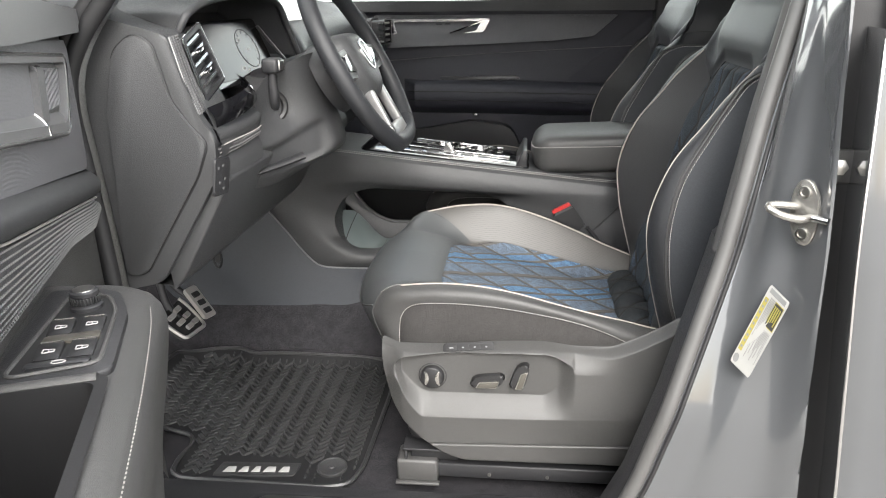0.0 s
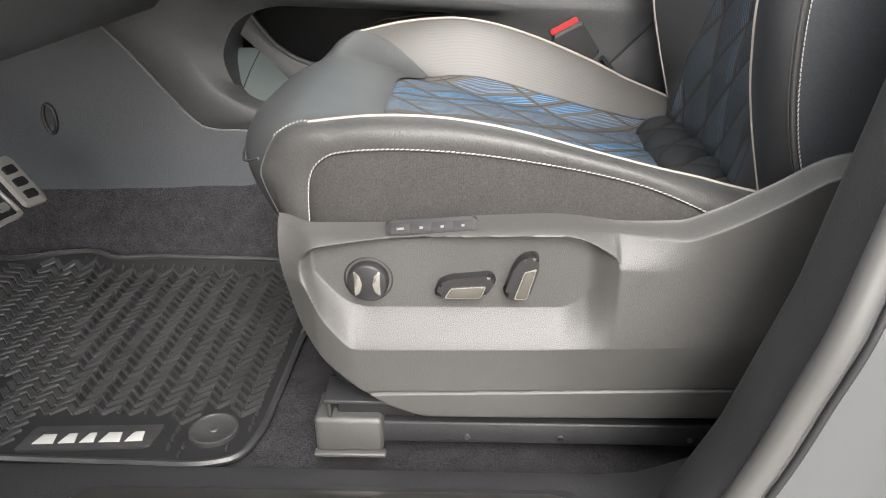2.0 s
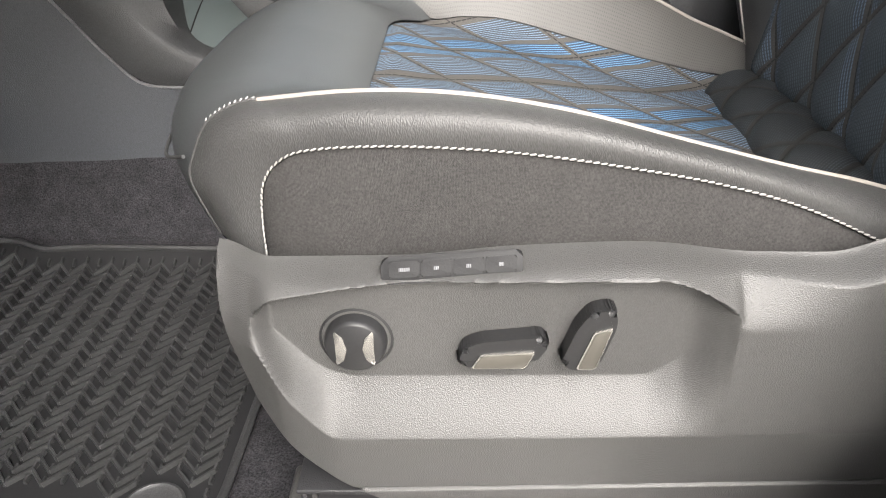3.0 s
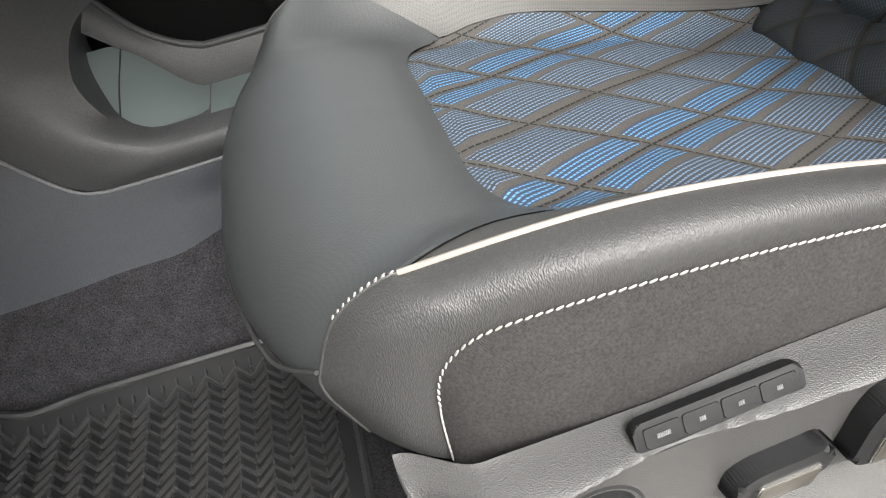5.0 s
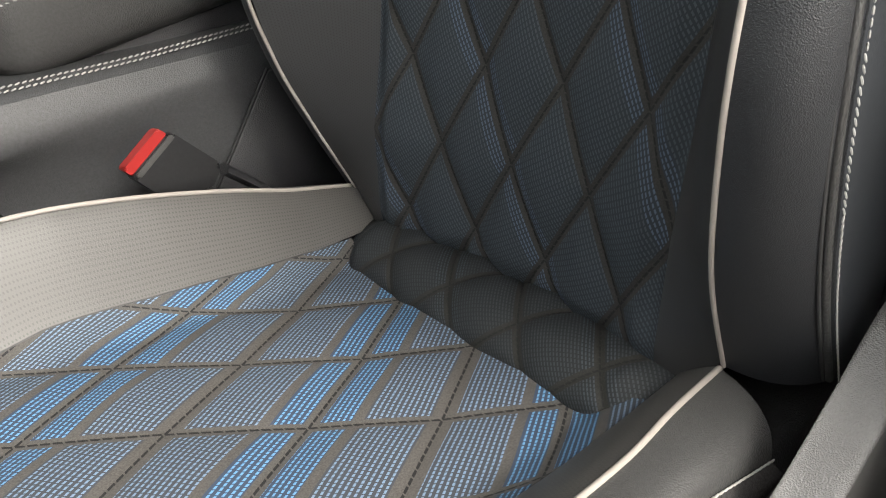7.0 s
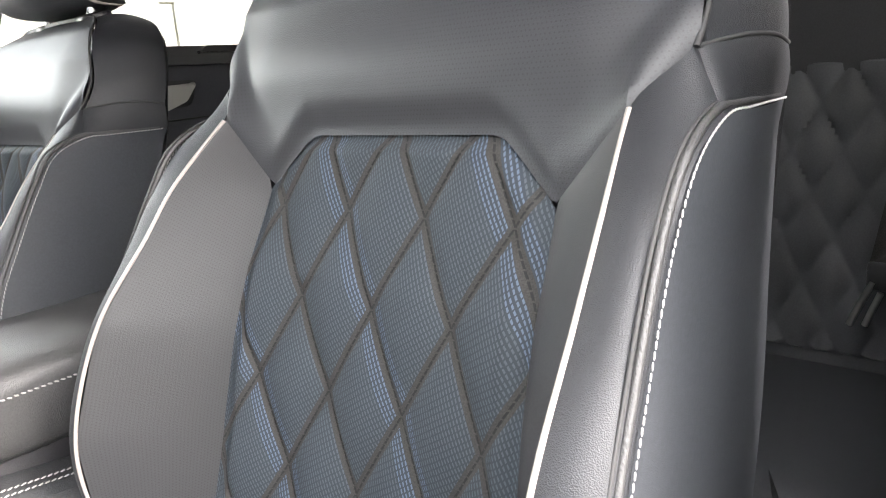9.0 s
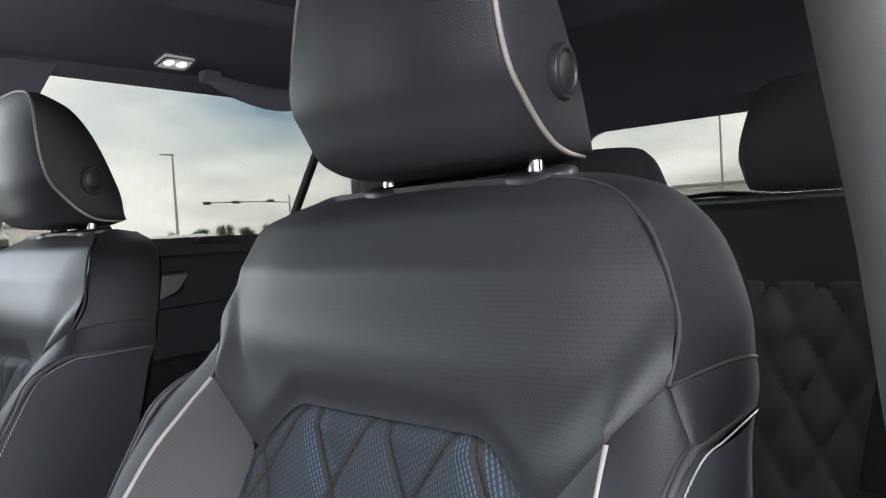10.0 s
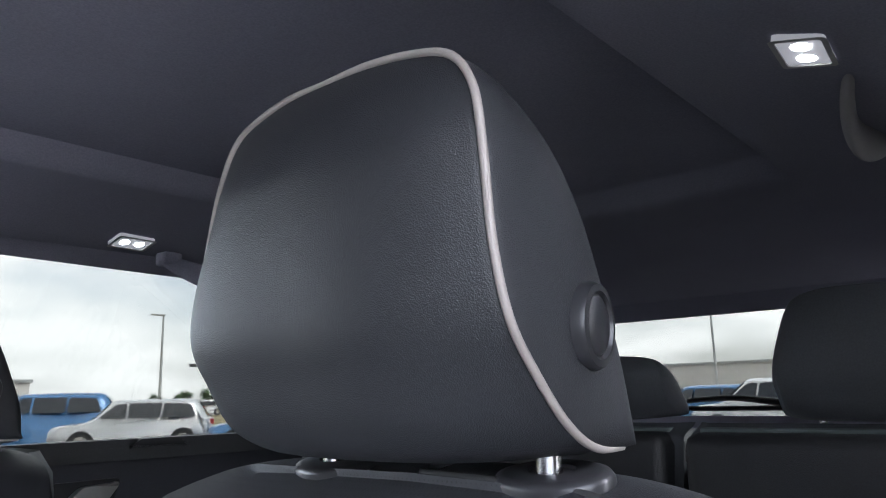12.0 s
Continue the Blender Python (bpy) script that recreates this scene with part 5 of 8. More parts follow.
def dashboard():
    d = thing("dashboard", "dark soft-touch dashboard with vents, displays and stitched trim", "dashboard")
    def body(u, v):
        P = curve_pts([(a, 0, b) for a, b in DASH], 60)[round(v * 60)]
        y = -0.365 + 1.47 * u
        dip = smooth01(-0.28, -0.20, y) * smooth01(0.26, 0.16, y)
        x = P.x - 0.10 * dip * smooth01(0.66, 0.74, P.z) * smooth01(0.90, 0.86, P.z)
        x -= 0.06 * smooth01(0.25, 0.40, y) * smooth01(0.86, 0.70, P.z) * smooth01(0.45, 0.6, P.z)
        return (x, y, P.z + 0.012 * dip * smooth01(0.84, 0.88, P.z))
    part("dash_body", grid(body, 120, 60), M_SOFT, d)
    cap = rounded([(0.342, 0.863), (0.370, 0.850), (0.388, 0.764), (0.416, 0.724), (0.437, 0.701), (0.417, 0.652), (0.308, 0.487), (0.273, 0.484), (0.282, 0.64), (0.286, 0.748), (0.309, 0.839)], 0.012, 4)
    part("end_panel", prism(cap, -0.383, -0.370, lambda a, b, q: (a, q, b), 0.0025), M_SOFT, d, "grained charcoal end panel")
    part("panel_gap", tube([(a, -0.3785, b) for a, b in cap], 0.0024, closed=True, smooth_pts=False, k=6), M_RUBBER, d)
    back = rounded([(0.02, 0.89), (0.25, 0.90), (0.348, 0.872), (0.393, 0.860), (0.408, 0.80), (0.428, 0.740), (0.448, 0.712), (0.446, 0.650), (0.330, 0.470), (0.262, 0.455), (0.02, 0.46)], 0.012, 3)
    part("dash_end", prism(back, -0.376, -0.360, lambda a, b, q: (a, q, b), 0.004), M_SOFT, d)
    # side vent
    vent = thing("side_air_vent", "side air vent with silver surround and dark slats", "air vent")
    O, down, across, out = Vector((0.400, -0.341, 0.845)), Vector((0.020, 0.003, -0.079)), Vector((0.0, 0.056, 0.019)), Vector((0.93, -0.12, 0.32))
    V = lambda a, b, q: O + down * a + across * (b * (1 + 0.22 * a)) + out * q
    oc = rounded([(-0.10, -0.10), (1.10, -0.10), (1.10, 1.08), (-0.10, 1.08)], 0.10, 4)
    ic = rounded([(0.0, 0.0), (1.0, 0.0), (1.0, 1.0), (0.0, 1.0)], 0.07, 4)
    part("vent_surround", ring_panel(oc, ic, 0.008, -0.03, V), M_PLASTIC_SMOOTH, vent, "dark surround")
    part("surround_edge", tube([V(a, b, 0.007) for a, b in oc], 0.0016, closed=True, smooth_pts=False, k=6), M_CHROME, vent, "bright edge line")
    part("vent_back", prism(oc, -0.04, -0.03, V), M_PLASTIC_DARK, vent)
    for i in range(5):
        a = 0.04 + 0.20 * i
        sl = part("slat", prism([(a, 0.0), (a + 0.10, 0.0), (a + 0.10, 1.0), (a, 1.0)], -0.022, 0.003, lambda p, b, q: V(p - 6.0 * min(0.0, q - 0.003) * 0.5, b, q), 0.0004), M_PLASTIC_SMOOTH, vent, "dark slat with bright edge")
        part("slat_edge", prism([(a + 0.005, 0.0), (a + 0.055, 0.0), (a + 0.055, 1.0), (a + 0.005, 1.0)], 0.003, 0.0045, V), M_CHROME, sl)
    for a in (0.27, 0.67):
        part("vent_tab", prism([(a, 0.36), (a + 0.07, 0.36), (a + 0.07, 0.62), (a, 0.62)], 0.004, 0.012, V, 0.0006), M_CHROME, vent, "bright adjusting tab")
    la = curve_pts([(0.395, -0.3715, 0.857), (0.402, -0.3715, 0.826), (0.412, -0.3715, 0.785), (0.427, -0.3715, 0.742)], 40)
    lb = curve_pts([(0.399, -0.350, 0.860), (0.408, -0.350, 0.826), (0.418, -0.350, 0.790), (0.431, -0.350, 0.752)], 40)

    def strip(u, v):
        k = min(39.999, max(0.0, u * 40))
        p, q = la[int(k)].lerp(la[int(k) + 1], k % 1), lb[int(k)].lerp(lb[int(k) + 1], k % 1)
        return p.lerp(q, v) + Vector((0.004, -0.002, 0.001)) * math.sin(math.pi * v), (0.9, -0.35, 0.2)
    ws_ = part("weave_strip", grid(lambda u, v: strip(u, v)[0], 40, 6), M_TRIM, d, "woven dark trim strip")
    tagged(part("weave_knots", knots(strip, 30, 5, 0.0013, 0.0011), M_KNOT, ws_, "pale woven knots", smooth=False), "pale woven knots", kind="stuff")
    part("strip_edge", tube(la, 0.0011, smooth_pts=False, k=6), M_SATIN, d, "fine bright edge")
    # instrument hood and display
    hood = [(0.355, -0.285, 0.83), (0.375, -0.282, 0.872), (0.385, -0.265, 0.892), (0.392, -0.20, 0.908), (0.398, -0.08, 0.915), (0.40, 0.06, 0.912), (0.40, 0.13, 0.895), (0.405, 0.165, 0.85), (0.42, 0.18, 0.79)]
    far = [(0.25, -0.285, 0.83), (0.24, -0.28, 0.872), (0.22, -0.265, 0.893), (0.20, -0.20, 0.910), (0.19, -0.08, 0.918), (0.19, 0.06, 0.915), (0.20, 0.13, 0.897), (0.22, 0.165, 0.85), (0.26, 0.18, 0.79)]
    part("instrument_hood", ruled(hood, far, 60, 6, 0.004, (0, 0, 1)), M_SOFT, d, "hood over the instruments")
    part("hood_edge", tube(hood, 0.007, 60), M_SOFT, d)
    S = Vector((0.335, -0.235, 0.866))
    su, sv = Vector((0.02, 0.325, 0.0)), Vector((0.040, 0.0, -0.098))
    SC = lambda a, b, q: S + su * a + sv * b + Vector((0.95, 0, 0.3)) * q
    cl = thing("instrument_display", "dark instrument display with faint round dial", "display")
    part("display_frame", prism(rounded([(-0.03, -0.06), (1.03, -0.06), (1.03, 1.1), (-0.03, 1.1)], 0.06), -0.012, -0.002, SC), M_GLOSS, cl)
    part("display_glass", prism(rounded([(0, 0), (1, 0), (1, 1), (0, 1)], 0.05), -0.002, 0.001, SC), M_SCREEN, cl, "brown-grey display glass")
    part("dial_ring", tube([SC(0.74 + 0.13 * math.cos(t), 0.50 + 0.36 * math.sin(t), 0.0014) for t in (2 * math.pi * k / 40 for k in range(40))], 0.0006, closed=True, smooth_pts=False, k=5), M_INK, cl, "thin grey dial ring")
    for k in range(9):
        t = math.pi * (0.75 + 0.19 * k)
        part("dial_mark", tube([SC(0.74 + r * math.cos(t), 0.50 + 2.75 * r * math.sin(t), 0.0014) for r in (0.100, 0.120)], 0.0007, 2, 4), M_INK, cl)
    for a, b, w in ((0.55, 0.82, 0.03), (0.62, 0.86, 0.02), (0.73, 0.50, 0.02), (0.86, 0.84, 0.03), (0.66, 0.30, 0.02)):
        part("marking", prism([(a, b), (a + w, b), (a + w, b + 0.05), (a, b + 0.05)], 0.0012, 0.0016, SC), M_WHITE, cl)
    # glossy strip below the display with pale reflections
    part("hood_trim", tube([(0.367, 0.08, 0.856), (0.382, 0.095, 0.830), (0.408, 0.12, 0.785)], 0.006, 20, 8, flat=0.5), M_KNOT, d, "woven silver trim along the hood")
    part("gloss_strip", ruled([(0.436, -0.362, 0.752), (0.452, -0.28, 0.762), (0.446, -0.205, 0.772), (0.40, -0.15, 0.785)], [(0.448, -0.362, 0.722), (0.462, -0.28, 0.732), (0.458, -0.205, 0.748), (0.41, -0.15, 0.762)], 30, 4, 0.004, (1, 0, 0.3)), M_GLOSS, d, "glossy black strip")
    part("soft_shelf", ruled([(0.440, -0.366, 0.724), (0.450, -0.25, 0.728), (0.448, -0.205, 0.732)], [(0.444, -0.368, 0.690), (0.452, -0.25, 0.692), (0.450, -0.205, 0.695)], 40, 6, 0.012, (1, 0, 0.2)), M_SOFT, d, "padded shelf")
    part("shelf_stitching", stitches([(0.4535, -0.366, 0.695), (0.4625, -0.25, 0.698), (0.4605, -0.205, 0.700)], 0.006, 0.0048, 0.0009), M_THREAD, d, "pale stitching")
    def band(u, v):
        y = -0.369 + 0.164 * u
        return (0.4475 + 0.008 * smooth01(0.0, 0.5, u) + 0.003 * math.sin(math.pi * v), y, 0.676 + 0.008 * u + (0.016 - 0.004 * u) * v), (1, 0, 0)
    sw_ = part("shelf_weave", grid(lambda u, v: band(u, v)[0], 30, 4), M_TRIM, d, "woven trim under the shelf")
    tagged(part("weave_knots", knots(band, 34, 3, 0.0013, 0.0010), M_KNOT, sw_, "pale woven knots", smooth=False), "pale woven knots", kind="stuff")
    part("switch_board", ruled([(0.443, -0.366, 0.682), (0.450, -0.28, 0.684), (0.451, -0.205, 0.686)], [(0.456, -0.366, 0.645), (0.459, -0.28, 0.645), (0.459, -0.205, 0.645)], 24, 6, 0.003, (1, 0, 0.2)), M_SOFT, d)
    # knee panel, column shroud
    def knee(u, v):
        y = -0.362 + 0.587 * u
        x0, z0 = 0.443, 0.675
        z = z0 - 0.20 * v
        x = x0 - 0.115 * v + 0.015 * smooth01(-0.30, -0.12, y) * smooth01(0.25, 0.10, y) * (1 - v) ** 0.7
        return (x, y, z)
    part("knee_panel", grid(knee, 50, 24), M_PLASTIC_DARK, d, "black plastic knee panel")
    sw = thing("light_switch_panel", "small black light switch panel with pale symbols", "switch panel")
    W = lambda a, b, q: Vector((0.456 - b * 0.06, -0.412 + a * 0.72 - b * 0.2, 0.684 - b - a * 0.08)) + Vector((0.98, 0, -0.06)) * q
    part("switch_plate", prism(rounded([(0, 0), (0.075, 0), (0.075, 0.055), (0, 0.055)], 0.008), 0.002, 0.006, W, 0.001), M_PLASTIC_DARK, sw)
    for i, (a, b) in enumerate(((0.012, 0.012), (0.036, 0.010), (0.020, 0.034), (0.046, 0.030), (0.040, 0.044))):
        part("marking", prism([(a, b), (a + 0.008, b), (a + 0.008, b + 0.004), (a, b + 0.004)], 0.0062, 0.0068, W), M_INK, sw)
    lower = [(0.335, 0.505), (0.452, 0.655), (0.46, 0.640), (0.36, 0.470), (0.34, 0.45)]
    part("lower_trim", prism(lower, -0.362, 0.30, lambda a, b, q: (a, q, b), 0.004), M_SOFT, d)
    part("toe_cover", ruled([(0.34, -0.362, 0.46), (0.33, 0.0, 0.47), (0.32, 0.30, 0.50)], [(-0.05, -0.362, 0.50), (-0.05, 0.0, 0.50), (-0.05, 0.30, 0.50)], 20, 4), M_PLASTIC_DARK, d)
    col = thing("steering_column", "black plastic steering column shroud with stalk", "steering column")
    C = pose(0.545, 0, 0.775, 0, -25 + 90, 0)
    def shroud(u, v):
        t = 2 * math.pi * v
        r = 0.050 + 0.024 * (1 - u) ** 1.5
        k = lambda q: math.copysign(abs(q) ** 0.75, q)
        return C @ Vector((-r * 1.05 * k(math.cos(t)), r * k(math.sin(t)), 0.01 - 0.20 * (1 - u)))
    part("shroud", grid(shroud, 20, 40), M_PLASTIC_DARK, col)
    low = rounded([(0.37, 0.772), (0.482, 0.756), (0.522, 0.705), (0.542, 0.657), (0.530, 0.640), (0.445, 0.613), (0.355, 0.588), (0.34, 0.68)], 0.016, 5)
    part("lower_shroud", prism(low, -0.060, 0.100, lambda a, b, q: (a, q, b), 0.010, 3), M_SOFT, col, "smooth charcoal lower column cover")
    rows = [curve_pts(p, 40) for p in (
        [(0.452, -0.206, 0.748), (0.462, -0.160, 0.778), (0.497, -0.112, 0.803), (0.520, -0.06, 0.812)],
        [(0.455, -0.210, 0.715), (0.462, -0.130, 0.724), (0.515, -0.088, 0.738), (0.540, -0.03, 0.735)],
        [(0.443, -0.212, 0.665), (0.492, -0.128, 0.664), (0.543, -0.060, 0.664), (0.556, 0.0, 0.665)],
        [(0.420, -0.212, 0.615), (0.472, -0.140, 0.610), (0.542, -0.060, 0.628), (0.556, 0.0, 0.632)],
        [(0.390, -0.212, 0.590), (0.440, -0.140, 0.575), (0.500, -0.060, 0.600), (0.520, 0.0, 0.605)])]
    across_cols = [curve_pts([r[i] for r in rows], 40) for i in range(41)]

    def fairing(u, v):
        p = Vector(across_cols[round(u * 40)][round(v * 40)])
        # long shallow pocket that runs down to the lever
        top, low_ = 0.60 - 0.10 * u, 0.80 - 0.02 * u
        k = smooth01(top - 0.05, top + 0.04, v) * smooth01(low_ + 0.05, low_ - 0.03, v) * smooth01(0.80, 0.66, u)
        return p + Vector((-0.72, 0.60, 0.0)) * 0.013 * k
    part("cover_fairing", grid(fairing, 40, 40), M_SOFT, col, "smooth fairing with a long pocket")
    part("adjust_lever", tube([(0.418, -0.214, 0.607), (0.440, -0.190, 0.612), (0.476, -0.150, 0.620), (0.505, -0.122, 0.629)], lambda t: 0.007 + 0.004 * t, 24, 10, flat=0.6), M_PLASTIC_SMOOTH, col, "column adjusting lever")
    part("collar_ring", lathe([(0.031, -0.004), (0.030, 0.004), (0.026, 0.006), (0.021, 0.004), (0.019, -0.002), (0, -0.003)], pose(0.458, -0.134, 0.722, 88, 0, 40)), M_KNOB, col)
    part("indicator_stalk", merge(tube([(0.456, -0.120, 0.718), (0.466, -0.140, 0.732), (0.468, -0.147, 0.765), (0.468, -0.148, 0.795)], lambda t: 0.010 - 0.002 * t, 24), box(0.455, 0.485, -0.166, -0.126, 0.783, 0.809, 0.006)), M_PLASTIC_DARK, col, "indicator stalk")
    part("stalk_button", box(0.470, 0.488, -0.158, -0.132, 0.788, 0.805, 0.002), M_STEEL, col)
    # touch display
    t = thing("touch_display", "wide glossy touch display on the dashboard", "display")
    T = lambda a, b, q: Vector((0.34 + 0.05 * b + q * 0.95, 0.20 + a, 0.98 - b * 0.19))
    part("display_body", prism(rounded([(0, 0), (0.36, 0), (0.36, 1), (0, 1)], 0.02), -0.02, 0.0, T, 0.002), M_PLASTIC_SMOOTH, t)
    part("display_glass", prism(rounded([(0.006, 0.04), (0.354, 0.04), (0.354, 0.96), (0.006, 0.96)], 0.012), 0.0, 0.002, T), M_SCREEN_C, t, "mirror-like display glass")
    for y0, y1 in ((0.24, 0.345), (0.40, 0.505), (0.965, 1.09)):
        v = thing("air_vent", "dark air vent with silver slats on the dashboard", "air vent", "dashboard vents")
        zc = 0.735 if y0 < 0.9 else 0.805
        xx = 0.445 if y0 < 0.9 else 0.455
        F = lambda a, b, q: (xx + q + (0.05 - b) * 0.0, y0 + a, zc + 0.04 - b)
        w = y1 - y0
        part("vent_frame", ring_panel(rounded([(0, 0), (w, 0), (w, 0.085), (0, 0.085)], 0.012, 4), rounded([(0.006, 0.006), (w - 0.006, 0.006), (w - 0.006, 0.079), (0.006, 0.079)], 0.009, 4), 0.012, -0.03, F), M_PLASTIC_SMOOTH, v, "dark vent frame")
        part("vent_back", prism(rounded([(0, 0), (w, 0), (w, 0.085), (0, 0.085)], 0.012, 4), -0.05, -0.03, F), M_PLASTIC_DARK, v)
        for i in range(4):
            part("slat", prism([(0.006, 0.013 + 0.018 * i), (w - 0.006, 0.013 + 0.018 * i), (w - 0.006, 0.020 + 0.018 * i), (0.006, 0.020 + 0.018 * i)], -0.01, 0.008, F, 0.001), M_SATIN, v, "silver-edged slat")
    part("decor_strip", box(0.40, 0.452, 0.56, 1.08, 0.735, 0.765, 0.006), M_DECOR, d, "grey decor strip")
    part("windscreen_vent", box(0.13, 0.22, -0.33, -0.25, 0.905, 0.911, 0.002), M_PLASTIC_DARK, d)


dashboard()


# ---------------------------------------------------------------- steering wheel
def steering_wheel():
    w = thing("steering_wheel", "black leather steering wheel with silver lower spoke", "steering wheel")
    M = Matrix.Translation((0.600, -0.018, 0.792)) @ Matrix.Rotation(radians(62), 4, "Y")
    # local: z out towards the driver, x down the wheel, y across
    ringp = []
    for k in range(96):
        t = 2 * math.pi * k / 96
        r = 0.179
        x = r * math.cos(t)
        x = min(x, 0.166 + 0.3 * (x - 0.166)) if x > 0.166 else x
        ringp.append(M @ Vector((x, r * math.sin(t), 0.0)))
    part("rim", tube(ringp, 0.0165, closed=True, smooth_pts=False, k=14), M_LEATHER, w, "smooth black leather rim")
    hub = rounded([(-0.066, -0.066), (-0.066, 0.066), (-0.020, 0.088), (0.030, 0.084), (0.076, 0.050), (0.084, 0.0), (0.076, -0.050), (0.030, -0.084), (-0.020, -0.088)], 0.03, 5)
    ring = resample(hub, 64)

    def dome(u, v):
        a, b = ring[round(u * 64) % 64]
        k = math.sin(0.5 * math.pi * v)
        return M @ Vector((a * k + 0.004 * (1 - k), b * k, -0.040 + 0.058 * max(0.0, 1 - k ** 5) ** 0.5))
    part("hub", grid(dome, 64, 24), M_SOFT, w, "domed black hub")
    part("column_boss", lathe([(0.070, -0.075), (0.066, -0.030), (0.0, -0.028)], M, 32), M_PLASTIC_DARK, w)
    badge = part("badge", lathe([(0.030, 0.010), (0.030, 0.0185), (0.027, 0.019), (0.0, 0.0195)], M @ pose(-0.005, 0, 0)), M_PLASTIC_SMOOTH, w, "round badge")
    part("badge_ring", lathe([(0.0305, 0.012), (0.0305, 0.0205), (0.027, 0.0205), (0.026, 0.0190)], M @ pose(-0.005, 0, 0)), M_CHROME, badge)
    for s in (-1, 1):
        part("badge_bar", prism([(-0.018, s * 0.020), (-0.018, s * 0.014), (0.016, s * 0.002), (0.016, s * 0.010)], 0.0190, 0.0208, lambda a, b, q: M @ Vector((a - 0.005, b, q))), M_CHROME, badge)
        sp = rounded([(-0.030, s * 0.070), (0.028, s * 0.078), (0.022, s * 0.165), (-0.022, s * 0.165)], 0.012, 4)
        part("side_spoke", prism(sp, -0.022, 0.004, lambda a, b, q: M @ Vector((a, b, q)), 0.005), M_PLASTIC_SMOOTH, w, "side spoke with switches")
        part("spoke_switch", prism(rounded([(-0.020, s * 0.080), (0.018, s * 0.084), (0.012, s * 0.135), (-0.016, s * 0.135)], 0.006, 3), 0.003, 0.007, lambda a, b, q: M @ Vector((a, b, q)), 0.001), M_GLOSS, w)
        lo = rounded([(0.060, s * 0.040), (0.056, s * 0.056), (0.150, s * 0.062), (0.156, s * 0.048)], 0.006, 3)
        part("lower_spoke", prism(lo, -0.012, 0.006, lambda a, b, q: M @ Vector((a, b, q)), 0.003), M_SATIN, w, "satin silver lower spoke")
    part("spoke_foot", prism(rounded([(0.132, -0.050), (0.132, 0.050), (0.160, 0.060), (0.160, -0.060)], 0.006, 3), -0.010, 0.007, lambda a, b, q: M @ Vector((a, b, q)), 0.003), M_SATIN, w)
    for t in (0.62, -0.62):
        c, sn = math.cos(t), math.sin(t)
        part("rim_seam", tube([M @ Vector(((0.172 + 0.0172 * math.cos(q)) * c, (0.172 + 0.0172 * math.cos(q)) * sn, 0.0172 * math.sin(q))) for q in (2 * math.pi * k / 20 for k in range(20))], 0.0008, closed=True, smooth_pts=False, k=5), M_THREAD_DARK, w)


steering_wheel()


# ---------------------------------------------------------------- open driver's door
DE, DN = Vector((0.37, -0.93, 0)).normalized(), Vector((0.93, 0.37, 0)).normalized()
DO = Vector((0.27, -0.45, 0))


def dr(d, z, w):
    return DO + DE * d + DN * w + Vector((0, 0, z))


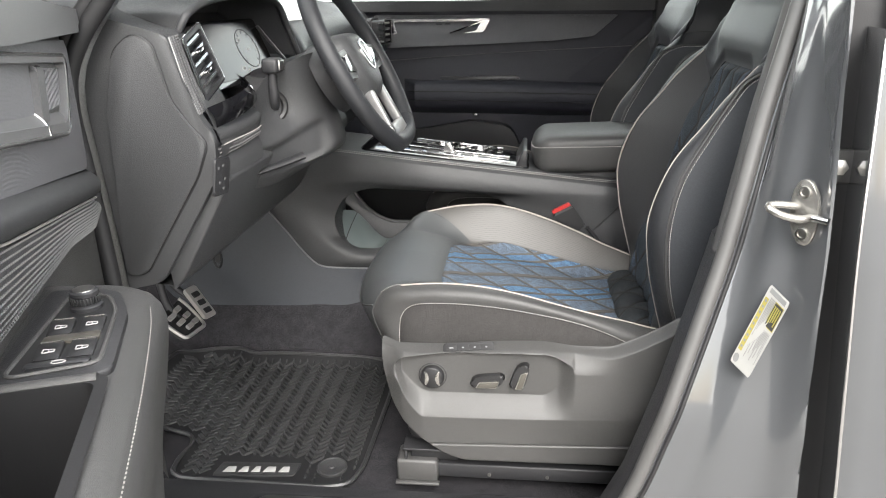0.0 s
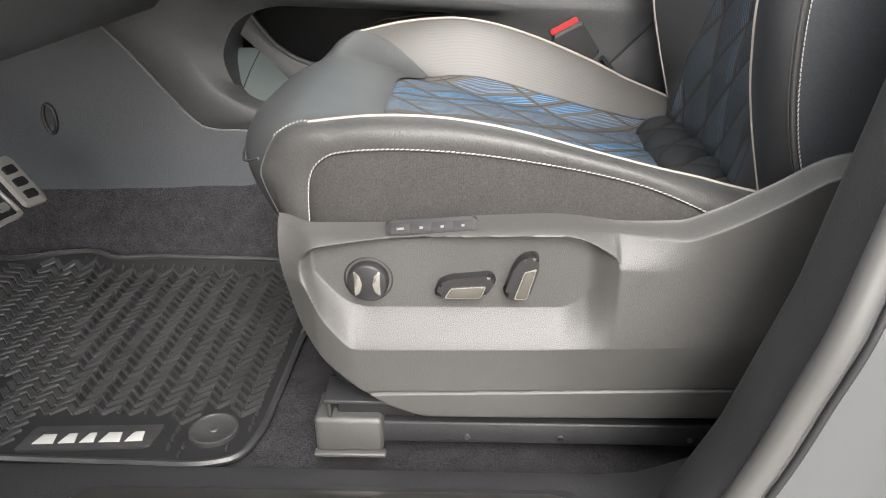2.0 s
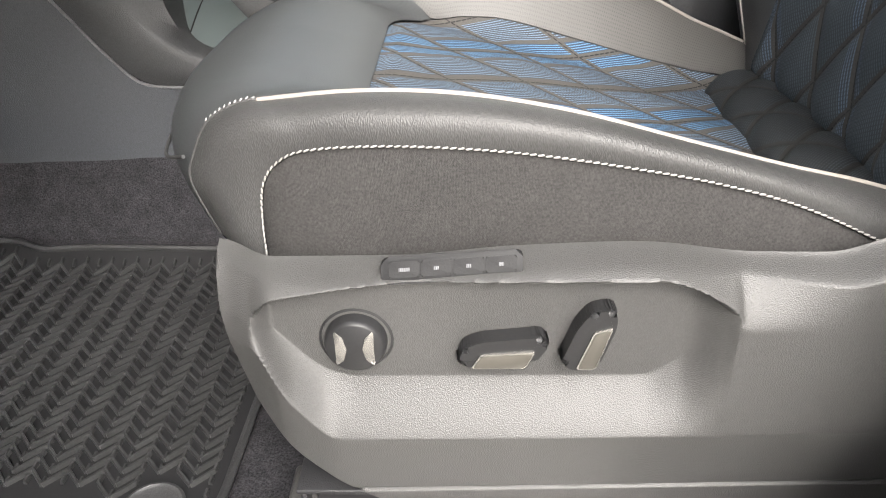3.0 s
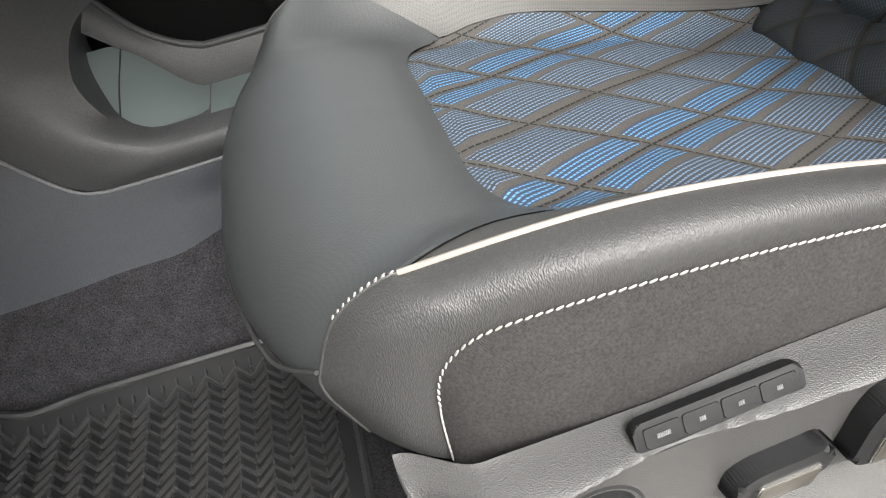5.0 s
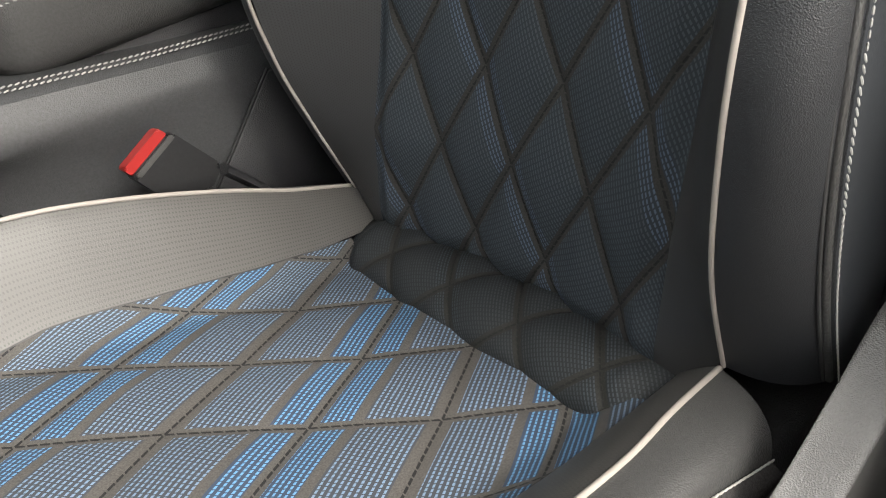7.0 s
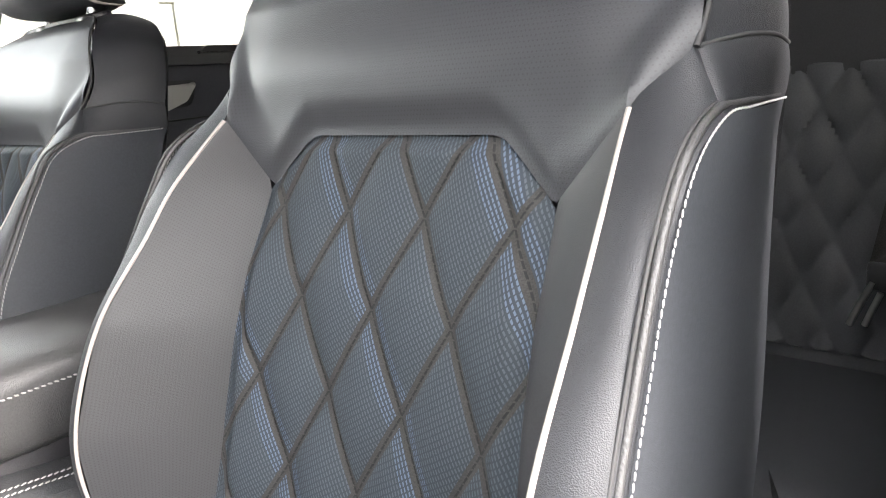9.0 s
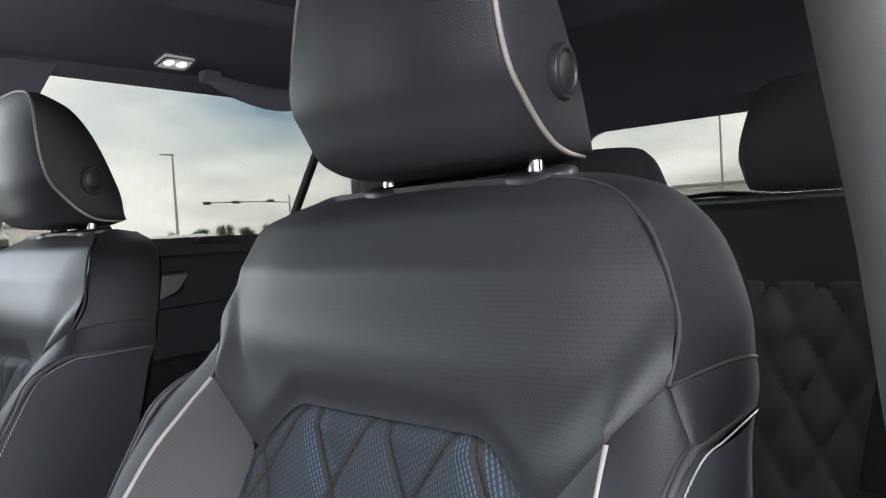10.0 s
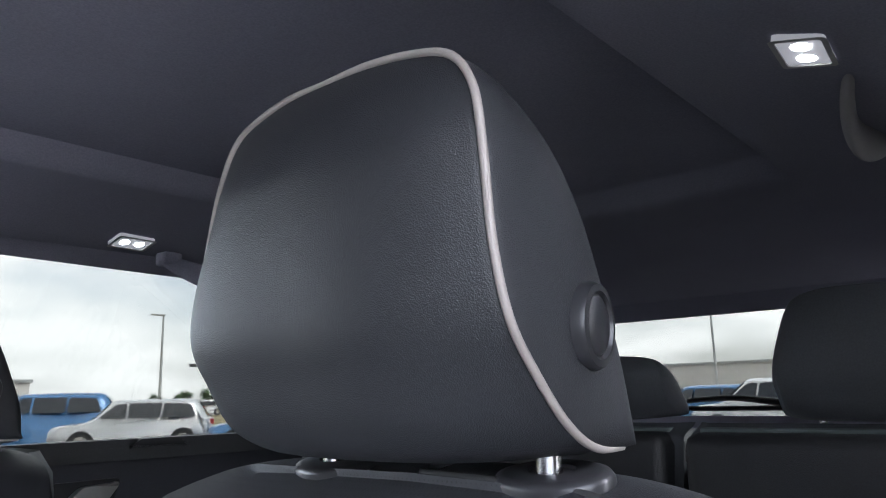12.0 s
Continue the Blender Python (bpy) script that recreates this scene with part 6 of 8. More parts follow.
def driver_door():
    o = thing("driver_door", "open driver's door with padded panel, armrest and switches", "car door")
    outline = rounded([(-0.03, -0.14), (-0.03, 0.45), (-0.022, 0.62), (-0.018, 0.77), (-0.030, 0.90), (1.02, 0.94), (1.05, 0.60), (0.98, -0.14)], 0.05, 4)
    part("door_shell", prism(outline, -0.13, -0.03, dr, 0.012), M_BODY, o, "grey painted outer door")
    part("panel_board", prism(outline, -0.035, 0.0, dr, 0.008), M_PLASTIC, o, "charcoal plastic door panel")
    part("window_trim", prism(rounded([(-0.018, 0.868), (-0.025, 0.898), (1.0, 0.955), (1.0, 0.905), (0.35, 0.868)], 0.012), -0.03, 0.030, dr, 0.008), M_BOWL, o, "satin grey window ledge")
    part("door_glass", prism([(-0.05, 0.93), (0.10, 1.10), (0.30, 1.25), (0.98, 1.28), (1.0, 0.95)], -0.082, -0.078, dr), M_GLASS, o, "side window glass", smooth=False)
    for ob in list(o.children):
        if ob.name.startswith("door_glass"):
            ob.visible_shadow = False
    # mirror base triangle
    part("mirror_cover", prism(rounded([(-0.13, 0.89), (0.10, 0.905), (-0.02, 1.06), (-0.06, 1.06)], 0.02), -0.06, -0.02, dr, 0.005), M_PLASTIC_DARK, o)
    # upper woven area
    part("upper_insert", prism(rounded([(-0.008, 0.676), (-0.008, 0.858), (0.35, 0.872), (0.98, 0.900), (0.98, 0.79), (0.60, 0.758), (0.403, 0.732)], 0.012), 0.0, 0.010, dr, 0.004), M_DECOR, o, "ribbed dark grey decor panel")
    # handle bowl
    bz = rounded([(0.118, 0.748), (0.070, 0.842), (0.36, 0.862), (0.46, 0.862), (0.44, 0.786)], 0.022, 5)
    bi = rounded([(0.120, 0.762), (0.080, 0.834), (0.36, 0.853), (0.45, 0.853), (0.43, 0.797)], 0.016, 5)
    part("handle_surround", ring_panel(bz, bi, 0.022, -0.035, dr), M_BOWL, o, "satin grey handle surround")
    part("surround_edge", tube([dr(a, b, 0.021) for a, b in bz], 0.0026, closed=True, smooth_pts=False, k=6), M_CHROME, o)
    part("handle_bowl", prism(bi, -0.042, -0.034, dr), M_PLASTIC, o)
    grille = part("lock_grille", prism(rounded([(0.108, 0.776), (0.083, 0.828), (0.176, 0.835), (0.190, 0.782)], 0.004), -0.03, 0.012, dr, 0.003), M_PLASTIC, o, "fine ribbed grille")
    for k in range(15):
        a = 0.090 + 0.0058 * k
        part("rib", prism([(a + 0.020, 0.784), (a + 0.0225, 0.784), (a + 0.0025, 0.8285 + 0.00035 * k), (a, 0.8285 + 0.00035 * k)], 0.0115, 0.0140, dr), M_DECOR, grille)
    part("door_handle", prism(rounded([(0.196, 0.770), (0.180, 0.836), (0.212, 0.838), (0.226, 0.772)], 0.005), -0.03, 0.018, dr, 0.005, 3), M_BOWL, o, "grey inner handle")
    part("handle_groove", prism(rounded([(0.230, 0.772), (0.216, 0.838), (0.236, 0.840), (0.250, 0.774)], 0.005), -0.03, 0.008, dr, 0.004), M_BOWL, o)

    def cup(u, v):
        d = 0.116 + 0.30 * u
        t = math.pi * 0.5 * v
        return dr(d, 0.752 + 0.09 * (d - 0.116) + 0.032 * math.sin(t), -0.012 + 0.034 * math.cos(t))
    part("pull_cup", grid(cup, 30, 10), M_BOWL, o, "smooth grey pull cup")
    part("cup_seam", tube([cup(0.36, v) for v in (0.0, 0.25, 0.5, 0.75, 1.0)], 0.0022, 20), M_CHROME, o)
    # padded roll and woven insert, both rising towards the rear
    rise = lambda d: 0.147 * min(d, 0.5) + 0.03 * max(0, d - 0.5)

    def roll(u, v):
        d = -0.018 + 1.0 * u
        t = math.pi * v
        end = 1 - 0.5 * smooth01(0.03, 0.0, u)
        return dr(d, 0.674 + rise(d) - 0.040 * (1 - math.cos(t)) / 2, 0.004 + 0.024 * math.sin(t) * end)
    part("padded_roll", grid(roll, 60, 14), M_SOFT, o, "padded black roll")
    part("roll_piping", tube([dr(d, 0.632 + rise(d), 0.012) for d in (-0.016, 0.05, 0.12, 0.2, 0.3, 0.4, 0.5, 0.7, 0.95)], 0.0016, 60, 6), M_HANDLE, o, "pale piping under the roll")

    def insert(u, v):
        d = -0.016 + 0.62 * u
        z1 = 0.628 + rise(d)
        z0 = 0.586 + 0.14 * min(max(0, d), 0.17) + 0.03 * max(0, d - 0.17) + 0.016 * smooth01(0.03, -0.016, d)
        return dr(d, z0 + (z1 - z0) * v, 0.004 + 0.012 * math.sin(math.pi * v) ** 0.5), DN
    weave = part("woven_insert", grid(lambda u, v: insert(u, v)[0], 60, 10), M_TRIM, o, "woven grey insert")
    tagged(part("weave_knots", knots(lambda u, v: insert(min(u, 1), v), 100, 12, 0.0014, 0.0012), M_KNOT, weave, "pale woven knots", smooth=False), "pale woven knots", kind="stuff")
    # armrest
    prof = [(0.0, 0.600), (0.030, 0.600), (0.085, 0.598), (0.112, 0.594), (0.126, 0.580), (0.130, 0.555), (0.122, 0.50), (0.100, 0.38), (0.085, 0.20), (0.07, 0.08), (0.0, 0.06)]
    def arm(u, v):
        P = curve_pts([(a, 0, b) for a, b in prof], 48)[round(v * 48)]
        d = 0.285 + 0.67 * u
        f = (1 - max(0, 1 - u / 0.07) ** 2.2) ** 0.5 if u < 0.07 else 1.0
        return dr(d, P.z, P.x * (0.25 + 0.75 * f) + 0.006 * smooth01(0.2, 0.6, u))
    # top skin leaves the tray open
    def arm_grid():
        bm = grid(arm, 96, 48)
        kill = []
        for fc in bm.faces:
            c = fc.calc_center_median() - DO
            d, w = c.dot(DE), c.dot(DN)
            if 0.540 < d < 0.790 and w < 0.097 and c.z > 0.57:
                kill.append(fc)
        bmesh.ops.delete(bm, geom=kill, context="FACES")
        return bm
    part("armrest", arm_grid(), M_LEATHER_LIT, o, "padded leather armrest")
    part("armrest_stitching", stitches([dr(0.345, 0.590, 0.116), dr(0.42, 0.589, 0.124), dr(0.60, 0.589, 0.130), dr(0.92, 0.589, 0.131)], 0.0056, 0.0044, 0.00065), M_THREAD, o, "pale stitching")
    D2 = lambda a, b, q: dr(a, q, b)
    part("switch_plate", prism(rounded([(0.304, 0.012), (0.330, 0.086), (0.400, 0.102), (0.530, 0.104), (0.534, 0.004)], 0.016), 0.594, 0.6035, D2, 0.002), M_PLASTIC_DARK, o, "charcoal switch plate")
    field = rounded([(0.336, 0.036), (0.346, 0.077), (0.392, 0.090), (0.513, 0.092), (0.522, 0.016)], 0.013)
    part("plate_field", prism(field, 0.600, 0.6042, D2, 0.001), M_KNOB, o, "satin black switch field")
    part("plate_frame", tube([D2(a, b, 0.6045) for a, b in field], 0.0022, closed=True, smooth_pts=False, k=6), M_PLASTIC, o, "raised rim of the switch field")
    kn = Matrix.Translation(dr(0.374, 0.604, 0.059))
    knob = part("mirror_knob", lathe([(0.0165, 0), (0.0165, 0.004), (0.0135, 0.006), (0.0130, 0.014), (0.0142, 0.015), (0.0142, 0.019), (0.0125, 0.0205), (0, 0.0205)], kn), M_PLASTIC_SMOOTH, o, "ridged mirror knob")
    for k in range(28):
        a = 2 * math.pi * k / 28
        part("knob_ridge", box(-0.0008, 0.0008, 0.0132, 0.0150, 0.0065, 0.0145, 0.0003, 1, kn @ Matrix.Rotation(a, 4, "Z")), M_KNOB, knob)
    part("knob_cap", lathe([(0.0110, 0.0204), (0.0108, 0.0214), (0, 0.0216)], kn), M_STEEL, knob)
    for d in (0.426, 0.480):
        for wv in (0.045, 0.073):
            sx = part("window_switch", prism(rounded([(d - 0.016, wv - 0.011), (d + 0.016, wv - 0.011), (d + 0.016, wv + 0.011), (d - 0.016, wv + 0.011)], 0.003), 0.603, 0.6072, lambda a, b, q: dr(a, q - (a - d) * 0.10, b), 0.0012), M_KNOB, o, "window switch")
            part("switch_edge", prism([(d - 0.0155, wv - 0.0095), (d - 0.0138, wv - 0.0095), (d - 0.0138, wv + 0.0095), (d - 0.0155, wv + 0.0095)], 0.606, 0.6092, D2), M_GRIP, sx)
            mk = rounded([(d - 0.002, wv - 0.0050), (d + 0.0055, wv - 0.0050), (d + 0.004, wv + 0.0050), (d - 0.0005, wv + 0.0050)], 0.001, 2)
            part("marking", tube([D2(a, b, 0.6076) for a, b in mk], 0.0007, closed=True, smooth_pts=False, k=4), M_HANDLE, sx)
            part("marking", tube([D2(d - 0.001, wv, 0.6076), D2(d + 0.005, wv, 0.6076)], 0.0006, 2, 4), M_HANDLE, sx)
    part("switch_divider", prism(rounded([(0.445, 0.034), (0.462, 0.034), (0.462, 0.084), (0.445, 0.084)], 0.003), 0.603, 0.6068, D2, 0.001), M_FACE, o, "satin grey bar between the switches")
    ls = part("lock_switch", prism(rounded([(0.501, 0.030), (0.513, 0.030), (0.513, 0.084), (0.501, 0.084)], 0.005), 0.603, 0.607, D2, 0.001), M_PLASTIC_SMOOTH, o)
    part("marking", tube([D2(0.507 + 0.003 * math.cos(t), 0.058 + 0.006 * math.sin(t), 0.6074) for t in (2 * math.pi * k / 12 for k in range(12))], 0.0007, closed=True, smooth_pts=False, k=4), M_HANDLE, ls)
    # tray
    part("tray_wall", ring_panel(rounded([(0.534, -0.004), (0.534, 0.104), (0.802, 0.106), (0.802, -0.004)], 0.016, 5), rounded([(0.547, 0.002), (0.547, 0.094), (0.790, 0.094), (0.790, 0.002)], 0.012, 5), 0.6035, 0.455, D2), M_TRAY, o, "smooth black wall of the storage tray")
    part("tray_floor", prism(rounded([(0.543, 0.0), (0.543, 0.096), (0.795, 0.096), (0.795, 0.0)], 0.012), 0.450, 0.456, D2), M_TRAY, o, "dark open storage tray")
    part("tray_lip", tube([D2(0.540, w, 0.6040) for w in (0.0, 0.03, 0.06, 0.094)], 0.006, 20, 10, flat=0.6), M_PLASTIC, o, "rounded grey lip of the tray")
    liner = part("tray_liner", prism(rounded([(0.62, 0.004), (0.62, 0.090), (0.785, 0.090), (0.785, 0.004)], 0.008), 0.535, 0.541, D2, 0.001), M_RUBBER, o, "ribbed tray liner")
    for k in range(12):
        d = 0.628 + 0.0132 * k
        part("liner_rib", prism([(d, 0.008), (d + 0.005, 0.008), (d + 0.005, 0.086), (d, 0.086)], 0.540, 0.5435, D2, 0.0006), M_RUBBER, liner)
    part("door_pocket", prism([(0.25, 0.10), (0.25, 0.30), (0.9, 0.30), (0.9, 0.10)], 0.0, 0.05, lambda a, b, q: dr(a, b, q), 0.01), M_PLASTIC_DARK, o)


driver_door()


# ---------------------------------------------------------------- body round the driver's opening
SEAL = [(-0.15, 0.86), (0.0, 0.985), (0.07, 1.030), (0.14, 1.063), (0.19, 1.086), (0.33, 1.128), (0.46, 1.168), (0.565, 1.199), (0.74, 1.238), (0.89, 1.275), (1.05, 1.310), (1.22, 1.350)]
SEAL_Y = [(-0.15, -0.486), (0.33, -0.478), (0.46, -0.450), (0.565, -0.428), (0.74, -0.390), (0.89, -0.366), (1.22, -0.300)]
JAMB_X = [(-0.15, 1.31), (0.25, 1.292), (0.5, 1.286), (1.22, 1.282)]
JAMB_Y = [(-0.15, -0.565), (0.6, -0.550), (0.9, -0.515), (1.22, -0.43)]
DOOR_X = [(-0.2, 1.352), (0.26, 1.338), (0.6, 1.316), (1.0, 1.322)]


def b_pillar():
    zs = [-0.15 + 1.37 * k / 60 for k in range(61)]
    def loft(cols):
        def f(u, v):
            z = zs[round(u * 60)]
            P = curve_pts([(a, c, 0) for a, c in cols(z, lerp_table(SEAL, z), lerp_table(SEAL_Y, z), lerp_table(JAMB_X, z), lerp_table(JAMB_Y, z))], 40)[round(v * 40)]
            return (P.x, P.y, z)
        return grid(f, 60, 40)

    def jamb(z, sx, sy, jx, jy):
        w = jx - sx
        return [(sx + 0.006, sy + 0.004), (sx + 0.012, sy - 0.008), (sx + 0.022, sy - 0.012), (sx + 0.34 * w, sy - 0.020), (sx + 0.50 * w, sy + 0.42 * (jy - sy)), (sx + 0.78 * w, sy + 0.60 * (jy - sy)), (sx + 0.94 * w, sy + 0.88 * (jy - sy)), (jx - 0.002, jy + 0.004), (jx + 0.002, jy), (jx + 0.004, jy + 0.02), (jx + 0.004, jy + 0.07)]
    structure("pillar_body", loft(jamb), M_BODY, "grey painted pillar behind the front door opening")
    structure("pillar_gap", loft(lambda z, sx, sy, jx, jy: [(jx + 0.002, jy + 0.03), (jx + 0.006, jy + 0.065), (jx + 0.06, jy + 0.07), (jx + 0.075, jy + 0.03)]), M_RUBBER, "dark rubber gap before the rear door")
    def trim(cols, z0, z1):
        def f(u, v):
            z = z0 + (z1 - z0) * u
            P = curve_pts([(a, b, 0) for a, b in cols], 28)[round(v * 28)]
            k = 1.0 - 0.75 * smooth01(0.02, 0.34, z) if P.x < 0 and z1 < 0.6 else 1.0
            return (lerp_table(SEAL, z) + P.x * k, lerp_table(SEAL_Y, z) + P.y, z)
        return grid(f, 44, 28)
    LOWER = [(0.12, 0.17), (0.05, 0.13), (0.004, 0.085), (-0.014, 0.048), (-0.016, 0.018), (-0.006, 0.003), (0.004, 0.002)]
    structure("pillar_trim_lower", trim(LOWER, 0.0, 0.565), M_PLASTIC_DARK, "black lower pillar trim")
    low = [(lerp_table(SEAL, 0.565) + (a if a > 0 else 0.25 * a), -0.428 + b, 0.565) for a, b in LOWER]
    structure("pillar_trim_cap", ruled(low, [(a + 0.05 * (0.02 - b - 0.428 + 0.428) + 0.006, b + 0.01, 0.580) for a, b, c in low], 20, 4), M_PLASTIC_DARK, "top of the lower pillar trim")
    structure("pillar_trim_upper", trim([(0.16, 0.050), (0.09, 0.062), (0.03, 0.058), (-0.002, 0.040), (-0.010, 0.022), (-0.006, 0.006), (0.004, 0.002)], 0.555, 1.26), M_PILLAR, "dark grey upper pillar trim")
    seal = [(lerp_table(SEAL, z) + 0.002, lerp_table(SEAL_Y, z) - 0.002, z) for z in [-0.12 + 1.34 * k / 24 for k in range(25)]]
    structure("door_seal", tube(seal, 0.0115, 110, 12), M_SEAL, "round black rubber door seal")
    structure("door_seal_lip", tube([(a + 0.015, b - 0.008, c) for a, b, c in seal], 0.0034, 110, 8), M_RUBBER, "thin lip of the door seal")
    # front edge of the opening
    A = [(0.30, -0.405, 0.10), (0.289, -0.41, 0.50), (0.28, -0.412, 0.67), (0.274, -0.412, 0.77), (0.291, -0.41, 0.834), (0.345, -0.40, 0.91), (0.47, -0.37, 1.05), (0.66, -0.34, 1.17), (0.85, -0.315, 1.235), (1.2, -0.31, 1.255)]
    structure("front_seal", tube([(a - 0.020, b - 0.008, c) for a, b, c in A], 0.013, 110, 12), M_RUBBER, "round black rubber seal along the front of the opening")
    structure("front_seal_lip", tube([(a - 0.042, b - 0.012, c - 0.002) for a, b, c in A], 0.010, 110, 10), M_RUBBER, "second lip of the front seal")
    structure("front_pillar", ruled([(a - 0.002, b + 0.004, c) for a, b, c in A], [(a - 0.10, b + 0.06, c + 0.02) for a, b, c in A], 60, 6, 0.01, (0.5, 0.5, 0)), M_PLASTIC, "charcoal front pillar trim")
    structure("front_pillar_body", ruled([(a - 0.045, b - 0.008, c) for a, b, c in A], [(a - 0.13, b - 0.06, c) for a, b, c in A], 60, 6, 0.01, (-0.5, -0.5, 0)), M_BODY, "grey painted front pillar")
    # label
    lab = thing("pillar_label", "white and yellow printed label stuck to the pillar", "label")
    c00, c10, c11, c01 = Vector((1.243, -0.499, 0.5375)), Vector((1.2615, -0.521, 0.5205)), Vector((1.224, -0.516, 0.4065)), Vector((1.201, -0.504, 0.427))
    off = (c10 - c00).cross(c01 - c00).normalized()
    off = off if off.y < 0 else -off
    Lb = lambda a, b, q: c00.lerp(c10, a).lerp(c01.lerp(c11, a), b) + off * q
    part("label_paper", prism(rounded([(0, 0), (1, 0), (1, 1), (0, 1)], 0.06), -0.0005, 0.0012, Lb), M_PAPER, lab)
    part("yellow_band", prism([(0.05, 0.14), (0.22, 0.14), (0.22, 0.82), (0.05, 0.82)], 0.0012, 0.0015, Lb), M_YELLOW, lab, "yellow band")
    part("yellow_block", prism([(0.52, 0.10), (0.95, 0.10), (0.95, 0.40), (0.52, 0.40)], 0.0012, 0.0015, Lb), M_YELLOW, lab, "yellow warning block")
    part("dark_block", prism([(0.54, 0.11), (0.93, 0.11), (0.93, 0.39), (0.54, 0.39)], 0.0015, 0.0018, Lb), M_RUBBER, lab)
    for i in range(4):
        a0 = 0.58 + 0.085 * i
        part("yellow_bar", prism([(a0, 0.14), (a0 + 0.045, 0.14), (a0 + 0.045, 0.35 - 0.02 * (i % 3)), (a0, 0.35 - 0.02 * (i % 3))], 0.0018, 0.0021, Lb), M_YELLOW, lab)
    for i in range(9):
        b0 = 0.16 + 0.074 * i
        part("band_mark", prism([(0.09, b0), (0.18, b0), (0.18, b0 + 0.03), (0.09, b0 + 0.03)], 0.0015, 0.0018, Lb), M_INK, lab)
    part("round_mark", prism([(0.16 + 0.12 * math.cos(t), 0.92 + 0.055 * math.sin(t)) for t in (2 * math.pi * k / 20 for k in range(20))], 0.0012, 0.0015, Lb), M_INK, lab)
    for i in range(13):
        a0 = 0.28 + 0.052 * i
        b0 = 0.10 if a0 < 0.5 else 0.44
        if a0 < 0.95:
            part("print_bar", prism([(a0, b0), (a0 + 0.02, b0), (a0 + 0.02, 0.60 + 0.30 * ((i * 7) % 5) / 5), (a0, 0.60 + 0.30 * ((i * 7) % 5) / 5)], 0.0012, 0.0014, Lb), M_INK, lab)
    part("code_bars", prism([(0.1, 0.02), (0.9, 0.02), (0.9, 0.075), (0.1, 0.075)], 0.0012, 0.0014, Lb), M_INK, lab)
    # striker
    st = thing("door_striker", "bare steel door striker bolted to the pillar", "door striker")
    base = Vector((1.268, -0.512, 0.640))
    sx, sn = Vector((0.64, -0.77, 0)).normalized(), Vector((-0.77, -0.64, 0)).normalized()
    Sp = lambda a, b, q: base + sx * a + Vector((-0.06, 0, 1)) * b + sn * q
    part("striker_plate", prism([(0.0185 * math.copysign(abs(math.cos(t)) ** 0.9, math.cos(t)), 0.043 * math.sin(t)) for t in (2 * math.pi * k / 28 for k in range(28))], -0.002, 0.005, Sp, 0.0008), M_GRIP, st)
    for b in (-0.027, 0.027):
        part("bolt", lathe([(0.0075, 0), (0.0075, 0.003), (0.0045, 0.0032), (0.004, 0.0015), (0, 0.0015)], Matrix.Translation(Sp(0, b, 0.005)) @ sn.to_track_quat("Z", "Y").to_matrix().to_4x4(), 16), M_STEEL, st, "star-socket bolt")
    part("striker_loop", tube([Sp(0.010, -0.004, 0.003), Sp(0.002, -0.004, 0.022), Sp(-0.012, 0.0, 0.034), Sp(-0.026, 0.005, 0.036), Sp(-0.030, 0.008, 0.031), Sp(-0.022, 0.009, 0.022), Sp(-0.011, 0.008, 0.011), Sp(-0.010, 0.006, 0.003)], 0.0050, 40, 10), M_GRIP, st, "bare steel loop")
    part("striker_tail", tube([Sp(0.016, -0.002, 0.010), Sp(0.036, -0.002, 0.010)], 0.005, 4, 10), M_CHROME, st)


b_pillar()


def rear_door_left():
    d = thing("rear_door", "closed grey painted rear door beside the pillar", "car door")
    def skin(u, v):
        z = -0.20 + 1.06 * v
        x = lerp_table(DOOR_X, z) + 1.0 * u
        y = lerp_table(JAMB_Y, z) - 0.014 - 0.030 * math.sin(math.pi * min(1, max(0, (z + 0.35) / 1.3))) * smooth01(0, 0.15, u)
        return (x, y - 0.006 * smooth01(0, 0.012, u), z)
    part("door_skin", grid(skin, 80, 40), M_BODY, d, "grey painted outer skin")
    part("door_edge", grid(lambda u, v: (lambda z: (lerp_table(DOOR_X, z) + 0.015 * v, lerp_table(JAMB_Y, z) - 0.014 + 0.10 * v, z))(-0.20 + 1.06 * u), 30, 6), M_BODY, d)
    part("edge_strip", tube([(lerp_table(DOOR_X, z) - 0.001, lerp_table(JAMB_Y, z) - 0.013, z) for z in [-0.15 + 1.0 * k / 14 for k in range(15)]], 0.0028, 50), M_CHROME, d, "bright edge strip")
    for z in (0.690, 0.155):
        x, y = lerp_table(JAMB_X, z) + 0.030, lerp_table(JAMB_Y, z) + 0.066
        m = Matrix.Translation((x, y, z)) @ pose(0, 0, 0, 90, 0, -20)
        part("check_bolt", lathe([(0.011, 0), (0.011, 0.006), (0.007, 0.008), (0, 0.008)], m, 6), M_STEEL, d, "dark hinge bolt")
        part("hinge_plate", box(x - 0.018, x + 0.022, y - 0.003, y + 0.008, z - 0.022, z + 0.022, 0.003), M_PLASTIC, d)


rear_door_left()


